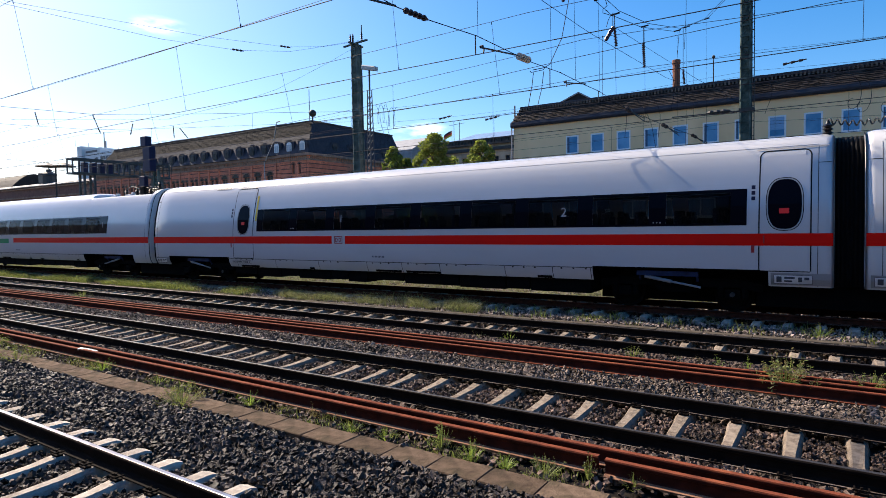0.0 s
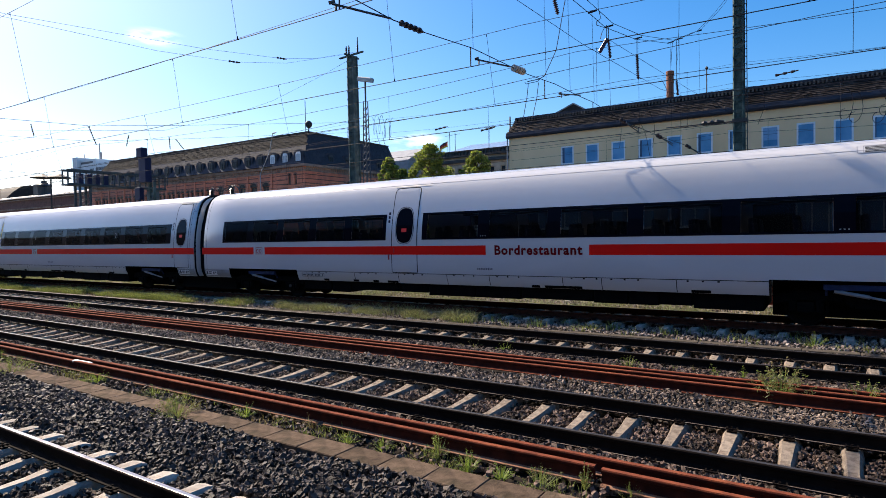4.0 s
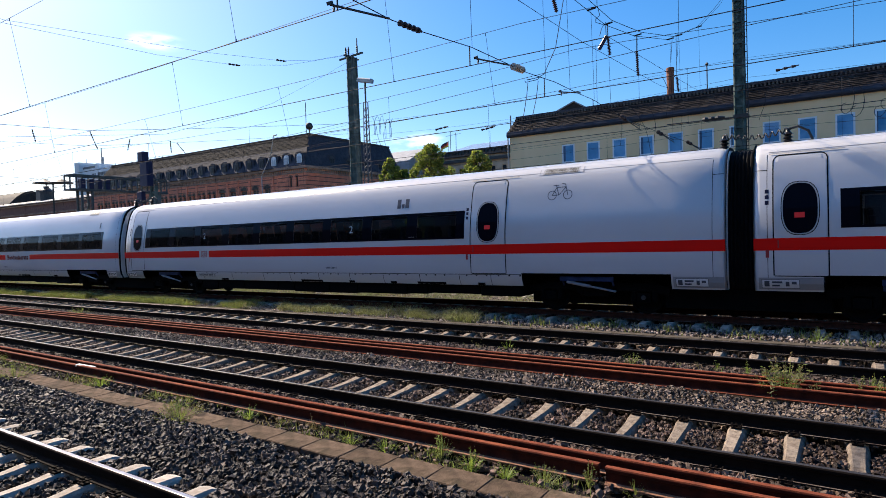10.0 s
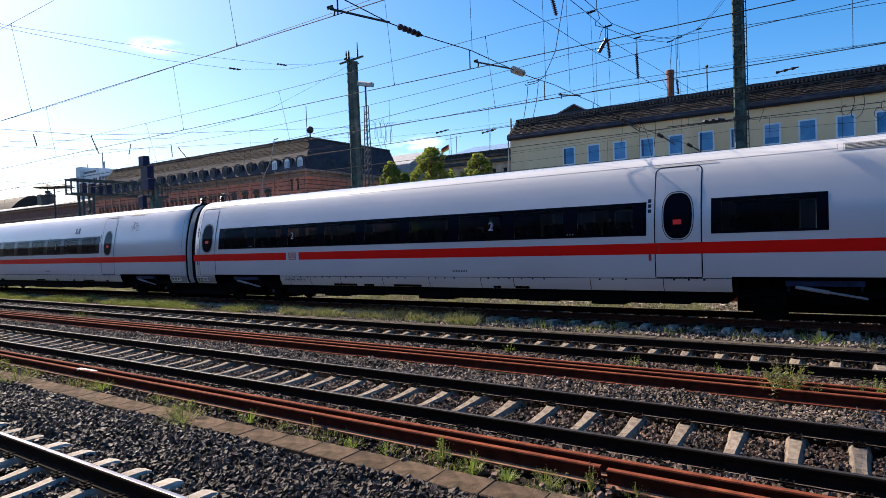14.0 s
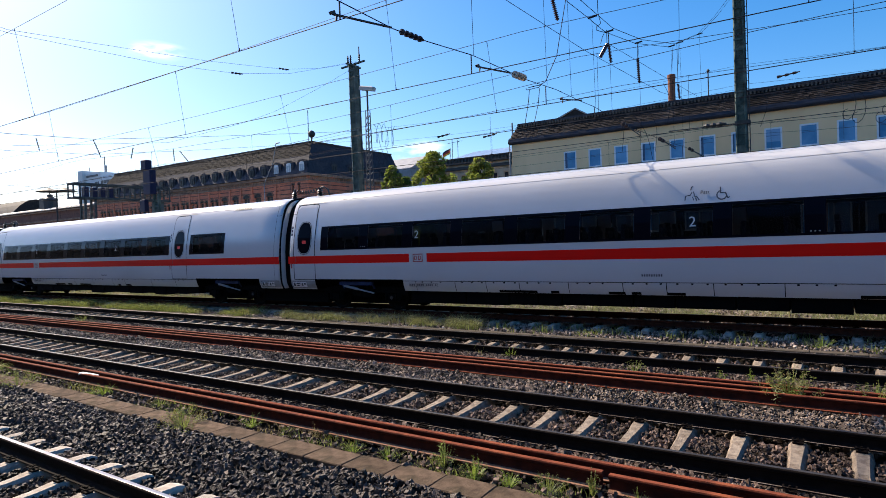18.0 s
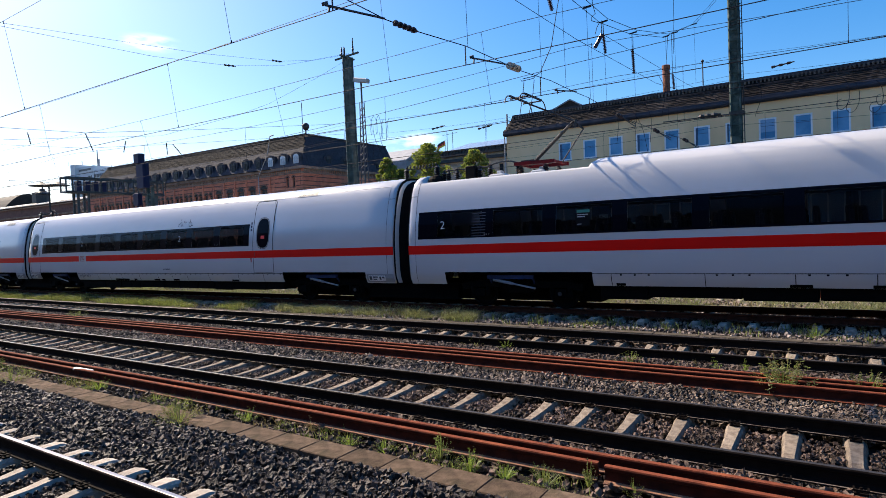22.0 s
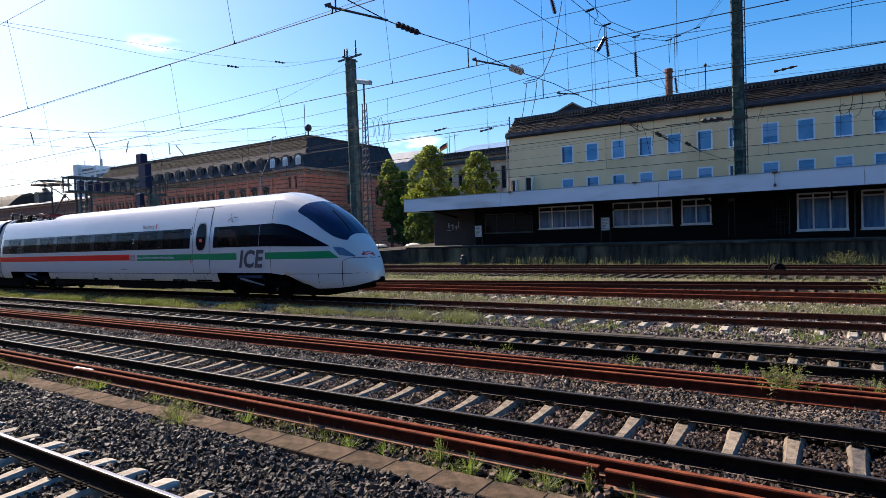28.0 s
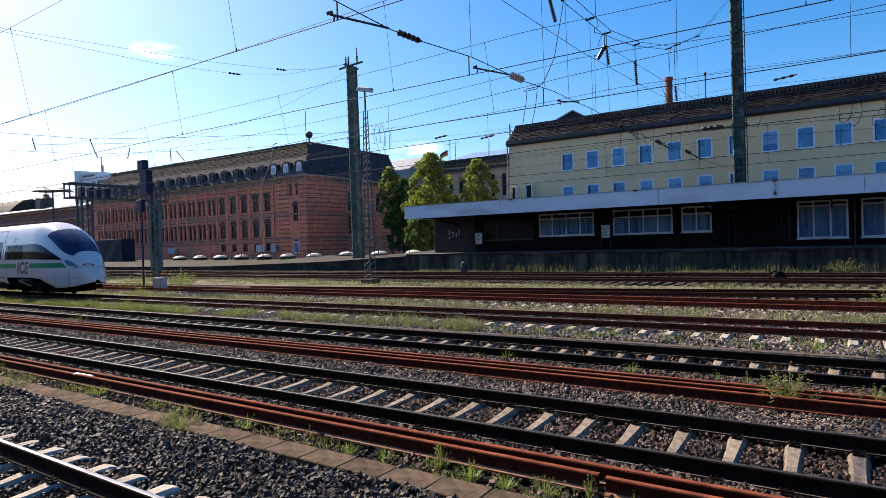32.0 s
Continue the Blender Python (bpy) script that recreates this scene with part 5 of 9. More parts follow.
def bicycle_sign(car, u, z):
    bm = bmesh.new()
    for du in (-0.23, 0.23):
        pts = []
        for k in range(20):
            a = 2 * math.pi * k / 20
            for r in (0.135, 0.115):
                zz = z - 0.10 + r * math.sin(a)
                pts.append(bm.verts.new((u + du + r * math.cos(a), -side_y(zz, 0.004), zz)))
        for k in range(20):
            i, j = 2 * k, (2 * k + 2) % 40
            bm.faces.new((pts[i], pts[j], pts[j + 1], pts[i + 1]))
    for (a, za), (b, zb) in (((-0.23, -0.1), (-0.1, 0.12)), ((-0.1, 0.12), (0.17, 0.12)), ((0.17, 0.12), (-0.03, -0.1)), ((-0.03, -0.1), (-0.23, -0.1)),
                             ((-0.03, -0.1), (-0.12, 0.18)), ((-0.2, 0.18), (-0.05, 0.18)), ((0.23, -0.1), (0.15, 0.2)), ((0.15, 0.2), (0.05, 0.22))):
        stroke(bm, ((u + a, z + za), (u + b, z + zb)), 0.02)
    part("bicycle_sign", bm, grey_paint, car, "grey bicycle outline painted on the side")


bicycle_sign(coach_c, 49.45, 3.38)


def bars_sign(car, u, z, w, h, n, label):
    bm = bmesh.new()
    for k in range(n):
        a = u - w / 2 + w * k / n
        side_patch(bm, a, a + w / n * 0.62, z - h / 2, z + h / 2, 0.007)
    part("sign_bars", bm, grey_paint, car, label)


bm = bmesh.new()
for a, h0, w in ((43.82, 0.15, 0.075), (43.99, 0.07, 0.05), (44.15, 0.15, 0.075)):
    side_patch(bm, a - w, a + w, 3.19, 3.19 + 2 * h0, 0.004)
part("sign_bars", bm, grey_paint, coach_c, "three dark grey upright bars, the middle one short")
bars_sign(coach_b, 24.9, 3.32, 0.16, 0.28, 1, "grey pictogram bar painted on the side")


def wheelchair_sign(car, u, z):
    """A wheelchair pictogram: big wheel, seat and footrest lines."""
    bm = bmesh.new()
    pts = [(u + 0.11 * math.cos(a), z - 0.07 + 0.11 * math.sin(a)) for a in [math.radians(100 + 25 * k) for k in range(11)]]
    pts2 = [(u - 0.03, z + 0.12), (u - 0.03, z - 0.02), (u + 0.08, z - 0.02), (u + 0.13, z - 0.15), (u + 0.17, z - 0.13)]
    for seq in (pts, pts2):
        stroke(bm, seq, 0.028)
    part("wheelchair_sign", bm, grey_paint, car, "grey wheelchair pictogram painted on the side")


def hush_sign(car, u, z):
    """A quiet-zone drawing of a few grey lines, with its word."""
    bm = bmesh.new()
    for seq in (((-0.30, -0.15), (-0.29, -0.05), (-0.18, -0.03), (-0.14, 0.04)), ((-0.17, 0.10), (-0.15, 0.17), (-0.12, 0.18)), ((-0.10, 0.05), (-0.08, -0.06), (-0.02, -0.08), (0.03, -0.16)),
                ((-0.12, -0.08), (-0.10, -0.16)), ((-0.05, -0.10), (-0.03, -0.17))):
        stroke(bm, [(u + a, z + b) for a, b in seq], 0.024)
    part("quiet_sign", bm, grey_paint, car, "thin grey quiet-zone drawing painted on the side")
    lettering("sign_word", "Psst", 0.13, on_side(u + 0.16, z + 0.02, 0.010), grey_paint, car, "small grey word on the side", 1.0)


wheelchair_sign(coach_e, 96.14, 3.25)
hush_sign(coach_e, 95.6, 3.25)


# ---- end cars with a sloping nose
NOSE0, NOSE1 = 131.95, 136.25


def nose_shape(u):
    """Half width factor, top and bottom of the body at a place along the nose."""
    t = min(max((u - NOSE0) / (NOSE1 - NOSE0), 0.0), 0.9995)
    w = (1 - t ** 2.6) ** 0.55
    zt = 1.05 + (ROOF - 1.05) * (1 - t ** (1.55 + 0.4 * t)) ** 0.8
    zb = 0.72 - 0.20 * min(1.0, t * 2.2) + 0.30 * t ** 7
    return w, zt, zb


def roof_cap(u):
    """The roof is cut flat under the pantograph, between the end rim and a rounded step."""
    if u < 108.17 or u > 114.2:
        return ROOF
    return 3.985 + (ROOF - 3.985) * math.sqrt(max(0.0, 1 - (1 - max(0.0, u - 113.78) / 0.42) ** 2)) if u > 113.78 else 3.985


def end_point(u, a, z, out=0.0):
    """A body point from the standard outline (half width a at height z) carried to the place u."""
    if u <= NOSE0:
        zz = min(z, roof_cap(u))
        return a + (out if a > 0.02 else 0), zz
    w, zt, zb = nose_shape(u)
    f = (z - 0.72) / (ROOF - 0.72)
    return a * w + (out if a > 0.02 else 0), zb + f * (zt - zb) + (out if z > 3.5 else 0)


def std_z(u, z):
    """Standard outline height that is carried to height z at u."""
    if u <= NOSE0:
        return z
    w, zt, zb = nose_shape(u)
    return 0.72 + (z - zb) / (zt - zb) * (ROOF - 0.72)


def prof_a(z):
    z = min(max(z, 0.72), ROOF)
    return max(side_y(z), 0.0)


def skin(u, zs):
    """Point of the near-side skin for a place u and a standard outline height."""
    y, z = end_point(u, prof_a(zs), zs)
    return Vector((u, -y, z))


def skin_out(u, zs, out):
    """The same, moved out along the skin's normal."""
    p = skin(u, zs)
    du = skin(min(u + 0.02, NOSE1 - 0.001), zs) - skin(u - 0.02, zs)
    dz = skin(u, min(zs + 0.02, ROOF)) - skin(u, zs - 0.02)
    nrm = du.cross(dz)
    if nrm.length < 1e-9:
        return p
    nrm.normalize()
    if nrm.y > 0.05 or (abs(nrm.y) <= 0.05 and nrm.z < 0):
        nrm.negate()
    return p + nrm * out


def end_patch(bm, us, lo, hi, out, nz=8, both=False):
    """A panel on the end car's skin between two height curves."""
    cols = []
    for u in us:
        z0, z1 = std_z(u, lo(u)), std_z(u, hi(u))
        cols.append([skin_out(u, min(z0 + (z1 - z0) * k / nz, ROOF), out) for k in range(nz + 1)])
    for sgn in ((1, -1) if both else (1,)):
        vs = [[bm.verts.new((p.x, p.y * sgn, p.z)) for p in col] for col in cols]
        for p, q in zip(vs, vs[1:]):
            for k in range(nz):
                if (p[k].co - p[k + 1].co).length + (q[k].co - q[k + 1].co).length < 1e-5:
                    continue
                bm.faces.new((p[k], q[k], q[k + 1], p[k + 1]))


def span(a, b, n):
    return [a + (b - a) * i / n for i in range(n + 1)]


def curve_of(pts):
    xs, ys = [p[0] for p in pts], [p[1] for p in pts]
    return lambda u: float(np.interp(u, xs, ys))


pan_red = surf("dark_red_frame", (0.16, 0.008, 0.010), (0.09, 0.006, 0.008), 5.0, 0.5, spec=0.2)


def pantograph(car, uc, z0):
    """A raised single-arm pantograph."""
    bm = bmesh.new()
    for y in (-0.55, 0.55):
        bar(bm, (uc - 0.55, y, z0 + 0.32), (uc + 0.74, y, z0 + 0.30), 0.11, 0.10)
    for u in (uc - 0.5, uc + 0.1, uc + 0.68):
        bar(bm, (u, -0.55, z0 + 0.31), (u, 0.55, z0 + 0.31), 0.06)
    pan = part("pantograph_base", bm, pan_red, car, "reddish brown pantograph base frame")
    bm = bmesh.new()
    knee = Vector((uc + 1.16, 0, 5.45))
    tube(bm, (uc - 0.16, 0, z0 + 0.38), knee, 0.060, 0.045)
    tube(bm, (uc + 0.70, 0.12, z0 + 0.30), knee + Vector((0.25, 0.1, -0.25)), 0.020)
    tube(bm, knee, knee + Vector((0.25, 0.1, -0.25)), 0.03)
    box(bm, uc - 0.45, uc - 0.05, -0.3, 0.3, z0 + 0.34, z0 + 0.44)
    part("lower_arm", bm, iron, pan, "black lower arm")
    bm = bmesh.new()
    head = Vector((uc - 0.35, 0, 6.22))
    for s in (-1, 1):
        tube(bm, knee + Vector((0, 0.08 * s, 0)), head + Vector((0, 0.45 * s, 0)), 0.030, 0.022)
    tube(bm, knee + Vector((0.02, 0, -0.2)), knee + Vector((0.05, 0, 0.03)), 0.05)
    tube(bm, head + Vector((0, -0.5, 0)), head + Vector((0, 0.5, 0)), 0.025)
    part("upper_arm", bm, iron, pan, "black upper arm")
    bm = bmesh.new()
    for du in (-0.24, 0.24):
        bar(bm, (head.x + du, -0.62, 6.36), (head.x + du, 0.62, 6.36), 0.05, 0.05)
        for s in (-1, 1):
            pts = [(0.62, 6.36), (0.78, 6.33), (0.90, 6.24), (0.96, 6.10)]
            for (a, za), (b, zb) in zip(pts, pts[1:]):
                tube(bm, (head.x + du, s * a, za), (head.x + du, s * b, zb), 0.018, seg=6)
    for s in (-0.45, 0.45):
        tube(bm, (head.x - 0.3, s, 6.30), (head.x + 0.3, s, 6.30), 0.022, seg=6)
        tube(bm, (head.x, s, 6.22), (head.x, s, 6.32), 0.02, seg=6)
    part("collector_head", bm, iron, pan, "collector head with curved horns")
    bm = bmesh.new()
    for u in (uc - 0.36, uc + 0.44):
        for y in (-0.5, 0.5):
            rows = [(0.07, z0 - 0.06)]
            for k in range(3):
                rows += [(0.10, z0 + 0.02 + 0.07 * k), (0.055, z0 + 0.06 + 0.07 * k)]
            rows.append((0.05, z0 + 0.24))
            lathe(bm, rows, (u, y, 0), "z", 10)
    part("base_insulator", bm, insul_brown, pan, "ribbed base insulators")


def end_car(label, raised=True, band0=108.27):
    car = thing("train_car", label, "train car", "cars of the passing train", at=(0, YC, 0))
    u0 = 107.85
    bays = [(109.24, 113.94), (128.66, 132.7)]
    panes = split_panes(band0 + 0.23, 126.85, 1.92, 0.40, 0.5) + [(128.75, 130.75)]
    bm = bmesh.new()
    marks = sorted({u0, u0 + 0.06, u0 + 0.16, 108.165, 108.175, 113.78, 113.80, 113.83, 113.88, 113.95, 114.05, 114.2, *[w for p in panes for w in p], *[w for p in bays for w in p], NOSE0, *span(NOSE0, 135.4, 36), *span(135.4, NOSE1, 22)})
    zlist = [z for _, z in PROF]
    for sgn in (-1, 1):
        cols = []
        for u in marks:
            pull = 0.05 if u - u0 < 0.01 else (0.015 if u - u0 < 0.1 else 0.0)
            col = []
            for a, z in PROF:
                y, zz = end_point(u, a, z)
                if 132.7 <= u <= 134.2:
                    zz = max(zz, 1.06 - 0.56 * (u - 132.7) / 1.5)
                col.append(bm.verts.new((u, sgn * max(0, y - pull * min(1, a)), zz)))
            cols.append(col)
        for i in range(len(marks) - 1):
            um = (marks[i] + marks[i + 1]) / 2
            win = any(a <= um <= b for a, b in panes)
            bay = any(a <= um <= b for a, b in bays)
            for k in range(len(PROF) - 1):
                zm = (zlist[k] + zlist[k + 1]) / 2
                if (win and 2.14 < zm < 3.0) or (bay and zm < SKIRT_TOP):
                    continue
                bm.faces.new((cols[i][k], cols[i + 1][k], cols[i + 1][k + 1], cols[i][k + 1]))
        for col in (cols[0], cols[-1]):
            mid = [bm.verts.new((col[0].co.x, 0, v.co.z)) for v in col[:-1]]
            for k in range(len(col) - 2):
                bm.faces.new((col[k], col[k + 1], mid[k + 1], mid[k]))
    bmesh.ops.remove_doubles(bm, verts=bm.verts, dist=0.0005)
    part("body", bm, white_paint, car, "white end car body with streamlined nose", True)
    window_band(car, band0, 126.85, panes[:-1])
    seats(car, panes[:-1], 31)
    # cab side window, drawn out to a point
    window_band(car, 128.45, 131.0, panes[-1:])
    low, top = curve_of([(131.0, 2.14), (132, 2.13), (134.75, 2.06)]), curve_of([(131.0, 3.0), (132.0, 3.02), (132.8, 2.92), (133.5, 2.66), (134.2, 2.34), (134.75, 2.065)])
    bm = bmesh.new()
    end_patch(bm, span(131.0, 134.75, 34), low, top, 0.007, 10)
    part("cab_side_window", bm, band_black, car, "dark cab side window drawn to a point")
    bm = bmesh.new()
    end_patch(bm, [131.30, 131.315], low, top, 0.011, 10)
    part("cab_window_joint", bm, box_grey, car, "thin pale joint in the cab window")
    # windscreen, wipers, lamps
    low = curve_of([(133.2, 3.40), (133.35, 3.31), (133.65, 3.16), (134.0, 2.95), (134.4, 2.68), (134.8, 2.43), (135.15, 2.29), (135.45, 2.25)])
    top = curve_of([(133.2, 3.46), (133.3, 3.62), (133.45, 3.78), (133.6, 4.2), (136, 4.2)])
    bm = bmesh.new()
    end_patch(bm, span(133.2, 135.30, 40), low, lambda u: min(top(u), nose_shape(u)[1]), 0.012, 16, True)
    bmesh.ops.remove_doubles(bm, verts=bm.verts, dist=0.0005)
    part("windscreen", bm, cab_front, car, "large curved dark windscreen with sky reflection painted blue", True)
    bm = bmesh.new()
    for a, b in (((134.2, -0.25), (135.2, -0.40)),):
        pts = []
        for k in range(5):
            u = a[0] + (b[0] - a[0]) * k / 4
            w, zt, zb = nose_shape(u)
            y = a[1] + (b[1] - a[1]) * k / 4
            pts.append((u, y, zt - 0.16 * abs(y) ** 2 * 2.2 + 0.03))
        for p, q in zip(pts, pts[1:]):
            bar(bm, p, q, 0.035)
    part("wiper", bm, seam_black, car, "black wiper")
    bm = bmesh.new()
    end_patch(bm, span(134.85, 135.62, 12), curve_of([(134.85, 2.02), (135.1, 1.74), (135.62, 1.66)]), curve_of([(134.85, 2.05), (135.2, 2.0), (135.62, 1.70)]), 0.008, 5, True)
    part("headlight", bm, lamp_glass, car, "slanted headlight behind dark glass")
    # stripes
    stripe(car, [(u0 + 0.03, 122.12)])
    stripe(car, [(122.76, 129.96)], 1.63, 1.90, green_paint, label="broad green stripe")
    bm = bmesh.new()
    end_patch(bm, span(131.65, 135.1, 30), lambda u: 1.63, curve_of([(131.65, 1.90), (134.75, 1.90), (135.1, 1.64)]), 0.006, 6)
    part("stripe", bm, green_paint, car, "broad green stripe")
    door(car, 127.06, 128.19)
    for a, b in bays:
        bogie(car, a, b)
    # nose cowl joints
    bm = bmesh.new()
    for u in (131.95,):
        end_patch(bm, [u, u + 0.02], lambda u: 1.08, lambda u: nose_shape(u)[1] - 0.01, 0.004, 24, True)
    part("cowl_joint", bm, seam_black, car, "dark joint of the nose cowl")
    bm = bmesh.new()
    end_patch(bm, span(132.9, 136.0, 12), lambda u: 1.06, lambda u: 1.078, 0.004, 1, True)
    end_patch(bm, [135.22, 135.245], lambda u: 0.62, lambda u: 1.50, 0.006, 10, True)
    end_patch(bm, span(135.23, 135.45, 6), lambda u: 1.50 + 0.11 * min(1, (u - 135.23) / 0.2), lambda u: 1.52 + 0.11 * min(1, (u - 135.23) / 0.2), 0.006, 1, True)
    end_patch(bm, span(135.45, 136.2, 16), lambda u: 1.61, lambda u: 1.632, 0.006, 1, True)
    part("cowl_joint", bm, seam_black, car, "dark joint of the nose cowl")
    bm = bmesh.new()
    end_patch(bm, [134.3, 134.32], lambda u: 0.60, lambda u: 1.06, 0.004, 3, True)
    part("cowl_joint", bm, seam_black, car, "dark joint of the nose cowl")
    bm = bmesh.new()
    tube(bm, (135.9, 0, 0.85), (136.32, 0, 0.80), 0.10, seg=10)
    # two added blocks close the bright gap under the nose
    box(bm, 132.6, 134.3, -0.9, 0.9, 0.24, 1.06)
    box(bm, 134.2, 135.4, -0.7, 0.7, 0.44, 0.60)
    part("coupler", bm, under_black, car, "black coupler and underside")
    bm = bmesh.new()
    end_patch(bm, span(135.78, 135.98, 4), lambda u: 1.70, lambda u: 1.84, 0.008, 3)
    part("nose_mark", bm, mark_red, car, "small red mark on the nose")
    under_gear(car, u0, 133.5, 41, bays)
    skirt_lines(car, u0, 133.5, 41, bays)
    # roof gear
    bm = bmesh.new()
    lathe(bm, [(0.30, 3.98), (0.29, 4.10), (0.22, 4.20), (0.08, 4.24), (0.02, 4.245)], (108.42, -0.4, 0), "z", 16)
    part("roof_dome", bm, seam_black, car, "black domed cable inlet")
    insulators(car, (108.45,), -0.40, 4.26, 0.11, 0.34)
    insulators(car, (108.72, 108.90, 109.22, 109.66, 110.06, 110.44, 111.40), -0.40, 4.02, 0.105, 0.33)
    bm = bmesh.new()
    rbox(bm, 109.60, 109.95, -0.55, -0.05, 3.98, 4.42, 0.03)
    part("roof_box", bm, seam_black, car, "black roof switch box")
    for a, b in ((110.54, 111.06), (111.95, 112.35)):
        bm = bmesh.new()
        rbox(bm, a, b, -0.72, -0.30, 3.96, 4.06, 0.035)
        rbox(bm, a + 0.16, a + 0.34, -0.5, -0.34, 4.05, 4.17, 0.02)
        part("roof_fairing", bm, white_paint, car, "low white roof fairing")
    bm = bmesh.new()
    side_patch(bm, u0 + 0.305, u0 + 0.317, 0.75, 3.955, 0.003)
    side_patch(bm, u0 + 0.05, u0 + 0.305, 3.52, 3.534, 0.003)
    part("end_joint", bm, seam_black, car, "thin dark joint of the end panel")
    if raised:
        pantograph(car, 111.9, 3.985)
    return car


# the sky's reflection is painted into the windscreen as dark blue
cab_front = surf("windscreen_sky_blue", (0.012, 0.026, 0.085), (0.006, 0.012, 0.04), 0.8, 0.07, spec=0.35)
lamp_glass = surf("lamp_glass", (0.05, 0.08, 0.16), (0.10, 0.14, 0.22), 4.0, 0.10, spec=0.8)
tail = end_car("white end car with green stripe, dark windscreen and raised pantograph")
mark(tail, 122.40, 1.79)
for u in (122.42, 109.2):
    lettering("class_number", "2", 0.36, on_side(u, 2.55, 0.014), pale_letter, tail, "pale grey class number")
lettering("car_lettering", "Deutschlands schnellster Klimaschützer", 0.178, on_side(124.25, 1.765, 0.010), pale_letter, tail, "pale lettering on the green stripe", 1.02)
lettering("car_lettering", "Bamberg", 0.25, on_side(123.54, 3.19, 0.010), grey_paint, tail, "grey lettering above the windows", 1.02)
lettering("car_lettering", "ICE", 0.93, on_side(130.76, 1.62, 0.010), grey_paint, tail, "large grey slanted lettering", 1.04, slant=0.22, bold=0.032)
bm = bmesh.new()
side_patch(bm, 124.12, 124.24, 3.12, 3.29, 0.008)
side_patch(bm, 124.15, 124.21, 3.06, 3.12, 0.008)
part("town_shield", bm, mark_red, tail, "small red town shield")
bm = bmesh.new()
display(tail, 113.73)
bm = bmesh.new()
for k in range(9):
    side_patch(bm, 110.25, 110.72, 2.18 + 0.085 * k, 2.205 + 0.085 * k, 0.009)
part("band_grille", bm, grey_paint, tail, "pale slatted grille in the window band")
hush_sign(tail, 129.6, 3.33)

head_car = end_car("white end car with first class band, red and green stripe", False, 111.54)
for o in head_car.children_recursive:
    if o.type == "MESH" and o.name.split(".")[0] != "wheelset":
        o.data.transform(Matrix.Diagonal((-1, 1, 1, 1)))
        o.data.transform(Matrix.Translation((81.22, 0, 0)))
        o.data.flip_normals()
    elif o.type == "MESH":
        o.location.x = 81.22 - o.location.x
for u in (-30.75, -41.6):
    lettering("class_number", "1", 0.36, on_side(u, 2.55, 0.014), pale_letter, head_car, "pale grey class number")
TRAIN = [coach_a, coach_b, coach_c, coach_d, coach_e, tail, head_car]


# ---------------------------------------------------------------- platform, canopy and buildings
def wall_face(bm, place, a0, a1, z0, z1, openings, depth):
    """A wall with real openings. place(a, d, z) gives the point a along the wall, d behind its face; openings are (a0, a1, z0, z1)."""
    As = sorted({a0, a1, *[o[0] for o in openings], *[o[1] for o in openings]})
    Zs = sorted({z0, z1, *[o[2] for o in openings], *[o[3] for o in openings]})
    As, Zs = [a for a in As if a0 <= a <= a1], [z for z in Zs if z0 <= z <= z1]

    def quad(*pts):
        bm.faces.new([bm.verts.new(p) for p in pts])
    for p, q in zip(As, As[1:]):
        run = None
        for r, s in zip(Zs, Zs[1:]):
            hole = any(o[0] < (p + q) / 2 < o[1] and o[2] < (r + s) / 2 < o[3] for o in openings)
            if not hole:
                quad(place(p, 0, r), place(q, 0, r), place(q, 0, s), place(p, 0, s))
    for p, q, r, s in openings:
        quad(place(p, 0, r), place(p, depth, r), place(p, depth, s), place(p, 0, s))
        quad(place(q, 0, r), place(q, 0, s), place(q, depth, s), place(q, depth, r))
        quad(place(p, 0, r), place(q, 0, r), place(q, depth, r), place(p, depth, r))
        quad(place(p, 0, s), place(p, depth, s), place(q, depth, s), place(q, 0, s))
    quad(place(a0, depth, z0), place(a1, depth, z0), place(a1, depth, z1), place(a0, depth, z1)) if not openings else None


def wbox(bm, place, a0, a1, d0, d1, z0, z1):
    """A box in wall terms."""
    vs = [bm.verts.new(place(a, d, z)) for z in (z0, z1) for d in (d0, d1) for a in (a0, a1)]
    for f in ((0, 2, 3, 1), (4, 5, 7, 6), (0, 1, 5, 4), (2, 6, 7, 3), (0, 4, 6, 2), (1, 3, 7, 5)):
        bm.faces.new([vs[i] for i in f])


def lattice(bm, place, us, vs, d0, d1):
    """A frame with bars as one joined shape; every second cell both ways is open."""
    grid = [[[bm.verts.new(place(u, d, v)) for v in vs] for u in us] for d in (d0, d1)]
    nu, nv = len(us) - 1, len(vs) - 1
    solid_cell = lambda i, j: 0 <= i < nu and 0 <= j < nv and not (i % 2 and j % 2)
    f, b = grid
    for i in range(nu):
        for j in range(nv):
            if not solid_cell(i, j):
                continue
            bm.faces.new((f[i][j], f[i + 1][j], f[i + 1][j + 1], f[i][j + 1]))
            bm.faces.new((b[i][j], b[i][j + 1], b[i + 1][j + 1], b[i + 1][j]))
            for di, dj, p, q in ((-1, 0, (i, j), (i, j + 1)), (1, 0, (i + 1, j), (i + 1, j + 1)), (0, -1, (i, j), (i + 1, j)), (0, 1, (i, j + 1), (i + 1, j + 1))):
                if not solid_cell(i + di, j + dj):
                    bm.faces.new((f[p[0]][p[1]], f[q[0]][q[1]], b[q[0]][q[1]], b[p[0]][p[1]]))


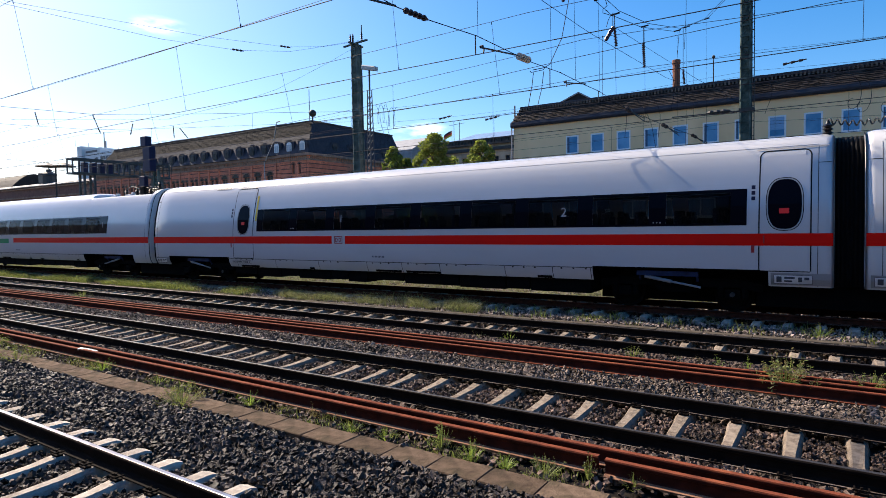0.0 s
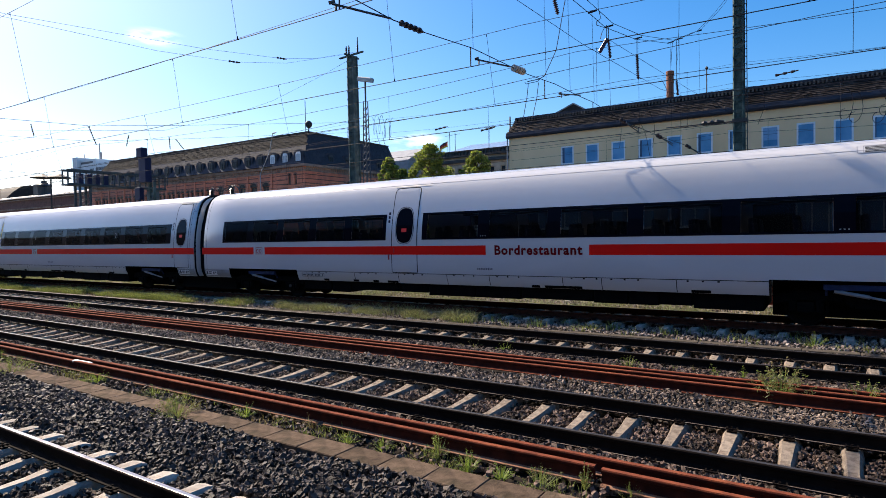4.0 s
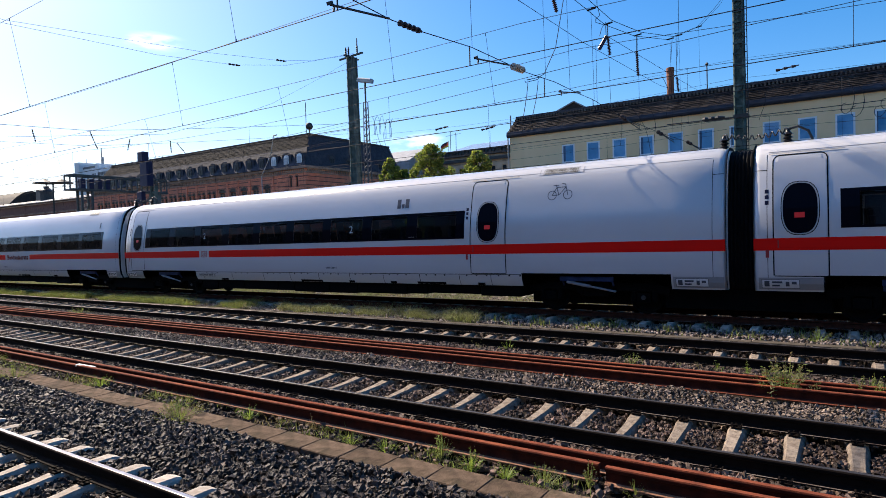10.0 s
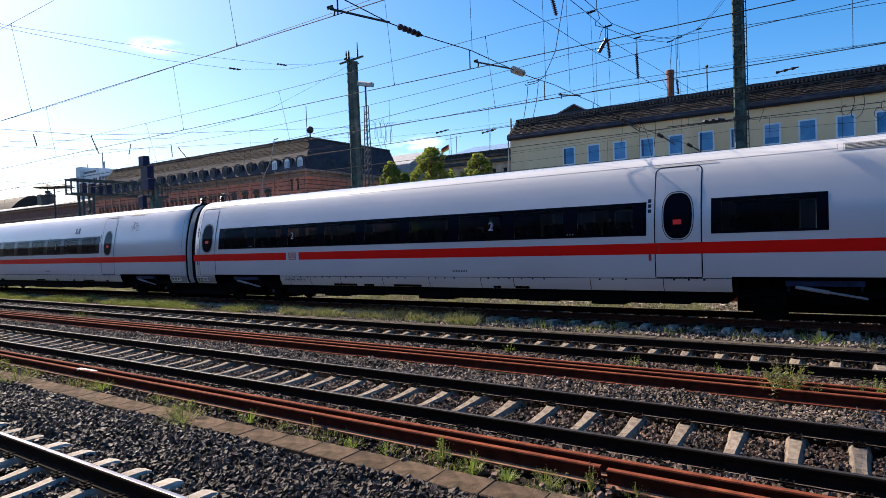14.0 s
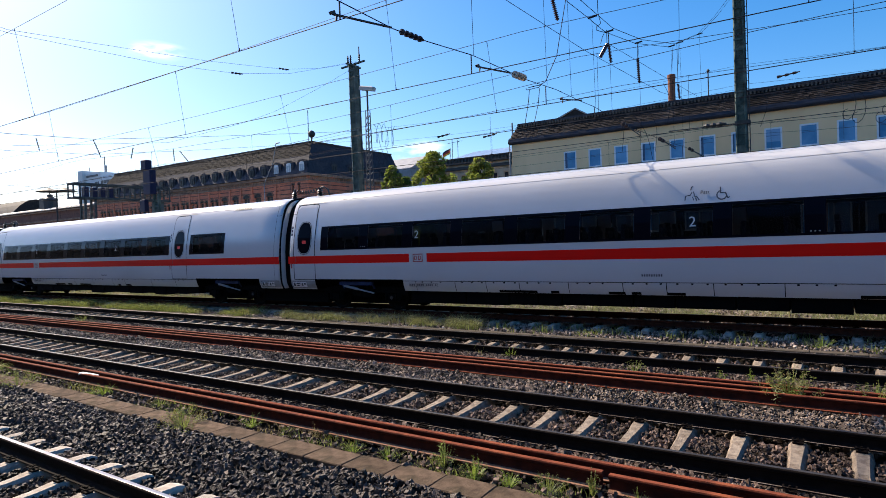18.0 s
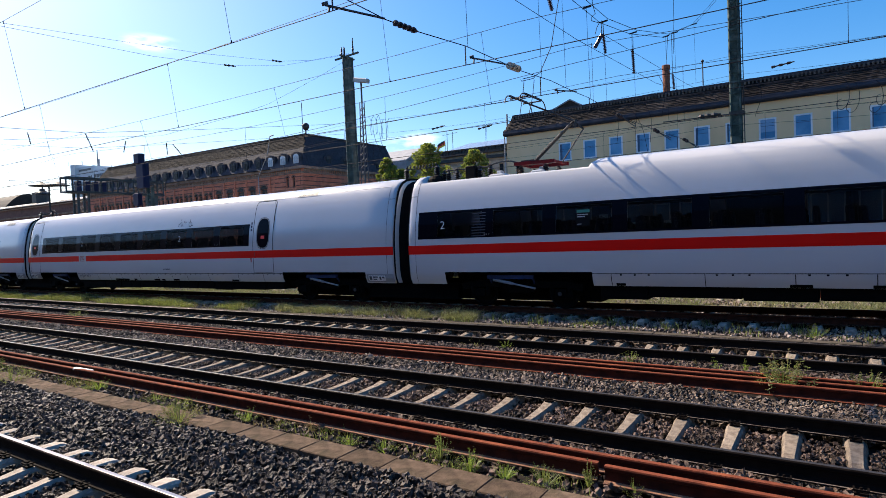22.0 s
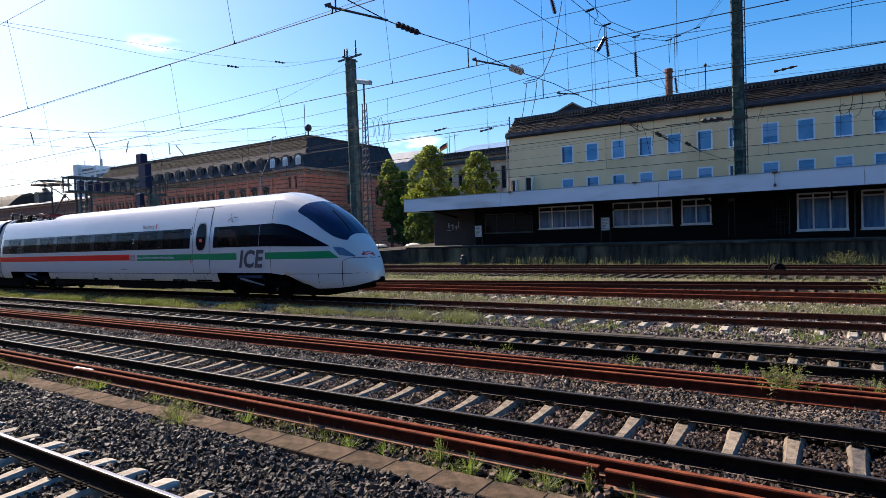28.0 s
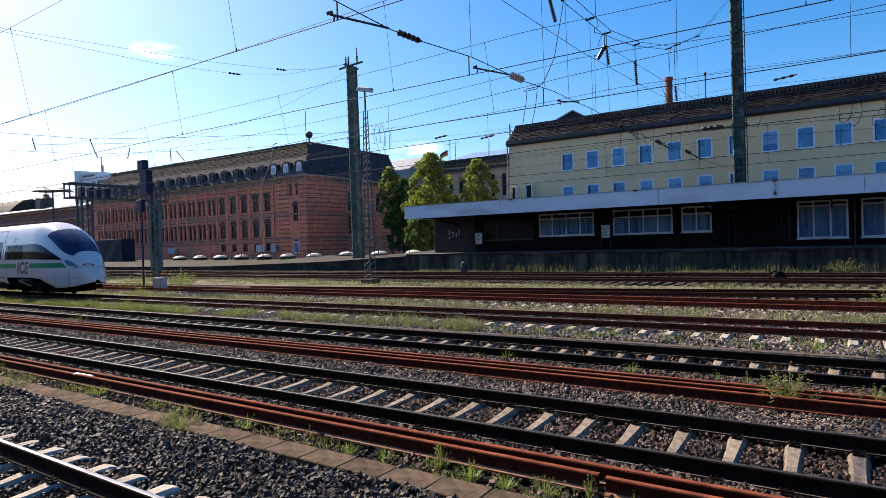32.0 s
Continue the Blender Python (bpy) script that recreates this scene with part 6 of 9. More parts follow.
def window(house, place, a0, a1, z0, z1, posts=(0.5,), bars=(), fw=0.07, recess=0.12, frame_mat=None, pane_mat=None, sill=True, behind=None, label=""):
    """A window in an opening: frame, each pane, sill, and what hangs behind the glass."""
    bm = bmesh.new()
    As = [a0 + fw] + [a0 + (a1 - a0) * p for p in posts] + [a1 - fw]
    Zs = [z0 + fw] + [z0 + (z1 - z0) * b for b in bars] + [z1 - fw]
    hb = fw * 0.45
    us = [a0, a0 + fw] + [e for a in As[1:-1] for e in (a - hb, a + hb)] + [a1 - fw, a1]
    vs = [z0, z0 + fw] + [e for z in Zs[1:-1] for e in (z - hb, z + hb)] + [z1 - fw, z1]
    lattice(bm, place, us, vs, recess - 0.03, recess + 0.05)
    win = part("window", bm, frame_mat or white_frame, house, label)
    for p, q in zip(As, As[1:]):
        for r, s in zip(Zs, Zs[1:]):
            bm = bmesh.new()
            wbox(bm, place, p, q, recess + 0.005, recess + 0.02, r, s)
            # lights above the lowest row take the pane colour with shade in it
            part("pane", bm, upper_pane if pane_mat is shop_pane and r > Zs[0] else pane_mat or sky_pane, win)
    if sill:
        bm = bmesh.new()
        wbox(bm, place, a0 - 0.08, a1 + 0.08, -0.08, recess - 0.032, z0 - 0.07, z0)
        part("sill", bm, frame_mat or white_frame, win)
    return win


def front(y):
    return lambda a, d, z: (a, y + d, z)


def flank(x):
    return lambda a, d, z: (x - d, a, z)


# the sky's reflection is painted into these panes as two blues
sky_pane = surf("sky_painted_pane", (0.03, 0.19, 0.38), (0.16, 0.38, 0.62), 0.45, 0.06, spec=0.25)
# blue reflections and curtain folds are both put into this pane colour
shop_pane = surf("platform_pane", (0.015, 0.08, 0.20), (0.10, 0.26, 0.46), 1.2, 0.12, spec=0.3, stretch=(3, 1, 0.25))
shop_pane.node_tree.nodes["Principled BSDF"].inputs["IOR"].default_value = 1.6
lilac_frame = surf("window_frame_paint", (0.80, 0.80, 0.84), (0.72, 0.72, 0.77), 3.0, 0.5)
pane_blind = surf("blind_behind_glass", (0.16, 0.34, 0.56), (0.22, 0.40, 0.62), 2.0, 0.3, stretch=(1, 1, 6))
pane_shade = surf("curtain_behind_glass", (0.008, 0.04, 0.10), (0.02, 0.09, 0.20), 4.0, 0.3, stretch=(6, 1, 1))
eave_blue = surf("eaves_paint", (0.030, 0.034, 0.052), (0.020, 0.022, 0.034), 1.5, 0.6, spec=0.3)
slate_rows = surf("brown_slates", (0.044, 0.035, 0.033), (0.016, 0.0135, 0.0145), 2.2, 0.8, bump=0.5, bscale=20, stain=(0.060, 0.049, 0.043), sscale=0.9, island=0.55, spec=0.2)
tooth_brown = surf("ridge_tile_brown", (0.12, 0.095, 0.08), (0.07, 0.056, 0.05), 2.0, 0.85, island=0.4)
# near-black copy of the platform pane, with the canopy's shade in its colour
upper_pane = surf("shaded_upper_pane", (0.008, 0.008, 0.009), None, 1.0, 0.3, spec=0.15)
ramp_top = surf("ramp_asphalt", (0.085, 0.078, 0.068), (0.05, 0.047, 0.042), 0.35, 0.95, bump=0.3, bscale=12, stain=(0.055, 0.058, 0.035), sscale=0.25, spec=0.1)
PLAT_Z = 1.20
coping_mat = surf("dark_coping", (0.055, 0.046, 0.036), (0.028, 0.024, 0.020), 0.9, 0.9, bump=0.3, bscale=12, vary=0.35, stain=(0.13, 0.11, 0.08), sscale=0.4, spec=0.1)

platform = thing("platform", "old raised concrete platform with stained edge wall", "platform", kind="structure")
bm = bmesh.new()
box(bm, -35, 90, 47.0, 59.0, -0.6, PLAT_Z - 0.16)
part("edge_wall", bm, plat_mat, platform, "stained grey concrete edge wall")
bm = bmesh.new()
box(bm, -35, 90, 47.25, 59.0, PLAT_Z - 0.155, PLAT_Z - 0.01)
part("paving", bm, plat_top, platform, "pale worn paving")
for k in range(62):
    x = -35 + 2.0 * k
    bm = bmesh.new()
    box(bm, x + 0.01, x + 1.99, 46.9, 47.24, PLAT_Z - 0.155, PLAT_Z + random.uniform(-0.006, 0.006))
    part("coping_stone", bm, coping_mat, platform, "dark weathered coping stone")
# ramped far end
bm = bmesh.new()
ramp_pts = [(-35, 1.02), (-46, 0.55), (-66, 0.10), (-150, 0.06)]
for (xa, za), (xb, zb) in zip(ramp_pts, ramp_pts[1:]):
    vs = [bm.verts.new(p) for p in ((xa, 47, -0.7), (xb, 47, -0.7), (xb, 69, -0.7), (xa, 69, -0.7), (xa, 47, za), (xb, 47, zb), (xb, 69, zb + 0.7), (xa, 69, za + 0.2))]
    for f in ((4, 5, 6, 7), (0, 4, 5, 1), (0, 3, 7, 4), (1, 5, 6, 2)):
        bm.faces.new([vs[i] for i in f])
part("platform_ramp", bm, coping_mat, platform, "platform end sloping down, grey paving")
bm = bmesh.new()
for (xa, za), (xb, zb) in zip(ramp_pts, ramp_pts[1:]):
    vs = [bm.verts.new(p) for p in ((xa, 46.95, za + 0.006), (xb, 46.95, zb + 0.006), (xb, 69, zb + 0.706), (xa, 69, za + 0.206))]
    bm.faces.new(vs)
part("ramp_paving", bm, ramp_top, platform, "grey paving of the sloping end")

canopy = thing("platform_canopy", "long flat platform canopy with pale fascia and dark underside", "canopy")
joints = [-35.1, -24.5, -11.0, 1.8, 14.0, 27, 40, 60, 90]
for a, b in zip(joints, joints[1:]):
    bm = bmesh.new()
    rbox(bm, a + 0.012, b - 0.012, 47.0, 47.16, 4.65, 5.84, 0.01)
    part("fascia_board", bm, fascia_mat, canopy, "pale weathered fascia board")
bm = bmesh.new()
box(bm, -35.1, -34.95, 47.17, 56.2, 4.65, 5.84)
part("fascia_board", bm, fascia_mat, canopy)
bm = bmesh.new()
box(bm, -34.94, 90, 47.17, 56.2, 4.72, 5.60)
part("roof_deck", bm, dark_wall, canopy, "soffit and roof deck with shade in the colour")
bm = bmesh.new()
box(bm, -35.13, 90, 46.97, 47.20, 5.84, 5.90)
part("roof_edge", bm, grey_tile, canopy, "thin metal roof edge")
for k in range(14):
    bm = bmesh.new()
    x = -32 + 8.0 * k
    bar(bm, (x, 51.9, 4.0), (x, 47.3, 4.68), 0.12, 0.14)
    part("bracket", bm, dark_wall, canopy, "dark canopy bracket")

kiosk_open = [(-23.1, -17.8, 2.55, 4.62), (-16.1, -11.1, 2.50, 4.62), (-10.4, -8.1, 2.5, 4.60), (-2.2, 1.0, 1.75, 4.55), (1.75, 6.0, 1.75, 4.55), (8, 12, 1.75, 4.55), (-3.9, -2.65, 1.5, 4.4), (-28.9, -23.75, 2.33, 4.2), (-6.9, -6.4, 1.45, 4.5)]
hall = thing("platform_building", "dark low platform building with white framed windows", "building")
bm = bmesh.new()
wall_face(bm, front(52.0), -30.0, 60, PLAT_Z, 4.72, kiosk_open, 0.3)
part("wall", bm, dark_wall, hall, "brown cladding, blackened for the canopy shade")
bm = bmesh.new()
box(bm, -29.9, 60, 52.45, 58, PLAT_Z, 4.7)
part("inner_core", bm, dark_wall, hall, "interior wall painted near-black as unlit depth")
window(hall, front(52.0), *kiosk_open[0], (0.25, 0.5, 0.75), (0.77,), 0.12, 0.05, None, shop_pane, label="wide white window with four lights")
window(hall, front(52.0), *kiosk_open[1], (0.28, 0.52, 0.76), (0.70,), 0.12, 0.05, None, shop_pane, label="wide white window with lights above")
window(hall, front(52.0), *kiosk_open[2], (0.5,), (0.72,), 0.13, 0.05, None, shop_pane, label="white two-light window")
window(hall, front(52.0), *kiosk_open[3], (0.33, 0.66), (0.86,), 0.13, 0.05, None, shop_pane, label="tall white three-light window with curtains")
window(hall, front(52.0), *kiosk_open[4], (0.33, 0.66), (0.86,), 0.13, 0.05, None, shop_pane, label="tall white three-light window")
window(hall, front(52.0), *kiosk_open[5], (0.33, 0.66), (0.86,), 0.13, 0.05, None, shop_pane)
window(hall, front(52.0), *kiosk_open[7], (0.26, 0.62), (), 0.06, 0.05, mast_rust, upper_pane, label="wide unlit window with thin grey frame")
bm = bmesh.new()
wbox(bm, front(52.0), -3.9, -2.65, 0.10, 0.16, 1.5, 4.4)
leaf = part("barred_door", bm, dark_wall, hall, "dark barred double door")
bm = bmesh.new()
for k in range(5):
    wbox(bm, front(52.0), -3.85, -2.72, 0.075, 0.095, 1.9 + 0.5 * k, 1.925 + 0.5 * k)
    wbox(bm, front(52.0), -3.80 + 0.25 * k, -3.78 + 0.25 * k, 0.05, 0.07, 1.55, 4.35)
part("door_grille", bm, iron, leaf, "thin iron grille")
bm = bmesh.new()
wbox(bm, front(52.0), -2.70, -2.652, -0.03, 0.09, 1.5, 4.4)
part("door_post", bm, mast_rust, leaf, "grey door post")
bm = bmesh.new()
wbox(bm, front(52.0), -6.9, -6.4, 0.12, 0.17, 1.45, 4.5)
leaf = part("narrow_door", bm, dark_wall, hall, "dark narrow service door")
bm = bmesh.new()
for a in (-6.9, -6.44):
    wbox(bm, front(52.0), a + 0.002, a + 0.038, 0.02, 0.115, 1.45, 4.5)
wbox(bm, front(52.0), -6.86, -6.45, 0.02, 0.115, 4.2, 4.45)
part("door_frame", bm, mast_rust, leaf, "grey door frame")
bm = bmesh.new()
tube(bm, (1.38, 51.90, 1.22), (1.38, 51.90, 4.45), 0.05, seg=10)
tube(bm, (1.38, 51.90, 4.45), (1.75, 51.6, 4.66), 0.05, seg=10)
for z in (1.9, 3.2, 4.3):
    box(bm, 1.31, 1.45, 51.86, 51.998, z, z + 0.04)
part("downpipe", bm, mast_rust, hall, "grey downpipe with clamps")
# small fittings along the canopy edge
for x, drop in ((-3.25, 0.95), (-12.73, 0.18), (-23.51, 0.18)):
    bm = bmesh.new()
    rbox(bm, x - 0.16, x + 0.16, 46.80, 46.965, 5.80, 5.93, 0.02)
    tube(bm, (x, 46.93, 5.80), (x, 46.93, 5.80 - drop), 0.018, seg=6)
    if drop > 0.5:
        lathe(bm, [(0.02, 5.12), (0.09, 5.05), (0.10, 4.95), (0.05, 4.87), (0.02, 4.86)], (x, 46.9, 0), "z", 10)
    part("edge_fitting", bm, iron, canopy, "small dark fitting on the canopy edge")
for x, zt in ((-29.2, 3.1), (-16.5, 3.35)):
    b = thing("notice_board", "white notice board on posts under the canopy", "notice board", "notice boards")
    bm = bmesh.new()
    for a in (-0.40, 0.40):
        bar(bm, (x + a, 51.2, PLAT_Z), (x + a, 51.2, zt + 0.1), 0.06)
    part("post", bm, iron, b)
    bm = bmesh.new()
    box(bm, x - 0.36, x + 0.36, 51.17, 51.23, zt - 1.1, zt)
    p = part("board", bm, white_plastic, b, "white board")
    bm = bmesh.new()
    for k in range(7):
        box(bm, x - 0.29, x + 0.26 - 0.1 * (k % 3), 51.160, 51.168, zt - 0.16 - 0.13 * k, zt - 0.12 - 0.13 * k)
    part("print_bars", bm, grey_paint, p, "grey bars of unreadable print")
kiosk = thing("kiosk", "plain dark brown block at the end of the canopy", "kiosk")
bm = bmesh.new()
rbox(bm, -35.0, -30.05, 52.0, 56.0, 1.0, 4.71, 0.03)
part("body", bm, surf("brown_panel", (0.022, 0.018, 0.018), (0.014, 0.012, 0.012), 0.8, 0.8, bump=0.2, bscale=8), kiosk)
for a, z, w, hh in ((-33.2, 3.0, 0.12, 0.5), (-32.95, 3.2, 0.4, 0.08), (-32.7, 2.8, 0.1, 0.6), (-32.45, 3.0, 0.35, 0.1), (-32.3, 2.75, 0.1, 0.5), (-33.4, 2.7, 0.5, 0.07), (-32.0, 3.0, 0.1, 0.6)):
    bm = bmesh.new()
    box(bm, a, a + w, 51.985, 51.999, z, z + hh)
    part("scribble_bar", bm, grey_tile, kiosk, "pale sprayed scribble bar")

# yellow building
yellow = thing("yellow_building", "long yellow rendered building with dark slate mansard roof", "building")
ups = [(-23.10 + 2.5915 * k, -21.77 + 2.5915 * k) for k in range(14)]
opens = [(a, b, 9.14, 10.98) for a, b in ups] + [(a, b, 5.75, 7.66) for a, b in ups]
casements = [(-27.2, -26.3, 6.68, 8.1), (-28.9, -28.15, 6.6, 7.95)]
EAVE, TOP = 12.42, 14.28
bm = bmesh.new()
wall_face(bm, front(58.0), -29.0, 60, 0.5, EAVE, opens + casements, 0.25)
wall_face(bm, lambda a, d, z: (-29.0 + d, a, z), 58.0, 72.0, 0.5, EAVE, [], 0.25)
part("wall", bm, yellow_wall, yellow, "ochre yellow render")
rg = random.Random(5)
for o in opens:
    w = window(yellow, front(58.0), *o, (), (), 0.13, 0.02, lilac_frame, sky_pane, label="white framed window with the sky's reflection painted blue")
    # a roller blind or a net curtain shows behind some panes
    kind, drop = rg.random(), rg.uniform(0.25, 0.7)
    if kind < 0.45:
        bm = bmesh.new()
        wbox(bm, front(58.0), o[0] + 0.1, o[1] - 0.1, 0.018, 0.0245, o[3] - 0.1 - drop * (o[3] - o[2] - 0.2), o[3] - 0.1)
        part("blind", bm, pane_blind, w, "half-lowered pale blind")
    elif kind < 0.7:
        bm = bmesh.new()
        wbox(bm, front(58.0), o[0] + 0.1, o[0] + 0.1 + rg.uniform(0.12, 0.3), 0.018, 0.0245, o[2] + 0.1, o[3] - 0.1)
        part("curtain", bm, pane_shade, w, "dark curtain drawn aside")
    bm = bmesh.new()
    wbox(bm, front(58.0), o[0] + 0.1, o[1] - 0.1, 0.008, 0.0245, o[2] + 0.62 * (o[3] - o[2]), o[2] + 0.62 * (o[3] - o[2]) + 0.035)
    part("glazing_bar", bm, pane_shade, w)
for a0, a1, z0, z1 in casements:
    w = window(yellow, front(58.0), a0, a1, z0, z1, (), (), 0.06, 0.12, lilac_frame, dark_glass, sill=False, label="small window with an open casement")
    bm = bmesh.new()
    wbox(bm, front(58.0), a1 + 0.02, a1 + 0.09, -0.55, -0.02, z0, z1)
    part("casement", bm, lilac_frame, w, "white casement standing open")
bm = bmesh.new()
extrude_profile(bm, [(57.62, EAVE + 0.02), (57.58, EAVE + 0.16), (57.66, EAVE + 0.52), (58.1, EAVE + 0.52), (58.2, EAVE - 0.06), (57.75, EAVE - 0.06)], -29.2, 60)
part("gutter", bm, eave_blue, yellow, "dark blue-grey eaves board and gutter")
bm = bmesh.new()
rf = [(57.72, EAVE + 0.45), (58.28, TOP), (72.0, TOP + 0.05), (72, EAVE), (58.1, EAVE)]
fr, bk = ([bm.verts.new((x + (0.75 if z > 13.5 and x < 0 else 0), y, z)) for y, z in rf] for x in (-29.1, 60))
for k in range(5):
    bm.faces.new((fr[k], fr[(k + 1) % 5], bk[(k + 1) % 5], bk[k]))
bm.faces.new(fr[::-1])
bm.faces.new(bk)
part("roof", bm, slate, yellow, "dark mansard roof")
for k in range(9):
    # courses of single slates with uneven edges
    t0, t1 = k / 9, (k + 1.25) / 9
    ya, za, yb, zb = 57.72 + 0.56 * t0, EAVE + 0.45 + 1.41 * t0, 57.72 + 0.56 * t1, EAVE + 0.45 + 1.41 * t1
    x, vs, fs = -29.1 + 0.75 * t0 + (0.17 if k % 2 else 0), [], []
    while x < 30:
        d, e = rg.uniform(0.0, 0.03), rg.uniform(-0.03, 0.03)
        i = len(vs)
        vs += [(x, ya - 0.075 - d, za + e), (x + 0.33, ya - 0.075 - d, za + e), (x + 0.33, yb - 0.02, zb), (x, yb - 0.02, zb), (x, ya, za + e), (x + 0.33, ya, za + e)]
        fs += [(i, i + 1, i + 2, i + 3), (i, i + 4, i + 5, i + 1)]
        x += 0.35
    ob = new("slate_course", sheet("slate_course", vs, fs, slate_rows))
    ob.parent = yellow
    tagged(ob, "course of brownish slates", kind="stuff")
bm = bmesh.new()
box(bm, -28.3, 60, 58.12, 58.6, TOP + 0.02, TOP + 0.26)
part("roof_coping", bm, eave_blue, yellow, "thin dark coping along the roof edge")
for k in range(2):
    bm = bmesh.new()
    for i in range(148):
        x = -28.2 + 0.3 * (2 * i + k)
        if x < 32:
            box(bm, x, x + 0.15, 58.06, 58.12, TOP - 0.20, TOP + 0.10)
    tagged(part("ridge_tooth", bm, tooth_brown, yellow, "row of pale brown teeth under the coping"), kind="stuff")
bm = bmesh.new()
tube(bm, (-29.15, 57.85, 0.6), (-29.15, 57.85, EAVE), 0.07)
part("downpipe", bm, grey_tile, yellow)
bm = bmesh.new()
tube(bm, (-28.95, 58.2, EAVE), (-28.95, 58.2, TOP + 0.5), 0.09)
part("vent_pipe", bm, grey_tile, yellow)
chim = thing("chimney", "slim orange brick chimney behind the roof", "chimney")
bm = bmesh.new()
lathe(bm, [(0.36, 13.5), (0.36, 17.2), (0.38, 17.25), (0.36, 18.0), (0.41, 18.05), (0.41, 18.4), (0.3, 18.45)], (-13.7, 64.0, 0), "z", 14)
part("shaft", bm, chimney_mat, chim)
gab = thing("roof_gable", "low dark roof gable behind the parapet", "roof")
bm = bmesh.new()
out = [(-28.2, 14.4), (-28.2, 16.85), (-26.0, 17.7), (-23.9, 16.4), (-23.9, 14.4)]
fr, bk = ([bm.verts.new((x, y, z)) for x, z in out] for y in (69.5, 74.0))
for k in range(5):
    bm.faces.new((fr[k], fr[(k + 1) % 5], bk[(k + 1) % 5], bk[k]))
bm.faces.new(fr)
part("gable_roof", bm, slate, gab)
for xa, za, xb, zb in ((-28.4, 16.8, -26.0, 17.75), (-26.0, 17.75, -23.7, 16.35)):
    bm = bmesh.new()
    bar(bm, (xa, 69.4, za), (xb, 69.4, zb), 0.16, 0.14)
    part("barge_board", bm, grey_tile, gab)

# red brick building
red = thing("red_brick_building", "long red brick station building with dark mansard roof", "building")
bays = [-81.8 - 3.07 * k for k in range(19)]
RW = []
for i, x in enumerate(bays):
    if i < 5:
        RW += [(x - 0.80, x + 0.80, 8.6, 11.0), (x - 0.78, x + 0.78, 4.1, 6.5), (x - 0.7, x + 0.7, 1.7, 3.0)]
    else:
        RW += [(x + d - 0.46, x + d + 0.46, za, zb) for d in (-0.68, 0.68) for za, zb in ((8.6, 11.0), (4.1, 6.5))]
corner = [(-75.77, -75.2, 10.9, 12.4), (-74.3, -73.75, 10.9, 12.4), (-75.1, -73.85, 6.6, 9.2), (-75.25, -73.95, 1.2, 3.7)]
bm = bmesh.new()
wall_face(bm, front(70.0), -141, -78.6, -0.4, 14.0, RW, 0.35)
wall_face(bm, front(69.6), -78.6, -71.95, -0.4, 14.0, corner, 0.35)
side_o = [(79.7, 81.1, 8.4, 11.2), (79.7, 81.1, 4.4, 6.9), (87.5, 88.7, 8.4, 11.2)]
wall_face(bm, flank(-71.95), 69.6, 95.0, -0.6, 14.0, side_o, 0.35)
wall_face(bm, lambda a, d, z: (-78.6, a, z), 69.6, 70.0, -0.4, 14.0, [], 0.05)
part("wall", bm, brick_red, red, "banded red brick wall")


brick_trim = surf("moulded_brick_trim", (0.25, 0.115, 0.08), (0.17, 0.08, 0.058), 1.0, 0.9, bump=0.2, bscale=18, stain=(0.30, 0.19, 0.13), sscale=0.8)


def arch_window(house, place, a0, a1, z0, z1, arch=True):
    """A tall window under a brick arch with a stone sill."""
    w = window(house, place, a0, a1, z0, z1, (0.5,), (0.66,), 0.07, 0.22, brick_trim, dark_glass)
    if arch:
        bm = bmesh.new()
        c, r = (a0 + a1) / 2, (a1 - a0) / 2
        rows = []
        for k in range(9):
            t = math.pi * k / 8
            rows.append([bm.verts.new(place(c + q * math.cos(t), d, z1 + q * math.sin(t) * 0.85)) for d, q in ((0.0, r), (-0.06, r), (-0.06, r + 0.24), (0.0, r + 0.24))])
        for p, q in zip(rows, rows[1:]):
            for k in range(3):
                bm.faces.new((p[k], p[k + 1], q[k + 1], q[k]))
        part("arch", bm, brick_trim, w)
        bm = bmesh.new()
        vs = [bm.verts.new(place(c + r * math.cos(math.pi * k / 10), -0.012, z1 + r * math.sin(math.pi * k / 10) * 0.85)) for k in range(11)]
        bm.faces.new(vs)
        part("fanlight", bm, dark_glass, w)


for o in RW:
    arch_window(red, front(70.0), *o, arch=o[2] > 3)
for o in corner[:3]:
    arch_window(red, front(69.6), *o)
window(red, front(69.6), *corner[3], (), (0.75,), 0.14, 0.10, white_frame, shop_pane, sill=False, label="pale blue glazed door")
for a0, a1 in ((-110.5, -108.2), (-84.2, -82.6), (-80.4, -79.2)):
    bm = bmesh.new()
    rbox(bm, a0, a1, 69.2, 69.84, 1.55, 2.75, 0.04)
    part("wall_box", bm, box_grey, red, "pale box on the wall")
for o in side_o:
    arch_window(red, flank(-71.95), *o)
for k in range(17):
    z = 1.6 + 0.72 * k
    bm = bmesh.new()
    if not any(r < z + 0.1 < s for r, s in ((4.2, 6.6), (8.7, 11.3), (1.7, 3.0))):
        box(bm, -141, -78.62, 69.965, 69.999, z, z + 0.14)
    box(bm, -78.58, -75.9, 69.565, 69.599, z, z + 0.14)
    box(bm, -73.6, -71.99, 69.565, 69.599, z, z + 0.14)
    for a, b in ((69.62, 79.5), (81.3, 87.3), (88.9, 95)):
        box(bm, -71.949, -71.915, a, b, z, z + 0.14)
    part("brick_band", bm, brick_band, red)
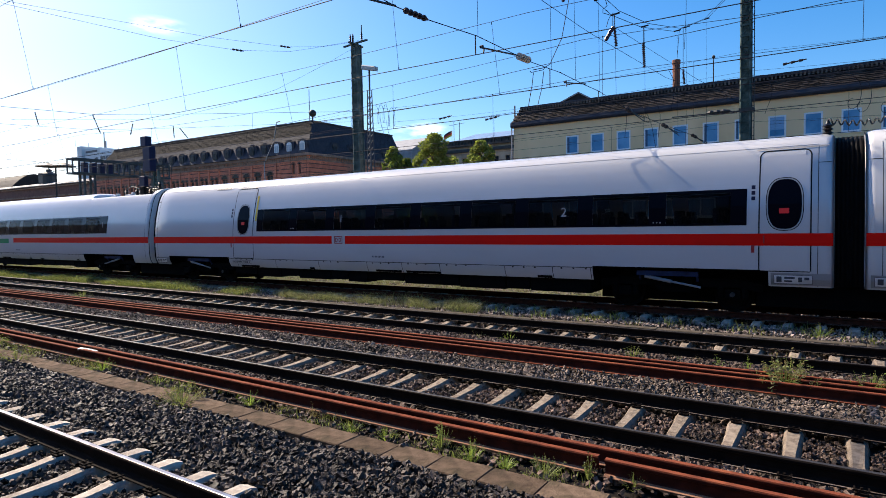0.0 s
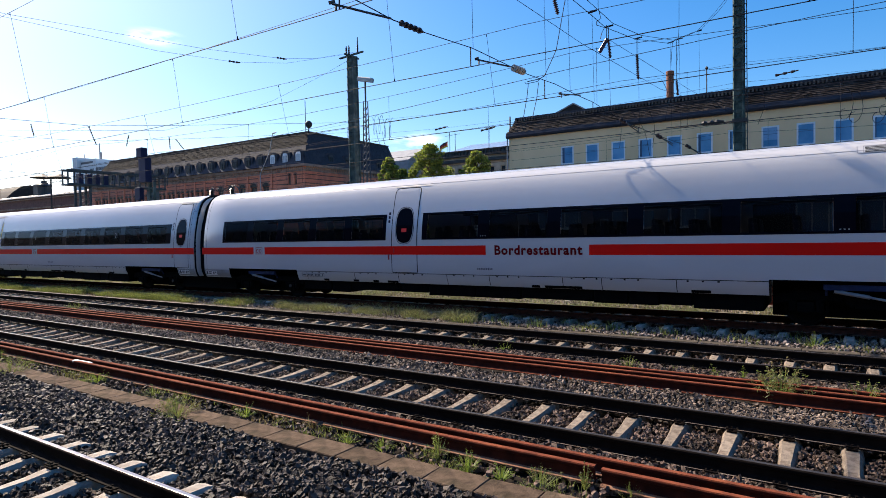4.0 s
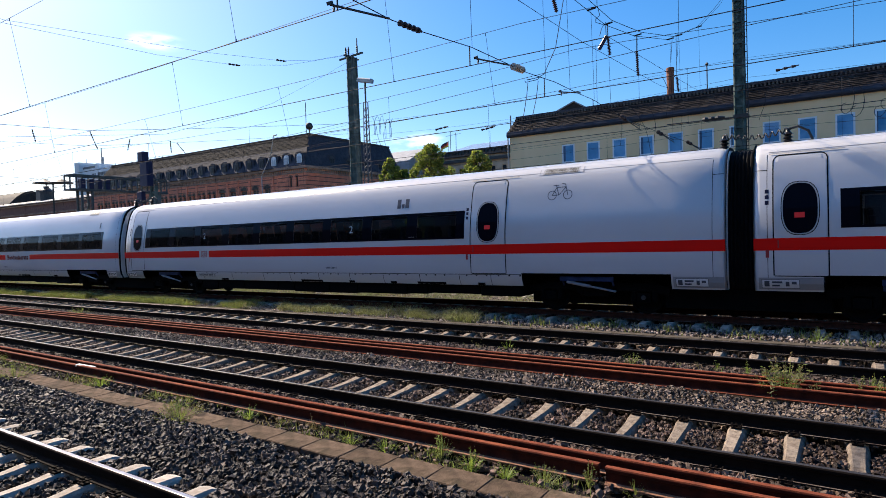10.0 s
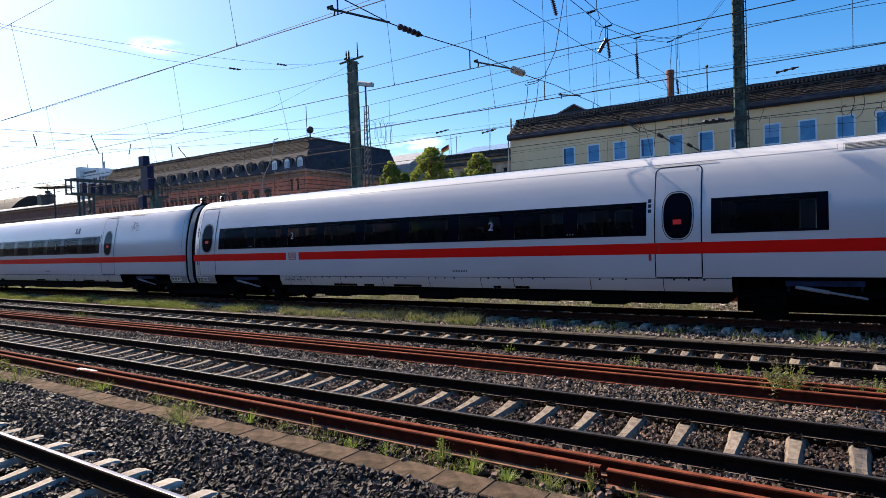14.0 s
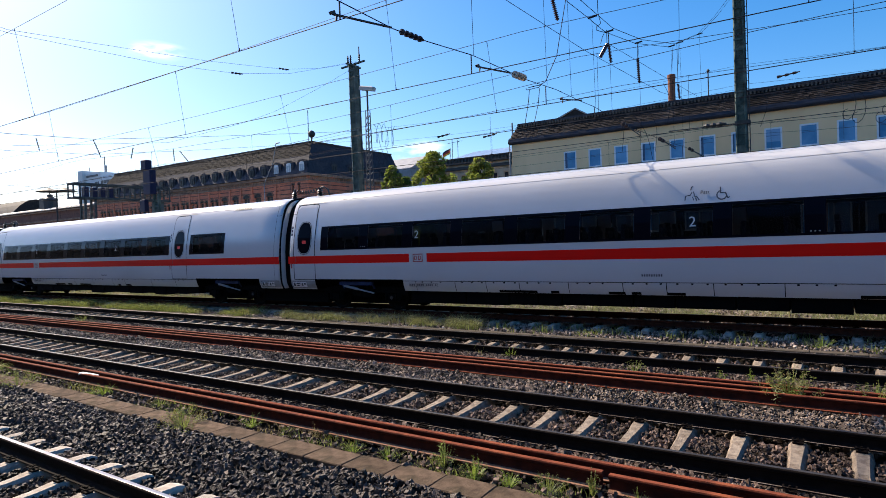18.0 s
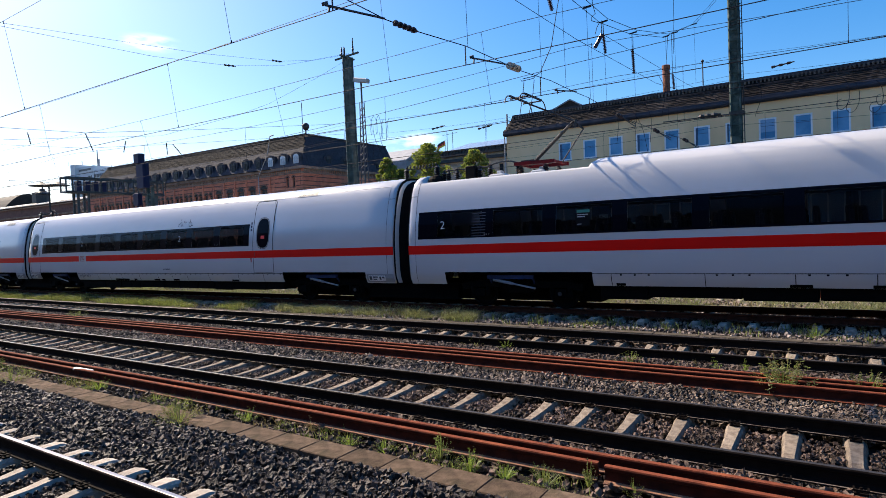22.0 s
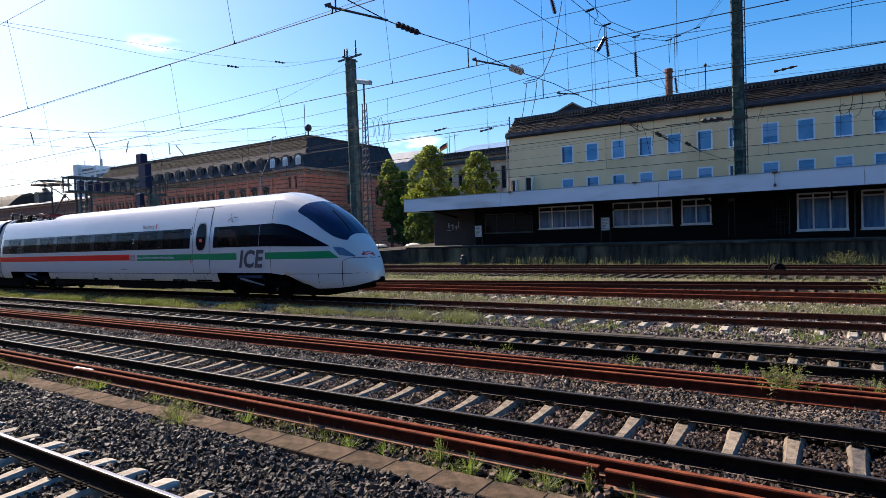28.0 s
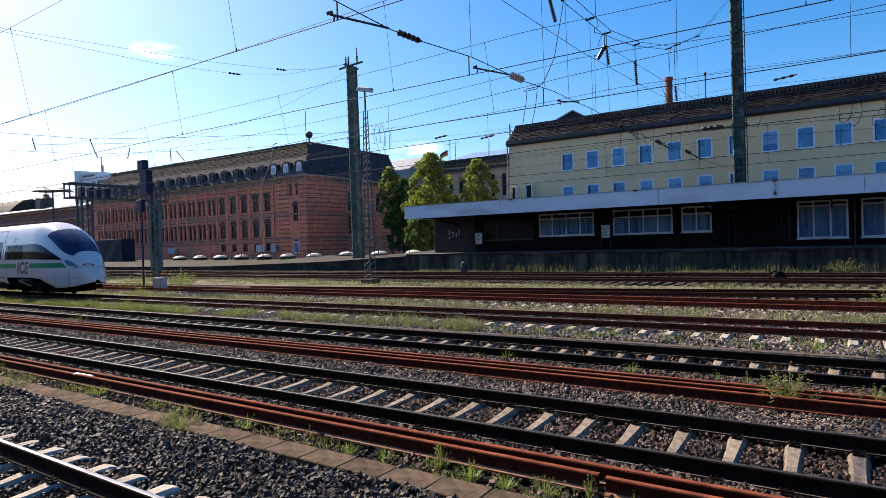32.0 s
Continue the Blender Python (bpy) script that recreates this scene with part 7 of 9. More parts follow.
for z, d, hh in ((3.4, 0.12, 0.28), (7.6, 0.10, 0.3), (13.0, 0.14, 0.25), (13.75, 0.42, 0.42)):
    bm = bmesh.new()
    box(bm, -141.2, -78.63 - d, 70.0 - d, 70.02, z, z + hh)
    box(bm, -78.6 - d, -71.95 + d, 69.6 - d, 69.62, z, z + hh)
    box(bm, -71.97, -71.95 + d, 69.62, 95.2, z, z + hh)
    part("cornice", bm, stone_trim, red, "weathered stone string course")
bm = bmesh.new()
for k in range(154):
    x = -140.5 + 0.45 * k
    if x < -72.3:
        box(bm, x, x + 0.2, 69.5 if x > -78.6 else 69.85, 70.0, 13.28, 13.74)
for k in range(54):
    box(bm, -71.95, -71.79, 70 + 0.45 * k, 70.2 + 0.45 * k, 13.28, 13.74)
tagged(part("corbel_frieze", bm, stone_trim, red, "row of small corbels under the eaves"), kind="stuff")
for x in [-79.0] + [b + 1.535 for b in bays]:
    bm = bmesh.new()
    box(bm, x - 0.22, x + 0.22, 69.86, 70.0, 3.7, 12.98)
    part("pilaster", bm, brick_red, red)
# mansard roof
bm = bmesh.new()
base = [(-141.3, 69.35), (-71.75, 69.35), (-71.75, 95.3), (-141.3, 95.3)]
top = [(-134.6, 71.6), (-73.0, 71.6), (-73.0, 93), (-134.6, 93)]
lo = [bm.verts.new((x, y, 14.18)) for x, y in base]
hi = [bm.verts.new((x, y, 19.55)) for x, y in top]
cr = [bm.verts.new((x, y, 20.0)) for x, y in ((-132, 80), (-75, 76), (-75, 88), (-132, 88))]
for p, q in ((lo, hi), (hi, cr)):
    for k in range(4):
        bm.faces.new((p[k], p[(k + 1) % 4], q[(k + 1) % 4], q[k]))
bm.faces.new(cr)
part("roof", bm, slate_brown, red, "weathered brownish slate mansard")
bm = bmesh.new()
vs = [bm.verts.new(p) for p in ((-141.2, 69.31, 14.22), (-71.74, 69.31, 14.22), (-72.48, 70.62, 17.35), (-137.3, 70.62, 17.35))]
bm.faces.new(vs)
part("slate_band", bm, slate_navy, red, "dark slate band behind the dormers")
bm = bmesh.new()
vs = [bm.verts.new(p) for p in ((-71.735, 69.33, 14.2), (-71.735, 95.3, 14.2), (-72.97, 93, 19.57), (-72.97, 71.58, 19.57))]
bm.faces.new(vs)
part("roof_flank", bm, slate_navy, red, "dark slate end slope")
bm = bmesh.new()
box(bm, -134.6, -72.9, 71.45, 71.75, 19.5, 19.75)
box(bm, -73.1, -72.8, 71.75, 93, 19.5, 19.75)
part("ridge_board", bm, slate, red)


for k in range(9):
    bm = bmesh.new()
    t0, t1 = 0.585 + 0.046 * k, 0.585 + 0.046 * k + 0.052
    y0, z0 = 69.35 + 2.25 * t0, 14.18 + 5.37 * t0
    y1, z1 = 69.35 + 2.25 * t1, 14.18 + 5.37 * t1
    for i in range(150):
        x = -134.9 + 0.43 * i
        if x < -73.3 + 0.1 * (8 - k):
            d = 0.05 * random.random()
            vs = [bm.verts.new(p) for p in ((x, y0 - 0.045 - d, z0), (x + 0.41, y0 - 0.045 - d, z0), (x + 0.41, y1 - 0.03, z1), (x, y1 - 0.03, z1))]
            bm.faces.new(vs)
            bm.faces.new([vs[0], vs[1], bm.verts.new((x + 0.41, y0 + 0.02, z0)), bm.verts.new((x, y0 + 0.02, z0))])
    tagged(part("tile_course", bm, slate_brown, red), kind="stuff")


def dormer(place, a, lit=False):
    """A broad dormer with a round slate head, body and head one shape, and a narrow arched light set back in its front."""
    bm = bmesh.new()
    out = [(a - 1.0, 14.35), (a + 1.0, 14.35)] + [(a + 1.12 * math.cos(math.pi * k / 8), 15.95 + 0.62 * math.sin(math.pi * k / 8)) for k in range(9)]
    fr, bk = ([bm.verts.new(place(u, d, z)) for u, z in out] for d in (0.2, 2.6))
    for k in range(len(out)):
        j = (k + 1) % len(out)
        bm.faces.new((fr[k], fr[j], bk[j], bk[k]))
    bm.faces.new(fr)
    do = part("dormer", bm, slate_navy, red, "dark blue slate dormer with round head")
    bm = bmesh.new()
    out = [(a - 0.58, 14.5), (a + 0.58, 14.5)] + [(a + 0.58 * math.cos(math.pi * k / 8), 15.75 + 0.50 * math.sin(math.pi * k / 8)) for k in range(9)]
    fr, bk = ([bm.verts.new(place(u, d, z)) for u, z in out] for d in (0.10, 0.19))
    for k in range(len(out)):
        j = (k + 1) % len(out)
        bm.faces.new((fr[k], fr[j], bk[j], bk[k]))
    bm.faces.new(fr)
    part("dormer_frame", bm, white_frame if lit else iron, do, "pale arched frame" if lit else "")
    for s in (-1, 1):
        bm = bmesh.new()
        wbox(bm, place, a + s * 0.25 - 0.19, a + s * 0.25 + 0.19, 0.07, 0.095, 14.65, 15.75)
        part("dormer_pane", bm, curtain if lit else dark_glass, do)


for k, x in enumerate([-73.25, -76.35, -79.4, -82.5] + [-85.7 - 3.46 * k for k in range(15)]):
    dormer(front(69.4), x, k < 3)
for y in (75.9, 80.2, 84.5, 89.0):
    dormer(flank(-71.85), y)
vent = thing("roof_ventilator", "dark round ventilator on the roof ridge", "ventilator")
bm = bmesh.new()
tube(bm, (-73.2, 72.0, 19.5), (-73.2, 72.0, 20.4), 0.12)
lathe(bm, [(0.05, -0.62), (0.35, -0.5), (0.58, -0.2), (0.62, 0.05), (0.5, 0.4), (0.2, 0.6), (0.05, 0.64)], (-73.2, 72.0, 20.95), "z", 14)
part("cowl", bm, iron, vent, smooth=True)
for x in (-96.0, -101.0):
    bm = bmesh.new()
    rbox(bm, x, x + 0.9, 75, 76, 19.6, 20.6, 0.05)
    part("roof_hatch", bm, slate, red, "small dark hatch on the roof")
pole = thing("wall_lamp_mast", "slim bent grey lamp pole in front of the brick building", "lamp post")
bm = bmesh.new()
tube(bm, (-78.2, 66, 1.0), (-78.4, 66, 12.6), 0.08)
tube(bm, (-78.4, 66, 12.6), (-76.0, 66, 16.0), 0.06)
tube(bm, (-76.0, 66, 16.0), (-75.2, 66, 18.9), 0.06)
tube(bm, (-75.2, 66, 18.9), (-74.4, 66, 18.95), 0.10)
part("pole", bm, grey_tile, pole)

# skylight domes and railings on the ramp
for k, (x, y) in enumerate(((-88.1, 64.9), (-83.0, 65.2), (-77.5, 65.4), (-72.0, 65.4), (-65.8, 65.0), (-59.0, 64.8), (-53.3, 65.2), (-47.5, 65.4), (-94, 65), (-100, 65))):
    dm = thing("skylight_dome", "pale low skylight dome on a kerb", "skylight", "skylight domes")
    zb = 0.62 if x < -60 else 0.75
    bm = bmesh.new()
    lathe(bm, [(1.25, zb - 0.4), (1.25, zb + 0.14), (1.15, zb + 0.16)], (x, y, 0), "z", 18)
    part("kerb", bm, plat_mat, dm)
    bm = bmesh.new()
    lathe(bm, [(1.2, zb + 0.15), (1.14, zb + 0.27), (0.9, zb + 0.45), (0.5, zb + 0.57), (0.1, zb + 0.61)], (x, y, 0), "z", 18)
    part("dome", bm, dome_mat, dm, "cream translucent dome", True)
fence = thing("railing", "low dark railing along the ramp", "railing")
for k in range(22):
    x = -44 - 2.6 * k
    bm = bmesh.new()
    bar(bm, (x, 63.2, 0.4), (x, 63.2, 1.55), 0.07)
    part("post", bm, iron, fence)
bm = bmesh.new()
for z in (1.5, 1.1):
    bar(bm, (-44, 63.2, z), (-101, 63.2, z), 0.05)
part("rail", bm, iron, fence)

# far station blocks
far = thing("station_wing", "far brown station wing with pale metal roof", "building")
bm = bmesh.new()
wall_face(bm, front(88.0), -330, -141.5, 0, 15.9, [(-297 + 5 * k, -295.4 + 5 * k, 5, 9) for k in range(30)], 0.4)
part("wall", bm, brick_band, far, "dark brown brick wall")
for k in range(30):
    window(far, front(88.0), -297 + 5 * k, -295.4 + 5 * k, 5, 9, (), (), 0.12, 0.2, stone_trim, dark_glass, sill=False)
bm = bmesh.new()
box(bm, -330, -142, 87.6, 88.0, 12.4, 12.8)
box(bm, -330, -142, 87.5, 88.0, 15.3, 15.6)
part("cornice", bm, stone_trim, far, "pale string courses")
bm = bmesh.new()
extrude_profile(bm, [(87.2, 15.95), (87.3, 16.15), (95.5, 17.9), (112, 15.0), (112, 14.9)], -330, -178)
part("roof", bm, surf("far_metal_roof", (0.42, 0.42, 0.43), (0.30, 0.30, 0.31), 0.12, 0.7, stain=(0.16, 0.15, 0.15), sscale=0.09), far, "patchy pale metal roof")
halls = thing("train_shed_roof", "distant low curved train shed roof", "roof")
bm = bmesh.new()
extrude_profile(bm, [(112 + 2 * k, 15.0 + 12.6 * math.sin(math.pi * k / 14)) for k in range(15)], -460, -306)
part("shed_roof", bm, slate, halls)
lantern = thing("roof_lantern", "small dark roof lantern with a finial on the station roof", "roof lantern")
bm = bmesh.new()
lathe(bm, [(2.0, 16.6), (2.0, 20.0), (2.5, 20.2), (2.3, 20.7), (1.2, 21.3), (0.9, 21.5), (0.9, 22.1), (0.25, 22.3), (0.1, 22.9)], (-219.0, 94.5, 0), "z", 8)
part("drum", bm, iron, lantern)
bm = bmesh.new()
rbox(bm, -225.8, -221.6, 94.0, 96.5, 17.0, 21.3, 0.2)
part("cowl_box", bm, iron, lantern, "dark box beside the lantern")
tower = thing("tower_block", "pale office tower far behind the station", "tower")
bm = bmesh.new()
box(bm, -317, -312.6, 150, 172, 0, 43.2)
box(bm, -312.5, -298.0, 151.5, 172, 0, 41.6)
part("block", bm, pale_wall, tower)
bm = bmesh.new()
box(bm, -297.9, -280.5, 150.5, 170, 0, 38.4)
part("low_block", bm, pale_wall, tower)
for k in range(9):
    z = 35.4 - 3.2 * k
    for i in range(9):
        bm = bmesh.new()
        box(bm, -303.0 + 2.45 * i, -301.1 + 2.45 * i, 150.3 if i > 2 else 151.3, 150.48 if i > 2 else 151.48, z, z + 1.5)
        part("window", bm, grey_paint, tower)
bm = bmesh.new()
box(bm, -311.5, -300.5, 151.35, 151.49, 39.6, 40.6)
part("roof_band", bm, grey_paint, tower)
for x, z0, z1, r in ((-300.6, 41.5, 49.5, 0.25), (-299.4, 41.5, 45.0, 0.45), (-315.5, 43.1, 45.5, 0.2), (-288.0, 38.3, 41.0, 0.15)):
    bm = bmesh.new()
    tube(bm, (x, 155, z0), (x, 155, z1), r)
    part("aerial", bm, grey_tile, tower)

hall_stone = surf("hall_sandstone", (0.52, 0.40, 0.30), (0.36, 0.27, 0.20), 0.6, 0.9, bump=0.2, bscale=12, stain=(0.22, 0.165, 0.125), sscale=0.3)
concourse = thing("station_hall", "large sandstone station hall with pale glass roof", "building")
ho = [(-96 + 2.6 * k, -94.9 + 2.6 * k, 11.5, 16.2) for k in range(16)]
bm = bmesh.new()
wall_face(bm, front(110.0), -100, -52, 0, 18.6, ho, 0.5)
part("wall", bm, hall_stone, concourse, "tan sandstone wall")
for o in ho:
    window(concourse, front(110.0), *o, (), (), 0.1, 0.3, hall_stone, dark_glass, sill=False)
bm = bmesh.new()
box(bm, -100, -52, 109.4, 110.0, 17.4, 18.0)
box(bm, -100, -52, 109.2, 110.1, 18.6, 18.9)
box(bm, -100, -52, 109.7, 109.95, 18.9, 19.7)
for k in range(60):
    box(bm, -99.5 + 0.8 * k, -99.2 + 0.8 * k, 109.5, 109.8, 18.9, 19.7)
box(bm, -100, -52, 109.4, 109.9, 19.7, 19.95)
part("balustrade", bm, iron, concourse, "dark stone balustrade")
bm = bmesh.new()
extrude_profile(bm, [(111, 18.6), (113, 20.4), (124, 23.4), (135, 20.4), (135, 18.6)], -72, -52)
part("glass_roof", bm, surf("glass_roof", (0.30, 0.36, 0.44), (0.24, 0.30, 0.38), 0.4, 0.25), concourse, "pale blue glazed roof")
wing2 = thing("grey_roof_block", "grey roofed block between trees", "building")
bm = bmesh.new()
extrude_profile(bm, [(105, 0), (105, 18.5), (112, 21.8), (120, 18.5), (120, 0)], -92, -77)
part("block", bm, grey_tile, wing2)
flag = thing("flagpole", "white flagpole with a black red and gold flag on the hall", "flag")
bm = bmesh.new()
tube(bm, (-69.6, 109.65, 19.9), (-69.6, 109.65, 22.4), 0.06)
part("pole", bm, white_frame, flag)
for k, mt in enumerate((flag_black, flag_red, flag_gold)):
    bm = bmesh.new()
    cols = []
    for i in range(9):
        a = i / 8
        x, y, dz = -69.66 - 1.9 * a, 109.65 + 0.18 * math.sin(5 * a), -0.9 * a * a
        cols.append([bm.verts.new((x, y + e, 22.3 + dz - 0.4 * (k + j))) for j in (0, 0.98) for e in (0, 0.02)])
    for p, q in zip(cols, cols[1:]):
        for c, d in ((0, 2), (3, 1), (1, 0), (2, 3)):
            bm.faces.new((p[c], q[c], q[d], p[d]))
    part("flag_stripe", bm, mt, flag)
CX0, CX1 = -120.5, -110.2
cont = thing("blue_container", "dark blue container standing by the platform end", "container")
bm = bmesh.new()
rbox(bm, CX0, CX1, 60.0, 62.5, 0.2, 4.7, 0.05)
for k in range(26):
    box(bm, CX0 + 0.15 + 0.38 * k, CX0 + 0.35 + 0.38 * k, 59.96, 60.0, 0.5, 4.5)
part("body", bm, container_blue, cont)


# ---------------------------------------------------------------- masts, overhead line, signals
def wire(bm, pts, r):
    """A wire through points, one connected skin."""
    sweep(bm, pts, r, 5)


def tower_mast(label, x, y, z0, z1, w0, w1, lean, cables=True, paint=None):
    """A tall riveted steel mast: two channels, cover plates between them, rungs and cable runs."""
    m = thing("catenary_mast", label, "catenary mast", "tall masts of the overhead line")
    def cx(z):
        return x + lean * (z - z0) / (z1 - z0)
    def hw(z):
        return (w0 + (w1 - w0) * (z - z0) / (z1 - z0)) / 2
    for s in (-1, 1):
        bm = bmesh.new()
        for sy in (-1, 1):
            p, q = (cx(z0) + s * hw(z0), y + sy * hw(z0), z0), (cx(z1) + s * hw(z1), y + sy * hw(z1), z1)
            bar(bm, p, q, 0.14, 0.14)
        part("leg", bm, paint or mast_green, m)
    bm = bmesh.new()
    vs = [bm.verts.new((cx(z) + s * (hw(z) - 0.04), y + sy * (hw(z) - 0.06), z)) for z in (z0, z1) for s, sy in ((-1, -1), (1, -1), (1, 1), (-1, 1))]
    for k in range(4):
        bm.faces.new((vs[k], vs[(k + 1) % 4], vs[4 + (k + 1) % 4], vs[4 + k]))
    bm.faces.new(vs[4:])
    part("web_plate", bm, paint or mast_green, m, "weathered grey green web plates")
    n = int((z1 - z0) / 0.85)
    for k in range(n):
        z = z0 + 0.4 + k * 0.85
        bm = bmesh.new()
        box(bm, cx(z) - hw(z) - 0.08, cx(z) + hw(z) + 0.08, y - hw(z) - 0.085, y - hw(z) - 0.06, z, z + 0.16)
        bar(bm, (cx(z) - hw(z), y - hw(z) - 0.03, z + 0.2), (cx(z) + hw(z), y - hw(z) - 0.03, z + 0.8), 0.05)
        part("batten", bm, paint or mast_green, m)
    if cables:
        bm = bmesh.new()
        for k in range(2):
            o = 0.12 + 0.16 * k
            tube(bm, (cx(z0) + hw(z0) + o, y - 0.2, z0), (cx(z1) + hw(z1) + o, y - 0.2, z1), 0.035)
        for k in range(int((z1 - z0) / 0.6)):
            z = z0 + 0.6 * k
            bar(bm, (cx(z) + hw(z), y - 0.2, z), (cx(z) + hw(z) + 0.3, y - 0.2, z), 0.05)
        part("cable_ladder", bm, iron, m, "dark cable run with rungs")
    return m


m1 = tower_mast("tall grey green steel mast on the platform end", -45.54, 52.0, 0.3, 22.7, 0.86, 0.74, -0.2, False)
bm = bmesh.new()
bar(bm, (-47.6, 52, 22.75), (-44.1, 52, 22.95), 0.22, 0.16)
bar(bm, (-45.8, 50.8, 22.7), (-45.8, 53.2, 22.7), 0.2, 0.16)
part("top_crossarm", bm, mast_green, m1, "short steel crossarm")
for x in (-46.6, -46.2, -44.9):
    bm = bmesh.new()
    rows = [(0.07, 22.9)]
    for k in range(4):
        rows += [(0.13, 23.05 + 0.22 * k), (0.07, 23.16 + 0.22 * k)]
    rows.append((0.05, 24.0 if x < -45.5 else 24.7))
    lathe(bm, rows, (x, 52, 0), "z", 8)
    part("insulator", bm, insul_brown, m1)
m2 = tower_mast("tall weathered steel mast rising through the canopy", -6.25, 54.3, 1.2, 30.0, 0.70, 0.60, 0.0, True, mast_dark)
bm = bmesh.new()
tube(bm, (-11.9, 54.0, 11.1), (-6.2, 54.0, 11.05), 0.05)
sweep(bm, [(-9.1 + 0.25 * k, 54.0, 11.15) for k in range(8)], [0.08, 0.2, 0.13, 0.2, 0.13, 0.2, 0.13, 0.08], 8)
part("side_arm", bm, iron, m2, "dark side arm with insulator")
bm = bmesh.new()
box(bm, -6.72, -5.62, 53.85, 54.75, 10.98, 11.24)
part("collar", bm, iron, m2, "dark clamp collar")

lamp = thing("lamp_mast", "slender lattice lamp mast with a single flat lamp head", "lamp post")
LX, LY = -26.42, 31.3
for sx in (-1, 1):
    for sy in (-1, 1):
        bm = bmesh.new()
        bar(bm, (LX + sx * 0.27, LY + sy * 0.27, -0.35), (LX + sx * 0.10, LY + sy * 0.10, 11.35), 0.06)
        part("leg", bm, mast_rust, lamp)
for k in range(26):
    z = 0.0 + 0.43 * k
    w = 0.27 - 0.17 * z / 11.35
    bm = bmesh.new()
    for sy in (-1, 1):
        bar(bm, (LX - w, LY + sy * w, z), (LX + w, LY + sy * w, z + (0.0 if sy < 0 else 0.3)), 0.035, 0.05)
    for sx in (-1, 1):
        bar(bm, (LX + sx * w, LY - w, z), (LX + sx * w, LY + w, z + 0.3), 0.035)
    part("lattice_bar", bm, mast_rust, lamp)
bm = bmesh.new()
tube(bm, (LX, LY, 11.3), (LX, LY, 12.75), 0.06)
part("pole", bm, iron, lamp)
bm = bmesh.new()
rbox(bm, -0.62, 0.66, -0.2, 0.2, -0.14, 0.14, 0.06)
bmesh.ops.transform(bm, matrix=pose(LX, LY, 12.82, 0, 13, 0), verts=bm.verts)
part("lamp_head", bm, box_grey, lamp, "pale flat lamp head")
bm = bmesh.new()
rbox(bm, LX - 0.5, LX + 0.5, LY - 0.45, LY + 0.45, -0.55, -0.05, 0.05)
part("footing", bm, plat_mat, lamp, "dark concrete footing")

# signal mast with the back of a signal box
sig = thing("signal_mast", "lattice signal mast carrying a dark navy signal box", "railway signal")
SX, SY = -37.3, 22.5
for sx in (-1, 1):
    bm = bmesh.new()
    bar(bm, (SX + sx * 0.24, SY, -0.4), (SX + sx * 0.24, SY, 6.0), 0.12, 0.16)
    part("leg", bm, mast_dark, sig)
for k in range(15):
    bm = bmesh.new()
    bar(bm, (SX - 0.24, SY, 0.0 + 0.4 * k), (SX + 0.24, SY, 0.0 + 0.4 * k), 0.06, 0.14)
    part("rung", bm, mast_dark, sig)
bm = bmesh.new()
rbox(bm, SX - 0.80, SX + 0.02, SY - 0.45, SY + 0.0, 6.0, 7.6, 0.04)
rbox(bm, SX - 0.86, SX - 0.25, SY - 0.55, SY - 0.1, 7.62, 8.25, 0.04)
part("signal_box", bm, signal_navy, sig, "dark navy signal housing")
bm = bmesh.new()
rbox(bm, SX - 1.55, SX - 0.95, SY - 0.3, SY, 4.9, 5.7, 0.03)
bar(bm, (SX - 1.3, SY - 0.1, -0.2), (SX - 1.3, SY - 0.1, 5.0), 0.09)
part("small_signal", bm, signal_navy, sig, "small dark signal on its own tube")
bm = bmesh.new()
for z in (5.7, 6.2):
    bar(bm, (SX - 1.2, SY + 0.2, z), (SX + 1.4, SY + 0.2, z + 0.25), 0.04)
for k in range(6):
    bar(bm, (SX - 1.1 + 0.5 * k, SY + 0.2, 5.7), (SX - 1.1 + 0.5 * k, SY + 0.2, 6.5), 0.03)
part("service_rail", bm, iron, sig, "small service platform rails")
bx = thing("trackside_cabinet", "small pale grey trackside cabinet", "cabinet")
bm = bmesh.new()
rbox(bm, SX + 0.45, SX + 1.25, SY - 0.5, SY, -0.35, 0.55, 0.03)
part("body", bm, grey_tile, bx)
bm = bmesh.new()
box(bm, SX + 0.52, SX + 1.18, SY - 0.512, SY - 0.5, -0.2, 0.48)
part("door", bm, grey_tile, bx)

# signal gantry across the far tracks
gantry_green = surf("gantry_paint", (0.060, 0.072, 0.072), (0.035, 0.042, 0.042), 2.0, 0.7)
column_grey = surf("column_paint", (0.12, 0.14, 0.14), (0.08, 0.095, 0.095), 1.5, 0.75, stain=(0.16, 0.17, 0.165), sscale=0.8)
gan = thing("signal_gantry", "dark lattice signal gantry across the tracks", "signal gantry")
for z in (8.4, 9.95):
    for x in (-70.6, -69.4):
        bm = bmesh.new()
        bar(bm, (x, 32.3, z), (x, 43.6, z), 0.22)
        part("chord", bm, gantry_green, gan)
for k in range(10):
    y = 32.3 + 1.25 * k
    bm = bmesh.new()
    for x in (-70.6, -69.4):
        bar(bm, (x, y, 8.4), (x, y, 9.95), 0.13)
    bar(bm, (-70.6, y, 9.95), (-69.4, y, 9.95), 0.06)
    part("lattice_bar", bm, gantry_green, gan)
bm = bmesh.new()
rbox(bm, -70.3, -69.7, 41.7, 43.0, -0.5, 8.27, 0.03)
part("column", bm, column_grey, gan, "broad grey green panel column")
for k in range(5):
    bm = bmesh.new()
    box(bm, -69.72, -69.66, 41.65, 43.05, 0.6 + 1.7 * k, 0.75 + 1.7 * k)
    part("column_batten", bm, column_grey, gan)
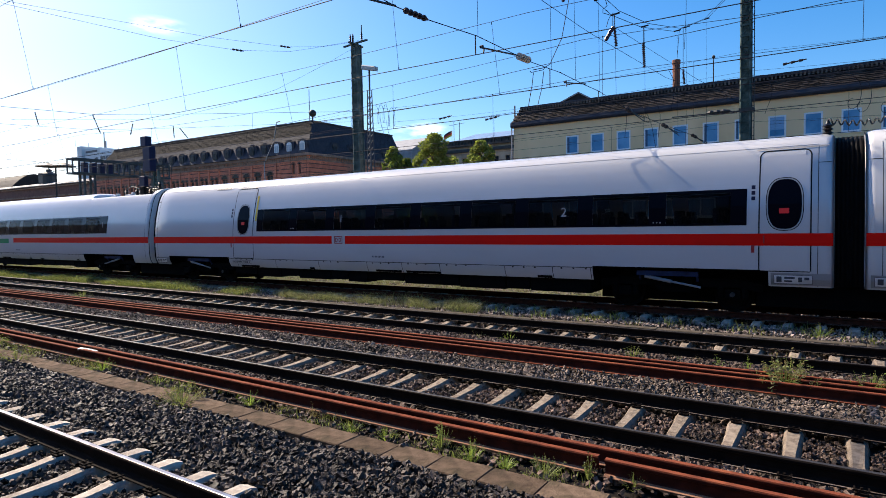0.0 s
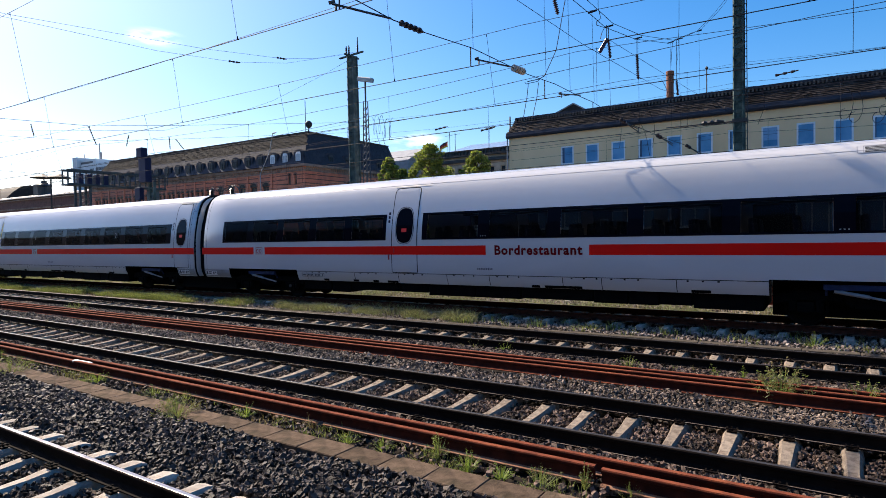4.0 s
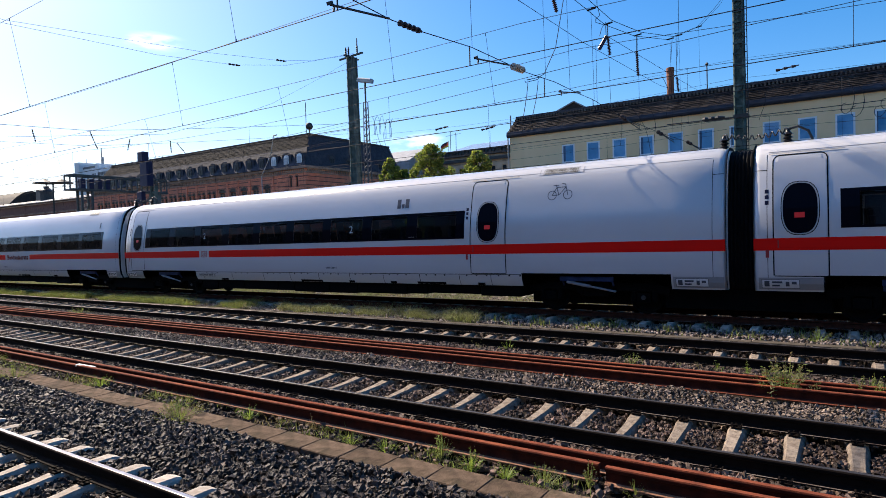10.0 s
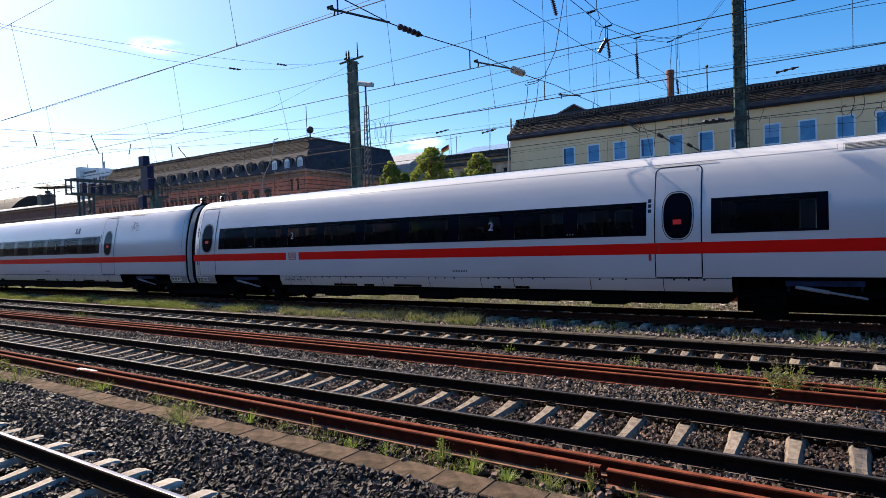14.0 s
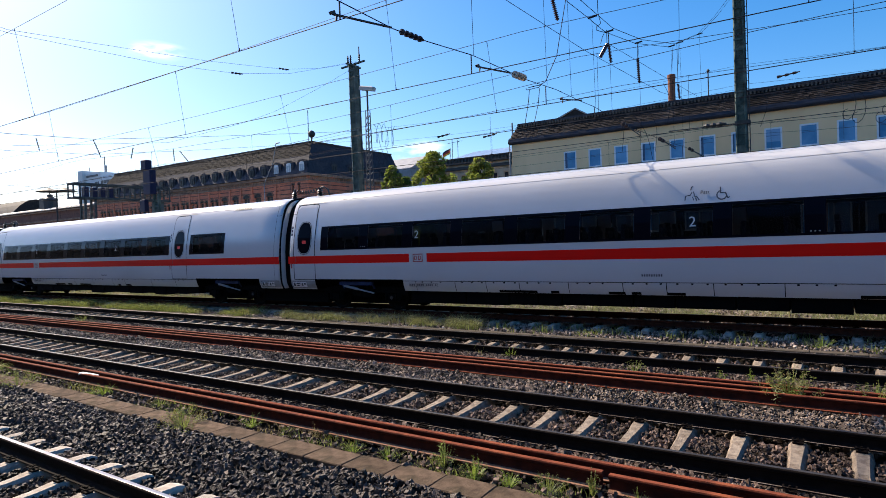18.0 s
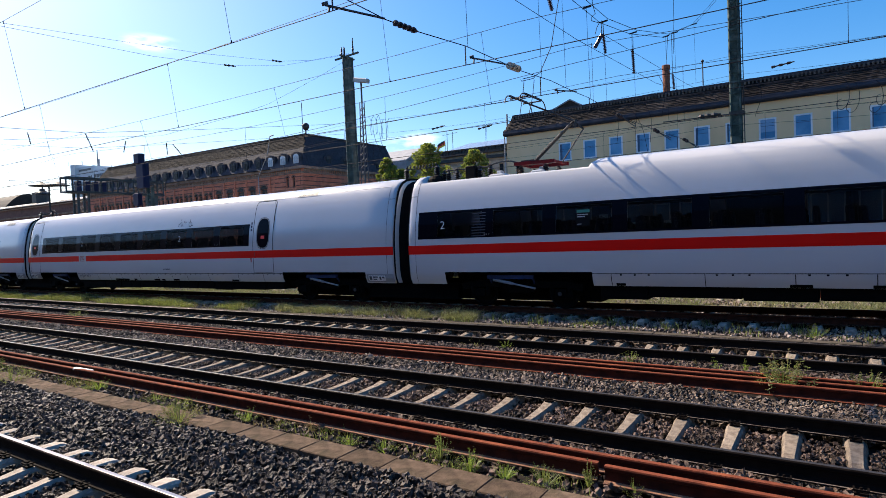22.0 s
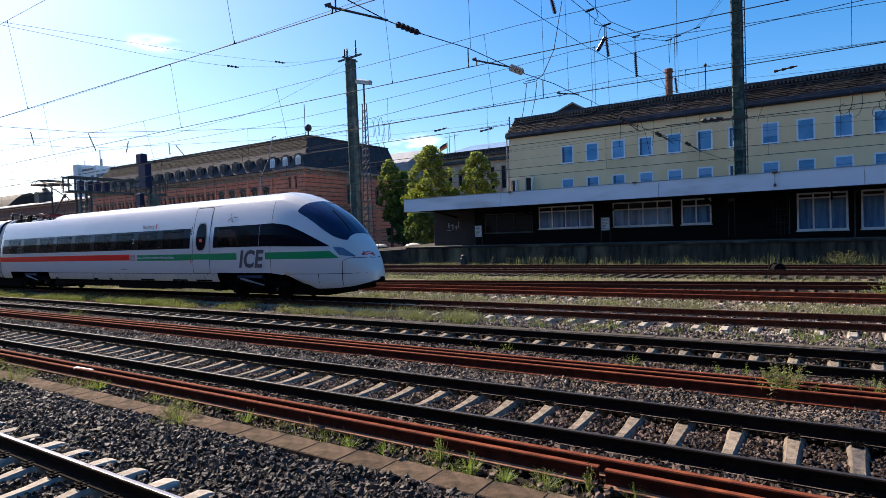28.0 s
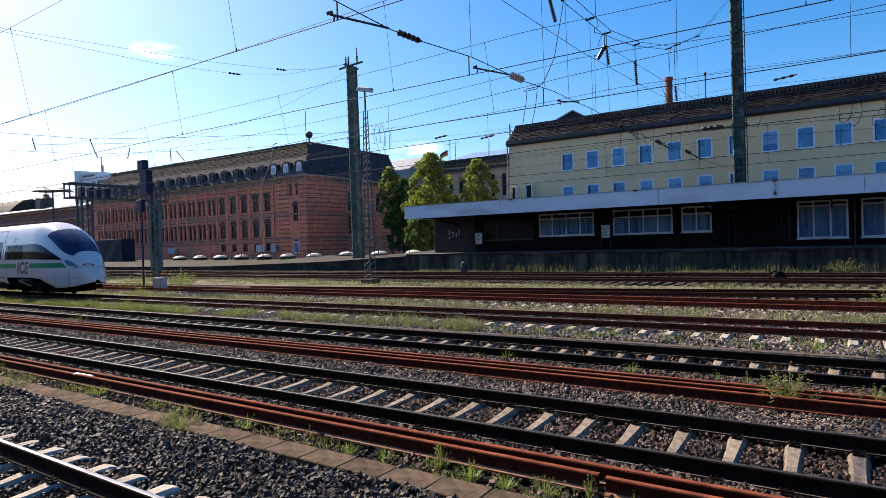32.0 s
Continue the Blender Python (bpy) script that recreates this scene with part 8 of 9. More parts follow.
for y in (34.1,):
    for sx in (-0.5, 0.5):
        for sy in (-0.55, 0.55):
            bm = bmesh.new()
            bar(bm, (-70 + sx, y + sy, -0.5), (-70 + sx, y + sy, 8.4), 0.2)
            part("leg", bm, gantry_green, gan)
    for k in range(12):
        bm = bmesh.new()
        z = 0.2 + 0.62 * k
        for sx in (-0.5, 0.5):
            bar(bm, (-70 + sx, y - 0.55, z), (-70 + sx, y + 0.55, z + 0.6), 0.05)
        bar(bm, (-70.5, y - 0.55, z), (-69.5, y - 0.55, z), 0.05)
        part("leg_lattice", bm, gantry_green, gan)
for k in range(4):
    bm = bmesh.new()
    rbox(bm, -70.0, -69.3, 33.4 + 0.9 * k, 33.9 + 0.9 * k, 8.5, 9.6, 0.05)
    part("gantry_box", bm, signal_navy, gan, "dark box on the gantry end")

bm = bmesh.new()
box(bm, -70.7, -69.3, 32.2, 43.7, 8.28, 8.42)
part("walkway", bm, grey_paint, gan, "grey walkway plate")

lamp2 = thing("twin_lamp", "twin-arm platform lamp with two flat dark heads", "lamp post")
bm = bmesh.new()
tube(bm, (-90.7, 40, -0.45), (-90.7, 40, 11.2), 0.11)
bar(bm, (-92.9, 40, 10.95), (-88.7, 40, 10.75), 0.1)
part("pole", bm, iron, lamp2)
for x, z in ((-93.2, 11.15), (-88.4, 10.85)):
    bm = bmesh.new()
    lathe(bm, [(0.1, 0.55), (0.75, 0.30), (1.45, 0.05), (1.5, -0.05), (0.6, -0.12)], (x, 40, z), "z", 16)
    part("lamp_head", bm, iron, lamp2, "wide flat dark lamp head")

# ---- overhead line along the tracks
SPAN0, SPAN1 = -7.3, -44.5


def messenger_z(x, zs, sag):
    k = ((x - SPAN0) / (SPAN1 - SPAN0)) % 1.0
    return zs - sag * 4 * k * (1 - k)


def line_along(y, zc, zs, sag, phase, r, off=0.0, step=9.4, label="overhead contact line with messenger wire and droppers"):
    """A contact wire over a track; its messenger hangs to one side by off, so that the droppers lean."""
    o = thing("overhead_line", label, "overhead line", "overhead lines along the tracks")
    ym = y + off
    bm = bmesh.new()
    wire(bm, [(-320, y, zc), (120, y, zc)], r * 1.1)
    part("contact_wire", bm, wire_mat, o)
    bm = bmesh.new()
    wire(bm, [(x, ym, messenger_z(x, zs, sag)) for x in np.arange(-310, 112, 2.38)], r * 0.75)
    part("messenger_wire", bm, wire_mat, o)
    for k in range(-12, 8):
        x = phase + step * k
        bm = bmesh.new()
        wire(bm, [(x, y, zc), (x, ym, messenger_z(x, zs, sag))], r * 0.55)
        bar(bm, (x, y, zc), (x, y, zc + 0.07), 0.018)
        bar(bm, (x, ym, messenger_z(x, zs, sag) - 0.08), (x, ym, messenger_z(x, zs, sag)), 0.017)
        part("dropper", bm, wire_mat, o)
    return o


LINES = [(8.18, 6.40, 9.13, 0.31, -10.35, 0.0085, -0.42), (12.70, 6.36, 8.70, 0.22, -9.72, 0.0095, -0.30), (16.94, 6.33, 8.51, 0.25, -8.96, 0.011, -0.50),
         (21.0, 6.5, 8.85, 0.60, -7.0, 0.012), (26.5, 6.55, 8.90, 0.35, -5.0, 0.013), (34.0, 6.3, 9.5, 0.4, -9.0, 0.014), (39.0, 6.3, 8.6, 0.4, -3.0, 0.015)]
for row in LINES:
    line_along(*row)


def insulator_string(bm, p, q, r, n):
    """A ribbed insulator between two points."""
    p, q = Vector(p), Vector(q)
    pts, rr = [p], [r * 0.4]
    for k in range(n):
        for f, w in ((0.02, 0.45), (0.06, 1.0), (0.50, 0.78), (0.56, 0.45)):
            pts.append(p.lerp(q, (k + f) / n))
            rr.append(r * w)
    sweep(bm, pts + [q], rr + [r * 0.4], 8)


# ---- cross-span at the right mast
insul_purple = surf("insulator_purple", (0.030, 0.011, 0.026), (0.018, 0.007, 0.015), 4.0, 0.4, spec=0.4)
hs = thing("cross_span", "wire cross-span over the tracks with insulators and steady arms", "overhead line", "cross-spans")


def at_span(y, z, dx=0.0):
    """A place in the slightly skewed plane of the cross-span."""
    return (-7.72 + 0.0271 * y + dx, y, z)


low = [(-14, 8.0), (2, 6.95), (8.1, 6.74), (9.7, 6.65), (10.0, 6.66), (10.74, 6.68), (12.76, 6.83), (14.87, 6.82), (15.75, 6.82), (17.7, 6.92), (19.55, 6.9), (21.0, 6.92), (24.1, 6.75), (29.5, 6.80), (35.6, 6.99), (39.4, 6.89), (53.8, 7.3)]
bm = bmesh.new()
wire(bm, [at_span(y, z) for y, z in low], 0.011)
part("lower_span_wire", bm, wire_mat, hs)
up = [(-14, 22.0), (6, 13.5), (14, 10.9), (18.8, 10.13), (20.8, 10.12), (22.75, 10.08), (26.5, 10.6), (32.1, 11.83), (38.9, 14.22), (44.6, 17.0), (49.7, 19.7), (53.8, 22.0)]
for d in (-0.12, 0.16):
    bm = bmesh.new()
    wire(bm, [at_span(y, z + (0.10 if d > 0 else 0) + (0.03 * (20 - y) if y < 20 and d > 0 else 0), d) for y, z in up], 0.012)
    part("bearer_wire", bm, wire_mat, hs)
mid = [(-14, 10.2), (8, 9.0), (14, 8.75), (20, 8.75), (30, 9.1), (53.8, 11.6)]
bm = bmesh.new()
wire(bm, [at_span(y, z) for y, z in mid], 0.009)
part("upper_span_wire", bm, wire_mat, hs)
for y in (8.18, 12.74, 16.94, 18.8, 21.0, 22.75, 26.5, 32.1, 34.0, 39.0):
    zt = float(np.interp(y, [p[0] for p in up], [p[1] for p in up]))
    zl = float(np.interp(y, [p[0] for p in low], [p[1] for p in low]))
    bm = bmesh.new()
    wire(bm, [at_span(y, zt), at_span(y, zl, 0.05)], 0.006)
    bar(bm, at_span(y, zt, -0.14), at_span(y, zt + 0.03, 0.18), 0.05)
    part("hanger", bm, wire_mat, hs)
for y, zc, zs, *_ in LINES:
    zl = float(np.interp(y, [p[0] for p in low], [p[1] for p in low]))
    bm = bmesh.new()
    tube(bm, at_span(y, zl), at_span(y, zc), 0.016, seg=6)
    part("wire_clamp", bm, iron, hs)
for (ya, za), (yb, zb), r, mt in (((9.98, 6.66), (10.74, 6.68), 0.070, insul_brown), ((14.95, 6.82), (15.62, 6.84), 0.105, insul_pale)):
    bm = bmesh.new()
    insulator_string(bm, at_span(ya, za), at_span(yb, zb), r, 5)
    part("span_insulator", bm, mt, hs, "ribbed span insulator")
for ya, za, yb, zb in ((8.0, 6.45, 9.65, 6.66), (13.0, 6.60, 14.74, 6.81), (18.1, 6.68, 19.8, 6.95)):
    bm = bmesh.new()
    tube(bm, at_span(ya, za), at_span(yb, zb), 0.024, seg=6)
    tube(bm, at_span(ya + 0.1, za), at_span(ya + 0.08, za - 0.10), 0.02, seg=6)
    bar(bm, at_span(ya - 0.06, za), at_span(ya + 0.04, za + 0.05), 0.06)
    part("steady_arm", bm, iron, hs, "dark steady arm")
for ya, za, yb, zb in ((17.57, 9.78, 17.99, 9.16), (22.53, 9.53, 21.75, 8.88), (22.72, 9.56, 22.92, 8.93), (26.37, 9.89, 26.52, 8.86), (33.37, 10.17, 33.65, 9.44)):
    bm = bmesh.new()
    insulator_string(bm, at_span(ya, za), at_span(yb, zb), 0.075, 12)
    part("hanging_insulator", bm, insul_purple, hs, "dark purple hanging ribbed insulator")
    zt = float(np.interp(ya, [p[0] for p in up], [p[1] for p in up]))
    bm = bmesh.new()
    wire(bm, [at_span(ya, zt), at_span(ya, za)], 0.014)
    part("insulator_hanger", bm, iron, hs)
# slack jumper cables
for pts in (((18.59, 10.1), (18.11, 8.96), (17.69, 7.96), (16.81, 6.98), (16.41, 6.8), (15.66, 6.58)), ((21.46, 11.01), (21.47, 10.4), (21.74, 10.1), (21.31, 9.86), (21.3, 9.73), (22.13, 9.87), (21.87, 9.64), (21.67, 9.34)), ((32.29, 11.9), (31.92, 10.6)), ((33.79, 14.93), (33.71, 13.09), (33.37, 11.21))):
    bm = bmesh.new()
    wire(bm, [at_span(y, z, 0.06) for y, z in pts], 0.012)
    part("jumper_cable", bm, wire_mat, hs, "slack jumper cable")

for pts in (((15.56, 6.54), (15.63, 6.51), (16.41, 6.74), (16.61, 6.88)), ((15.77, 6.53), (15.68, 6.16), (15.43, 5.51)), ((16.45, 6.71), (16.3, 6.18), (16.01, 5.61))):
    bm = bmesh.new()
    wire(bm, [at_span(y, z, 0.03) for y, z in pts], 0.010)
    part("jumper_cable", bm, wire_mat, hs, "slack jumper cable")
bm = bmesh.new()
wire(bm, [at_span(22.53, 9.59), at_span(36.64, 10.27), at_span(53.8, 11.5)], 0.009)
part("stay_wire", bm, wire_mat, hs, "slanting stay wire")

# ---- cross-span at the far mast
hs2 = thing("cross_span", "distant wire cross-span with hanging insulators", "overhead line", "cross-spans")
X1 = SPAN1
for pts in ([(-30, 28.0), (2, 18.6), (17.1, 16.7), (27.64, 17.1), (34.9, 17.9), (41, 19.2), (51.0, 22.6)],
            [(-30, 28.6), (2, 19.0), (17.1, 16.9), (31.74, 18.3), (40.4, 19.5), (45, 20.6), (51.0, 22.7)],
            [(17.1, 9.4), (28.0, 10.9), (35.5, 13.6), (39.1, 15.2), (42.3, 17.0), (46.3, 19.3), (51.0, 22.2)]):
    bm = bmesh.new()
    wire(bm, [(X1, y, z) for y, z in pts], 0.012)
    part("bearer_wire", bm, wire_mat, hs2)
for zoff, rr in ((0.0, 0.016), (-1.1, 0.012)):
    bm = bmesh.new()
    wire(bm, [(X1, -30, 12.5 + zoff), (X1, 10, 10.4 + zoff), (X1, 16.7, 10.15 + zoff), (X1, 22.2, 10.45 + zoff), (X1, 29.4, 11.5 + zoff), (X1, 51.6, 15 + zoff)], rr)
    part("span_wire", bm, wire_mat, hs2)
bm = bmesh.new()
wire(bm, [(X1, -30, 8.5), (X1, 10, 6.9), (X1, 25, 6.7), (X1, 51.6, 7.8)], 0.013)
part("lower_span_wire", bm, wire_mat, hs2)
for ya, yb, za, zb in ((18.5, 18.68, 10.05, 9.25), (22.2, 22.7, 10.4, 9.15), (25.1, 24.9, 10.15, 9.3), (28.4, 28.46, 10.4, 9.45), (28.95, 29.7, 10.35, 9.55)):
    bm = bmesh.new()
    insulator_string(bm, (X1, ya, za), (X1, yb, zb), 0.055, 7)
    part("hanging_insulator", bm, insul_brown, hs2, "hanging ribbed insulator")
for y, z in ((34.9, 17.85), (40.4, 19.45)):
    bm = bmesh.new()
    insulator_string(bm, (X1, y - 0.6, z), (X1, y + 0.6, z + 0.12), 0.10, 3)
    part("bearer_insulator", bm, insul_brown, hs2)
# feeder wires beyond the far tracks
fd = thing("feeder_line", "bare feeder wires high along the platform", "overhead line")
bm = bmesh.new()
wire(bm, [(-60, 24, 6.9), (-19.8, 24, 8.44), (-9.3, 24, 9.08), (-2.5, 24, 9.37), (30, 24, 10.4)], 0.012)
part("feeder_wire", bm, wire_mat, fd)
for y, z in ((50.5, 13.4), (51.0, 15.0), (51.5, 10.6), (46, 9.0), (46.5, 12.2)):
    bm = bmesh.new()
    wire(bm, [(x, y, z - 0.6 * 4 * (((x + 6.25) / 38) % 1) * (1 - ((x + 6.25) / 38) % 1)) for x in np.arange(-196, 70, 4.75)], 0.009)
    part("feeder_wire", bm, wire_mat, fd)
for x, y, z in ((-32.8, 50.5, 12.9), (-27.5, 50.5, 12.25), (-2.7, 51.0, 13.7)):
    bm = bmesh.new()
    insulator_string(bm, (x - 0.75, y, z - 0.08), (x + 0.75, y, z + 0.08), 0.11, 3)
    part("feeder_insulator", bm, insul_brown, fd)
for (ya, za), (yb, zb) in (((29.52, 6.80), (32.51, 6.69)), ((35.56, 6.99), (39.41, 6.89)), ((24.12, 6.75), (26.38, 6.63))):
    p, q = Vector(at_span(ya, za)), Vector(at_span(yb, zb))
    bm = bmesh.new()
    insulator_string(bm, p, p.lerp(q, 0.3), 0.10, 2)
    part("stay_insulator", bm, insul_brown, hs, "dark insulator in the lower span wire")
    for d in (-0.05, 0.07):
        bm = bmesh.new()
        tube(bm, p.lerp(q, 0.25), q + Vector((0, 0, d)), 0.02, seg=6)
        part("stay_rod", bm, iron, hs)
# slack cables looped beside the platform mast
loops = []
for k in range(49):
    a = k / 48
    loops.append((-41.9 + 2.9 * a + 0.25 * math.sin(2 * math.pi * 4 * a), 50.6, 14.2 + 1.0 * math.cos(2 * math.pi * 4 * a) - (0.5 if a > 0.5 else 0)))
bm = bmesh.new()
wire(bm, loops, 0.02)
part("cable_loop", bm, wire_mat, fd, "slack hanging cable in loops")
for x0_, x1_, z0_, z1_ in ((-41.3, -40.3, 14.2, 11.2), (-40.4, -39.6, 13.4, 11.0)):
    bm = bmesh.new()
    wire(bm, [(x0_ + (x1_ - x0_) * f * f, 50.6, z0_ + (z1_ - z0_) * f) for f in [i / 8 for i in range(9)]], 0.02)
    part("hanging_cable", bm, wire_mat, fd, "slack hanging cable end")
for x0_, x1_, z0_, z1_ in ((-15.3, -14.6, 12.6, 9.2), (-13.9, -12.1, 12.3, 8.2), (-12.6, -11.9, 12.4, 9.0), (-11.4, -10.9, 14.4, 11.1), (-4.4, -4.3, 12.8, 10.0)):
    bm = bmesh.new()
    wire(bm, [(x0_ + (x1_ - x0_) * f + 0.3 * math.sin(4.0 * f), 50.2, z0_ + (z1_ - z0_) * f) for f in [i / 8 for i in range(9)]], 0.018)
    part("hanging_cable", bm, wire_mat, fd, "slack hanging cable end")
for x0_, zc in ((1.0, 11.9), (1.6, 11.6), (3.4, 11.9), (3.0, 11.4)):
    bm = bmesh.new()
    wire(bm, [(x0_ + 0.42 * math.sin(a), 54.0, zc + 0.75 * math.cos(a) - 0.25 * a) for a in [i * 0.55 for i in range(12)]], 0.022)
    part("cable_loop", bm, wire_mat, fd, "coiled cable loop in front of the wall")
# roof aerials
ae = thing("roof_aerial", "thin aerial with a small dark knob on the roof", "aerial", "roof aerials")
bm = bmesh.new()
sweep(bm, [(-9.6, 60, 14.6), (-9.6, 60, 17.0), (-9.6, 60, 17.05), (-9.6, 60, 17.2), (-9.6, 60, 17.35)], [0.05, 0.05, 0.06, 0.16, 0.05], 8)
part("rod", bm, iron, ae)
for x, y, z0_, z1_ in ((-77.0, 75, 19.5, 26), (-69.3, 110.0, 19.9, 24.4), (-67.9, 110.0, 19.9, 24.0)):
    ae = thing("roof_aerial", "thin dark aerial pole on the roof", "aerial", "roof aerials")
    bm = bmesh.new()
    tube(bm, (x, y, z0_), (x, y, z1_), 0.06)
    part("rod", bm, iron, ae)
    if x == -69.3:
        bm = bmesh.new()
        tube(bm, (x - 1.2, y, z1_ - 0.9), (x + 2.6, y, z1_ - 0.7), 0.04)
        part("crossbar", bm, iron, ae)


# ---------------------------------------------------------------- plants
def blades(rg, n, x, y, z, hmin, hmax, width, lean):
    """Grass blades as narrow bent strips; returns vertex and face arrays."""
    hgt = rg.uniform(hmin, hmax, n)
    a = rg.uniform(0, 2 * math.pi, n)
    b = rg.uniform(0, 2 * math.pi, n)
    w = width * rg.uniform(0.6, 1.3, n)
    ln = hgt * lean * rg.uniform(0.2, 1.0, n)
    ca, sa, cb, sb = np.cos(a) * w, np.sin(a) * w, np.cos(b) * ln, np.sin(b) * ln
    base = np.stack([x, y, z], 1)
    off = np.stack([ca, sa, np.zeros(n)], 1)
    mid = base + np.stack([cb * 0.35, sb * 0.35, hgt * 0.6], 1)
    tip = base + np.stack([cb, sb, hgt], 1)
    v = np.stack([base - off, base + off, mid + off * 0.7, mid - off * 0.7, tip], 1)
    return v


def strips_mesh(name, v, material):
    n = len(v)
    q = np.array((0, 1, 2, 3))[None] + 5 * np.arange(n)[:, None]
    t = np.array((3, 2, 4))[None] + 5 * np.arange(n)[:, None]
    me = bpy.data.meshes.new(name)
    me.vertices.add(n * 5)
    me.vertices.foreach_set("co", v.reshape(-1))
    loops = np.concatenate([q, t], 1).reshape(-1)
    me.loops.add(len(loops))
    me.loops.foreach_set("vertex_index", loops.astype(np.int32))
    starts = np.stack([np.arange(n) * 7, np.arange(n) * 7 + 4], 1).reshape(-1)
    me.polygons.add(2 * n)
    me.polygons.foreach_set("loop_start", starts.astype(np.int32))
    me.update(calc_edges=True)
    me.materials.append(material)
    return me


def grass_strip(name, label, material, x0, x1, y0, y1, z, count, hmin, hmax, width, seed, clump=0.6, lean=0.5, cut=0.45, tufts=0, spread=0.16):
    """A strip of grass that grows in uneven clumps, or in single tufts."""
    rg = np.random.default_rng(seed)
    x, y = rg.uniform(x0, x1, count * 2), rg.uniform(y0, y1, count * 2)
    dens = 0.5 + 0.5 * np.sin(x * 1.9 / clump + 2.1 * np.sin(x * 0.53 + seed)) * np.sin(y * 2.3 / clump + x * 0.7 + seed)
    ok = dens + rg.uniform(-0.25, 0.25, len(x)) > cut
    x, y, dens = x[ok][:count], y[ok][:count], dens[ok][:count]
    if tufts:
        pick = rg.integers(0, tufts, len(x))
        size = rg.uniform(0.35, 1.3, tufts) ** 1.3
        r = spread * size[pick]
        x = x[:tufts][pick] + rg.normal(0, 1, len(x)) * r * 1.5
        y = np.clip(y[:tufts][pick] + rg.normal(0, 1, len(y)) * r, y0, y1)
        dens = 1.1 * size[pick] - 0.25
    v = blades(rg, len(x), x, y, np.full(len(x), z), hmin, hmax, width, lean)
    k = (0.55 + 0.65 * dens)[:, None]
    v[:, :, 2] = z + (v[:, :, 2] - z) * k + tilt(x, y)[:, None]
    ob = new(name, strips_mesh(name, v, material))
    return tagged(ob, label, "grass", kind="stuff")


grass_strip("grass_strip", "lush uneven grass along the train track", weed_lush, -62, -18, 14.55, 15.75, -0.30, 42000, 0.06, 0.33, 0.0055, 1, 1.0, 2.2, 0.36, 130, 0.2)
grass_strip("grass_strip", "low sparse grass between the tufts by the train track", weed_lush, -62, -20, 14.55, 15.75, -0.30, 6000, 0.05, 0.16, 0.008, 12, 1.3, 1.2, 0.5)
grass_strip("grass_strip", "thinning sage green clumps along the train track", weed_sage, -19.5, -9, 14.6, 15.6, -0.29, 9500, 0.07, 0.36, 0.005, 13, 0.9, 1.8, 0.45, 26, 0.18)
grass_strip("grass_strip", "dry straw among the grass by the train track", straw, -62, -11, 14.55, 15.8, -0.30, 1900, 0.10, 0.34, 0.006, 2, 0.9, 1.1, 0.55)
grass_strip("grass_strip", "sparse low weeds in the pale ballast", weed_mat, -12, 4, 14.6, 15.9, -0.29, 1500, 0.08, 0.24, 0.011, 3, 0.5, 0.8, 0.7)
grass_strip("grass_strip", "wide low sage green grass strip beyond the train track", weed_sage, -60, 8, 18.6, 21.6, -0.34, 34000, 0.04, 0.22, 0.011, 4, 1.5, 1.8, 0.40, 420, 0.32)
grass_strip("grass_strip", "dry grass beyond the train track", straw, -60, 7, 18.5, 21.0, -0.34, 4000, 0.06, 0.24, 0.010, 5, 1.1, 1.0, 0.55)
grass_strip("grass_strip", "sparse sage green grass between the rusty tracks", weed_sage, -60, 8, 23.5, 26.2, -0.38, 9000, 0.05, 0.2, 0.018, 6, 1.8, 1.4, 0.66)
grass_strip("grass_strip", "low sage green weeds beyond the dark track", weed_sage, -80, 10, 28.8, 33.2, -0.40, 22000, 0.05, 0.22, 0.016, 7, 1.7, 2.0, 0.42, 340, 0.42)
grass_strip("grass_strip", "thin dry weeds among the dark far tracks", straw, -80, 10, 34.8, 46.5, -0.44, 2500, 0.10, 0.35, 0.02, 8, 1.9, 1.0, 0.72)
grass_strip("grass_strip", "thin tall stalks at the foot of the platform wall", weed_sage, -24, 4, 45.7, 46.8, -0.44, 1100, 0.25, 0.85, 0.016, 9, 2.2, 0.35, 0.5)
grass_strip("grass_strip", "low tangled weeds at the foot of the platform wall", weed_sage, -35, 6, 45.4, 46.8, -0.44, 3800, 0.06, 0.28, 0.016, 14, 2.0, 2.2, 0.45, 70, 0.35)
grass_strip("grass_strip", "low grass between the dark far tracks", weed_sage, -60, 8, 35.8, 37.8, -0.40, 9000, 0.05, 0.20, 0.016, 15, 1.6, 2.2, 0.4, 160, 0.4)
grass_strip("grass_strip", "low grass beyond the last rails", weed_sage, -60, 8, 40.4, 44.8, -0.44, 9000, 0.05, 0.20, 0.018, 16, 1.6, 2.2, 0.42, 160, 0.45)
grass_strip("grass_strip", "thin grass along the trough covers", weed_mat, -16, -2, 5.28, 5.70, -0.27, 2600, 0.02, 0.10, 0.004, 10, 0.9, 0.9, 0.5, 70, 0.08)
grass_strip("grass_strip", "thin straw along the trough covers", straw, -16, -1, 5.27, 5.70, -0.27, 900, 0.03, 0.10, 0.005, 11, 0.9, 0.8, 0.62)


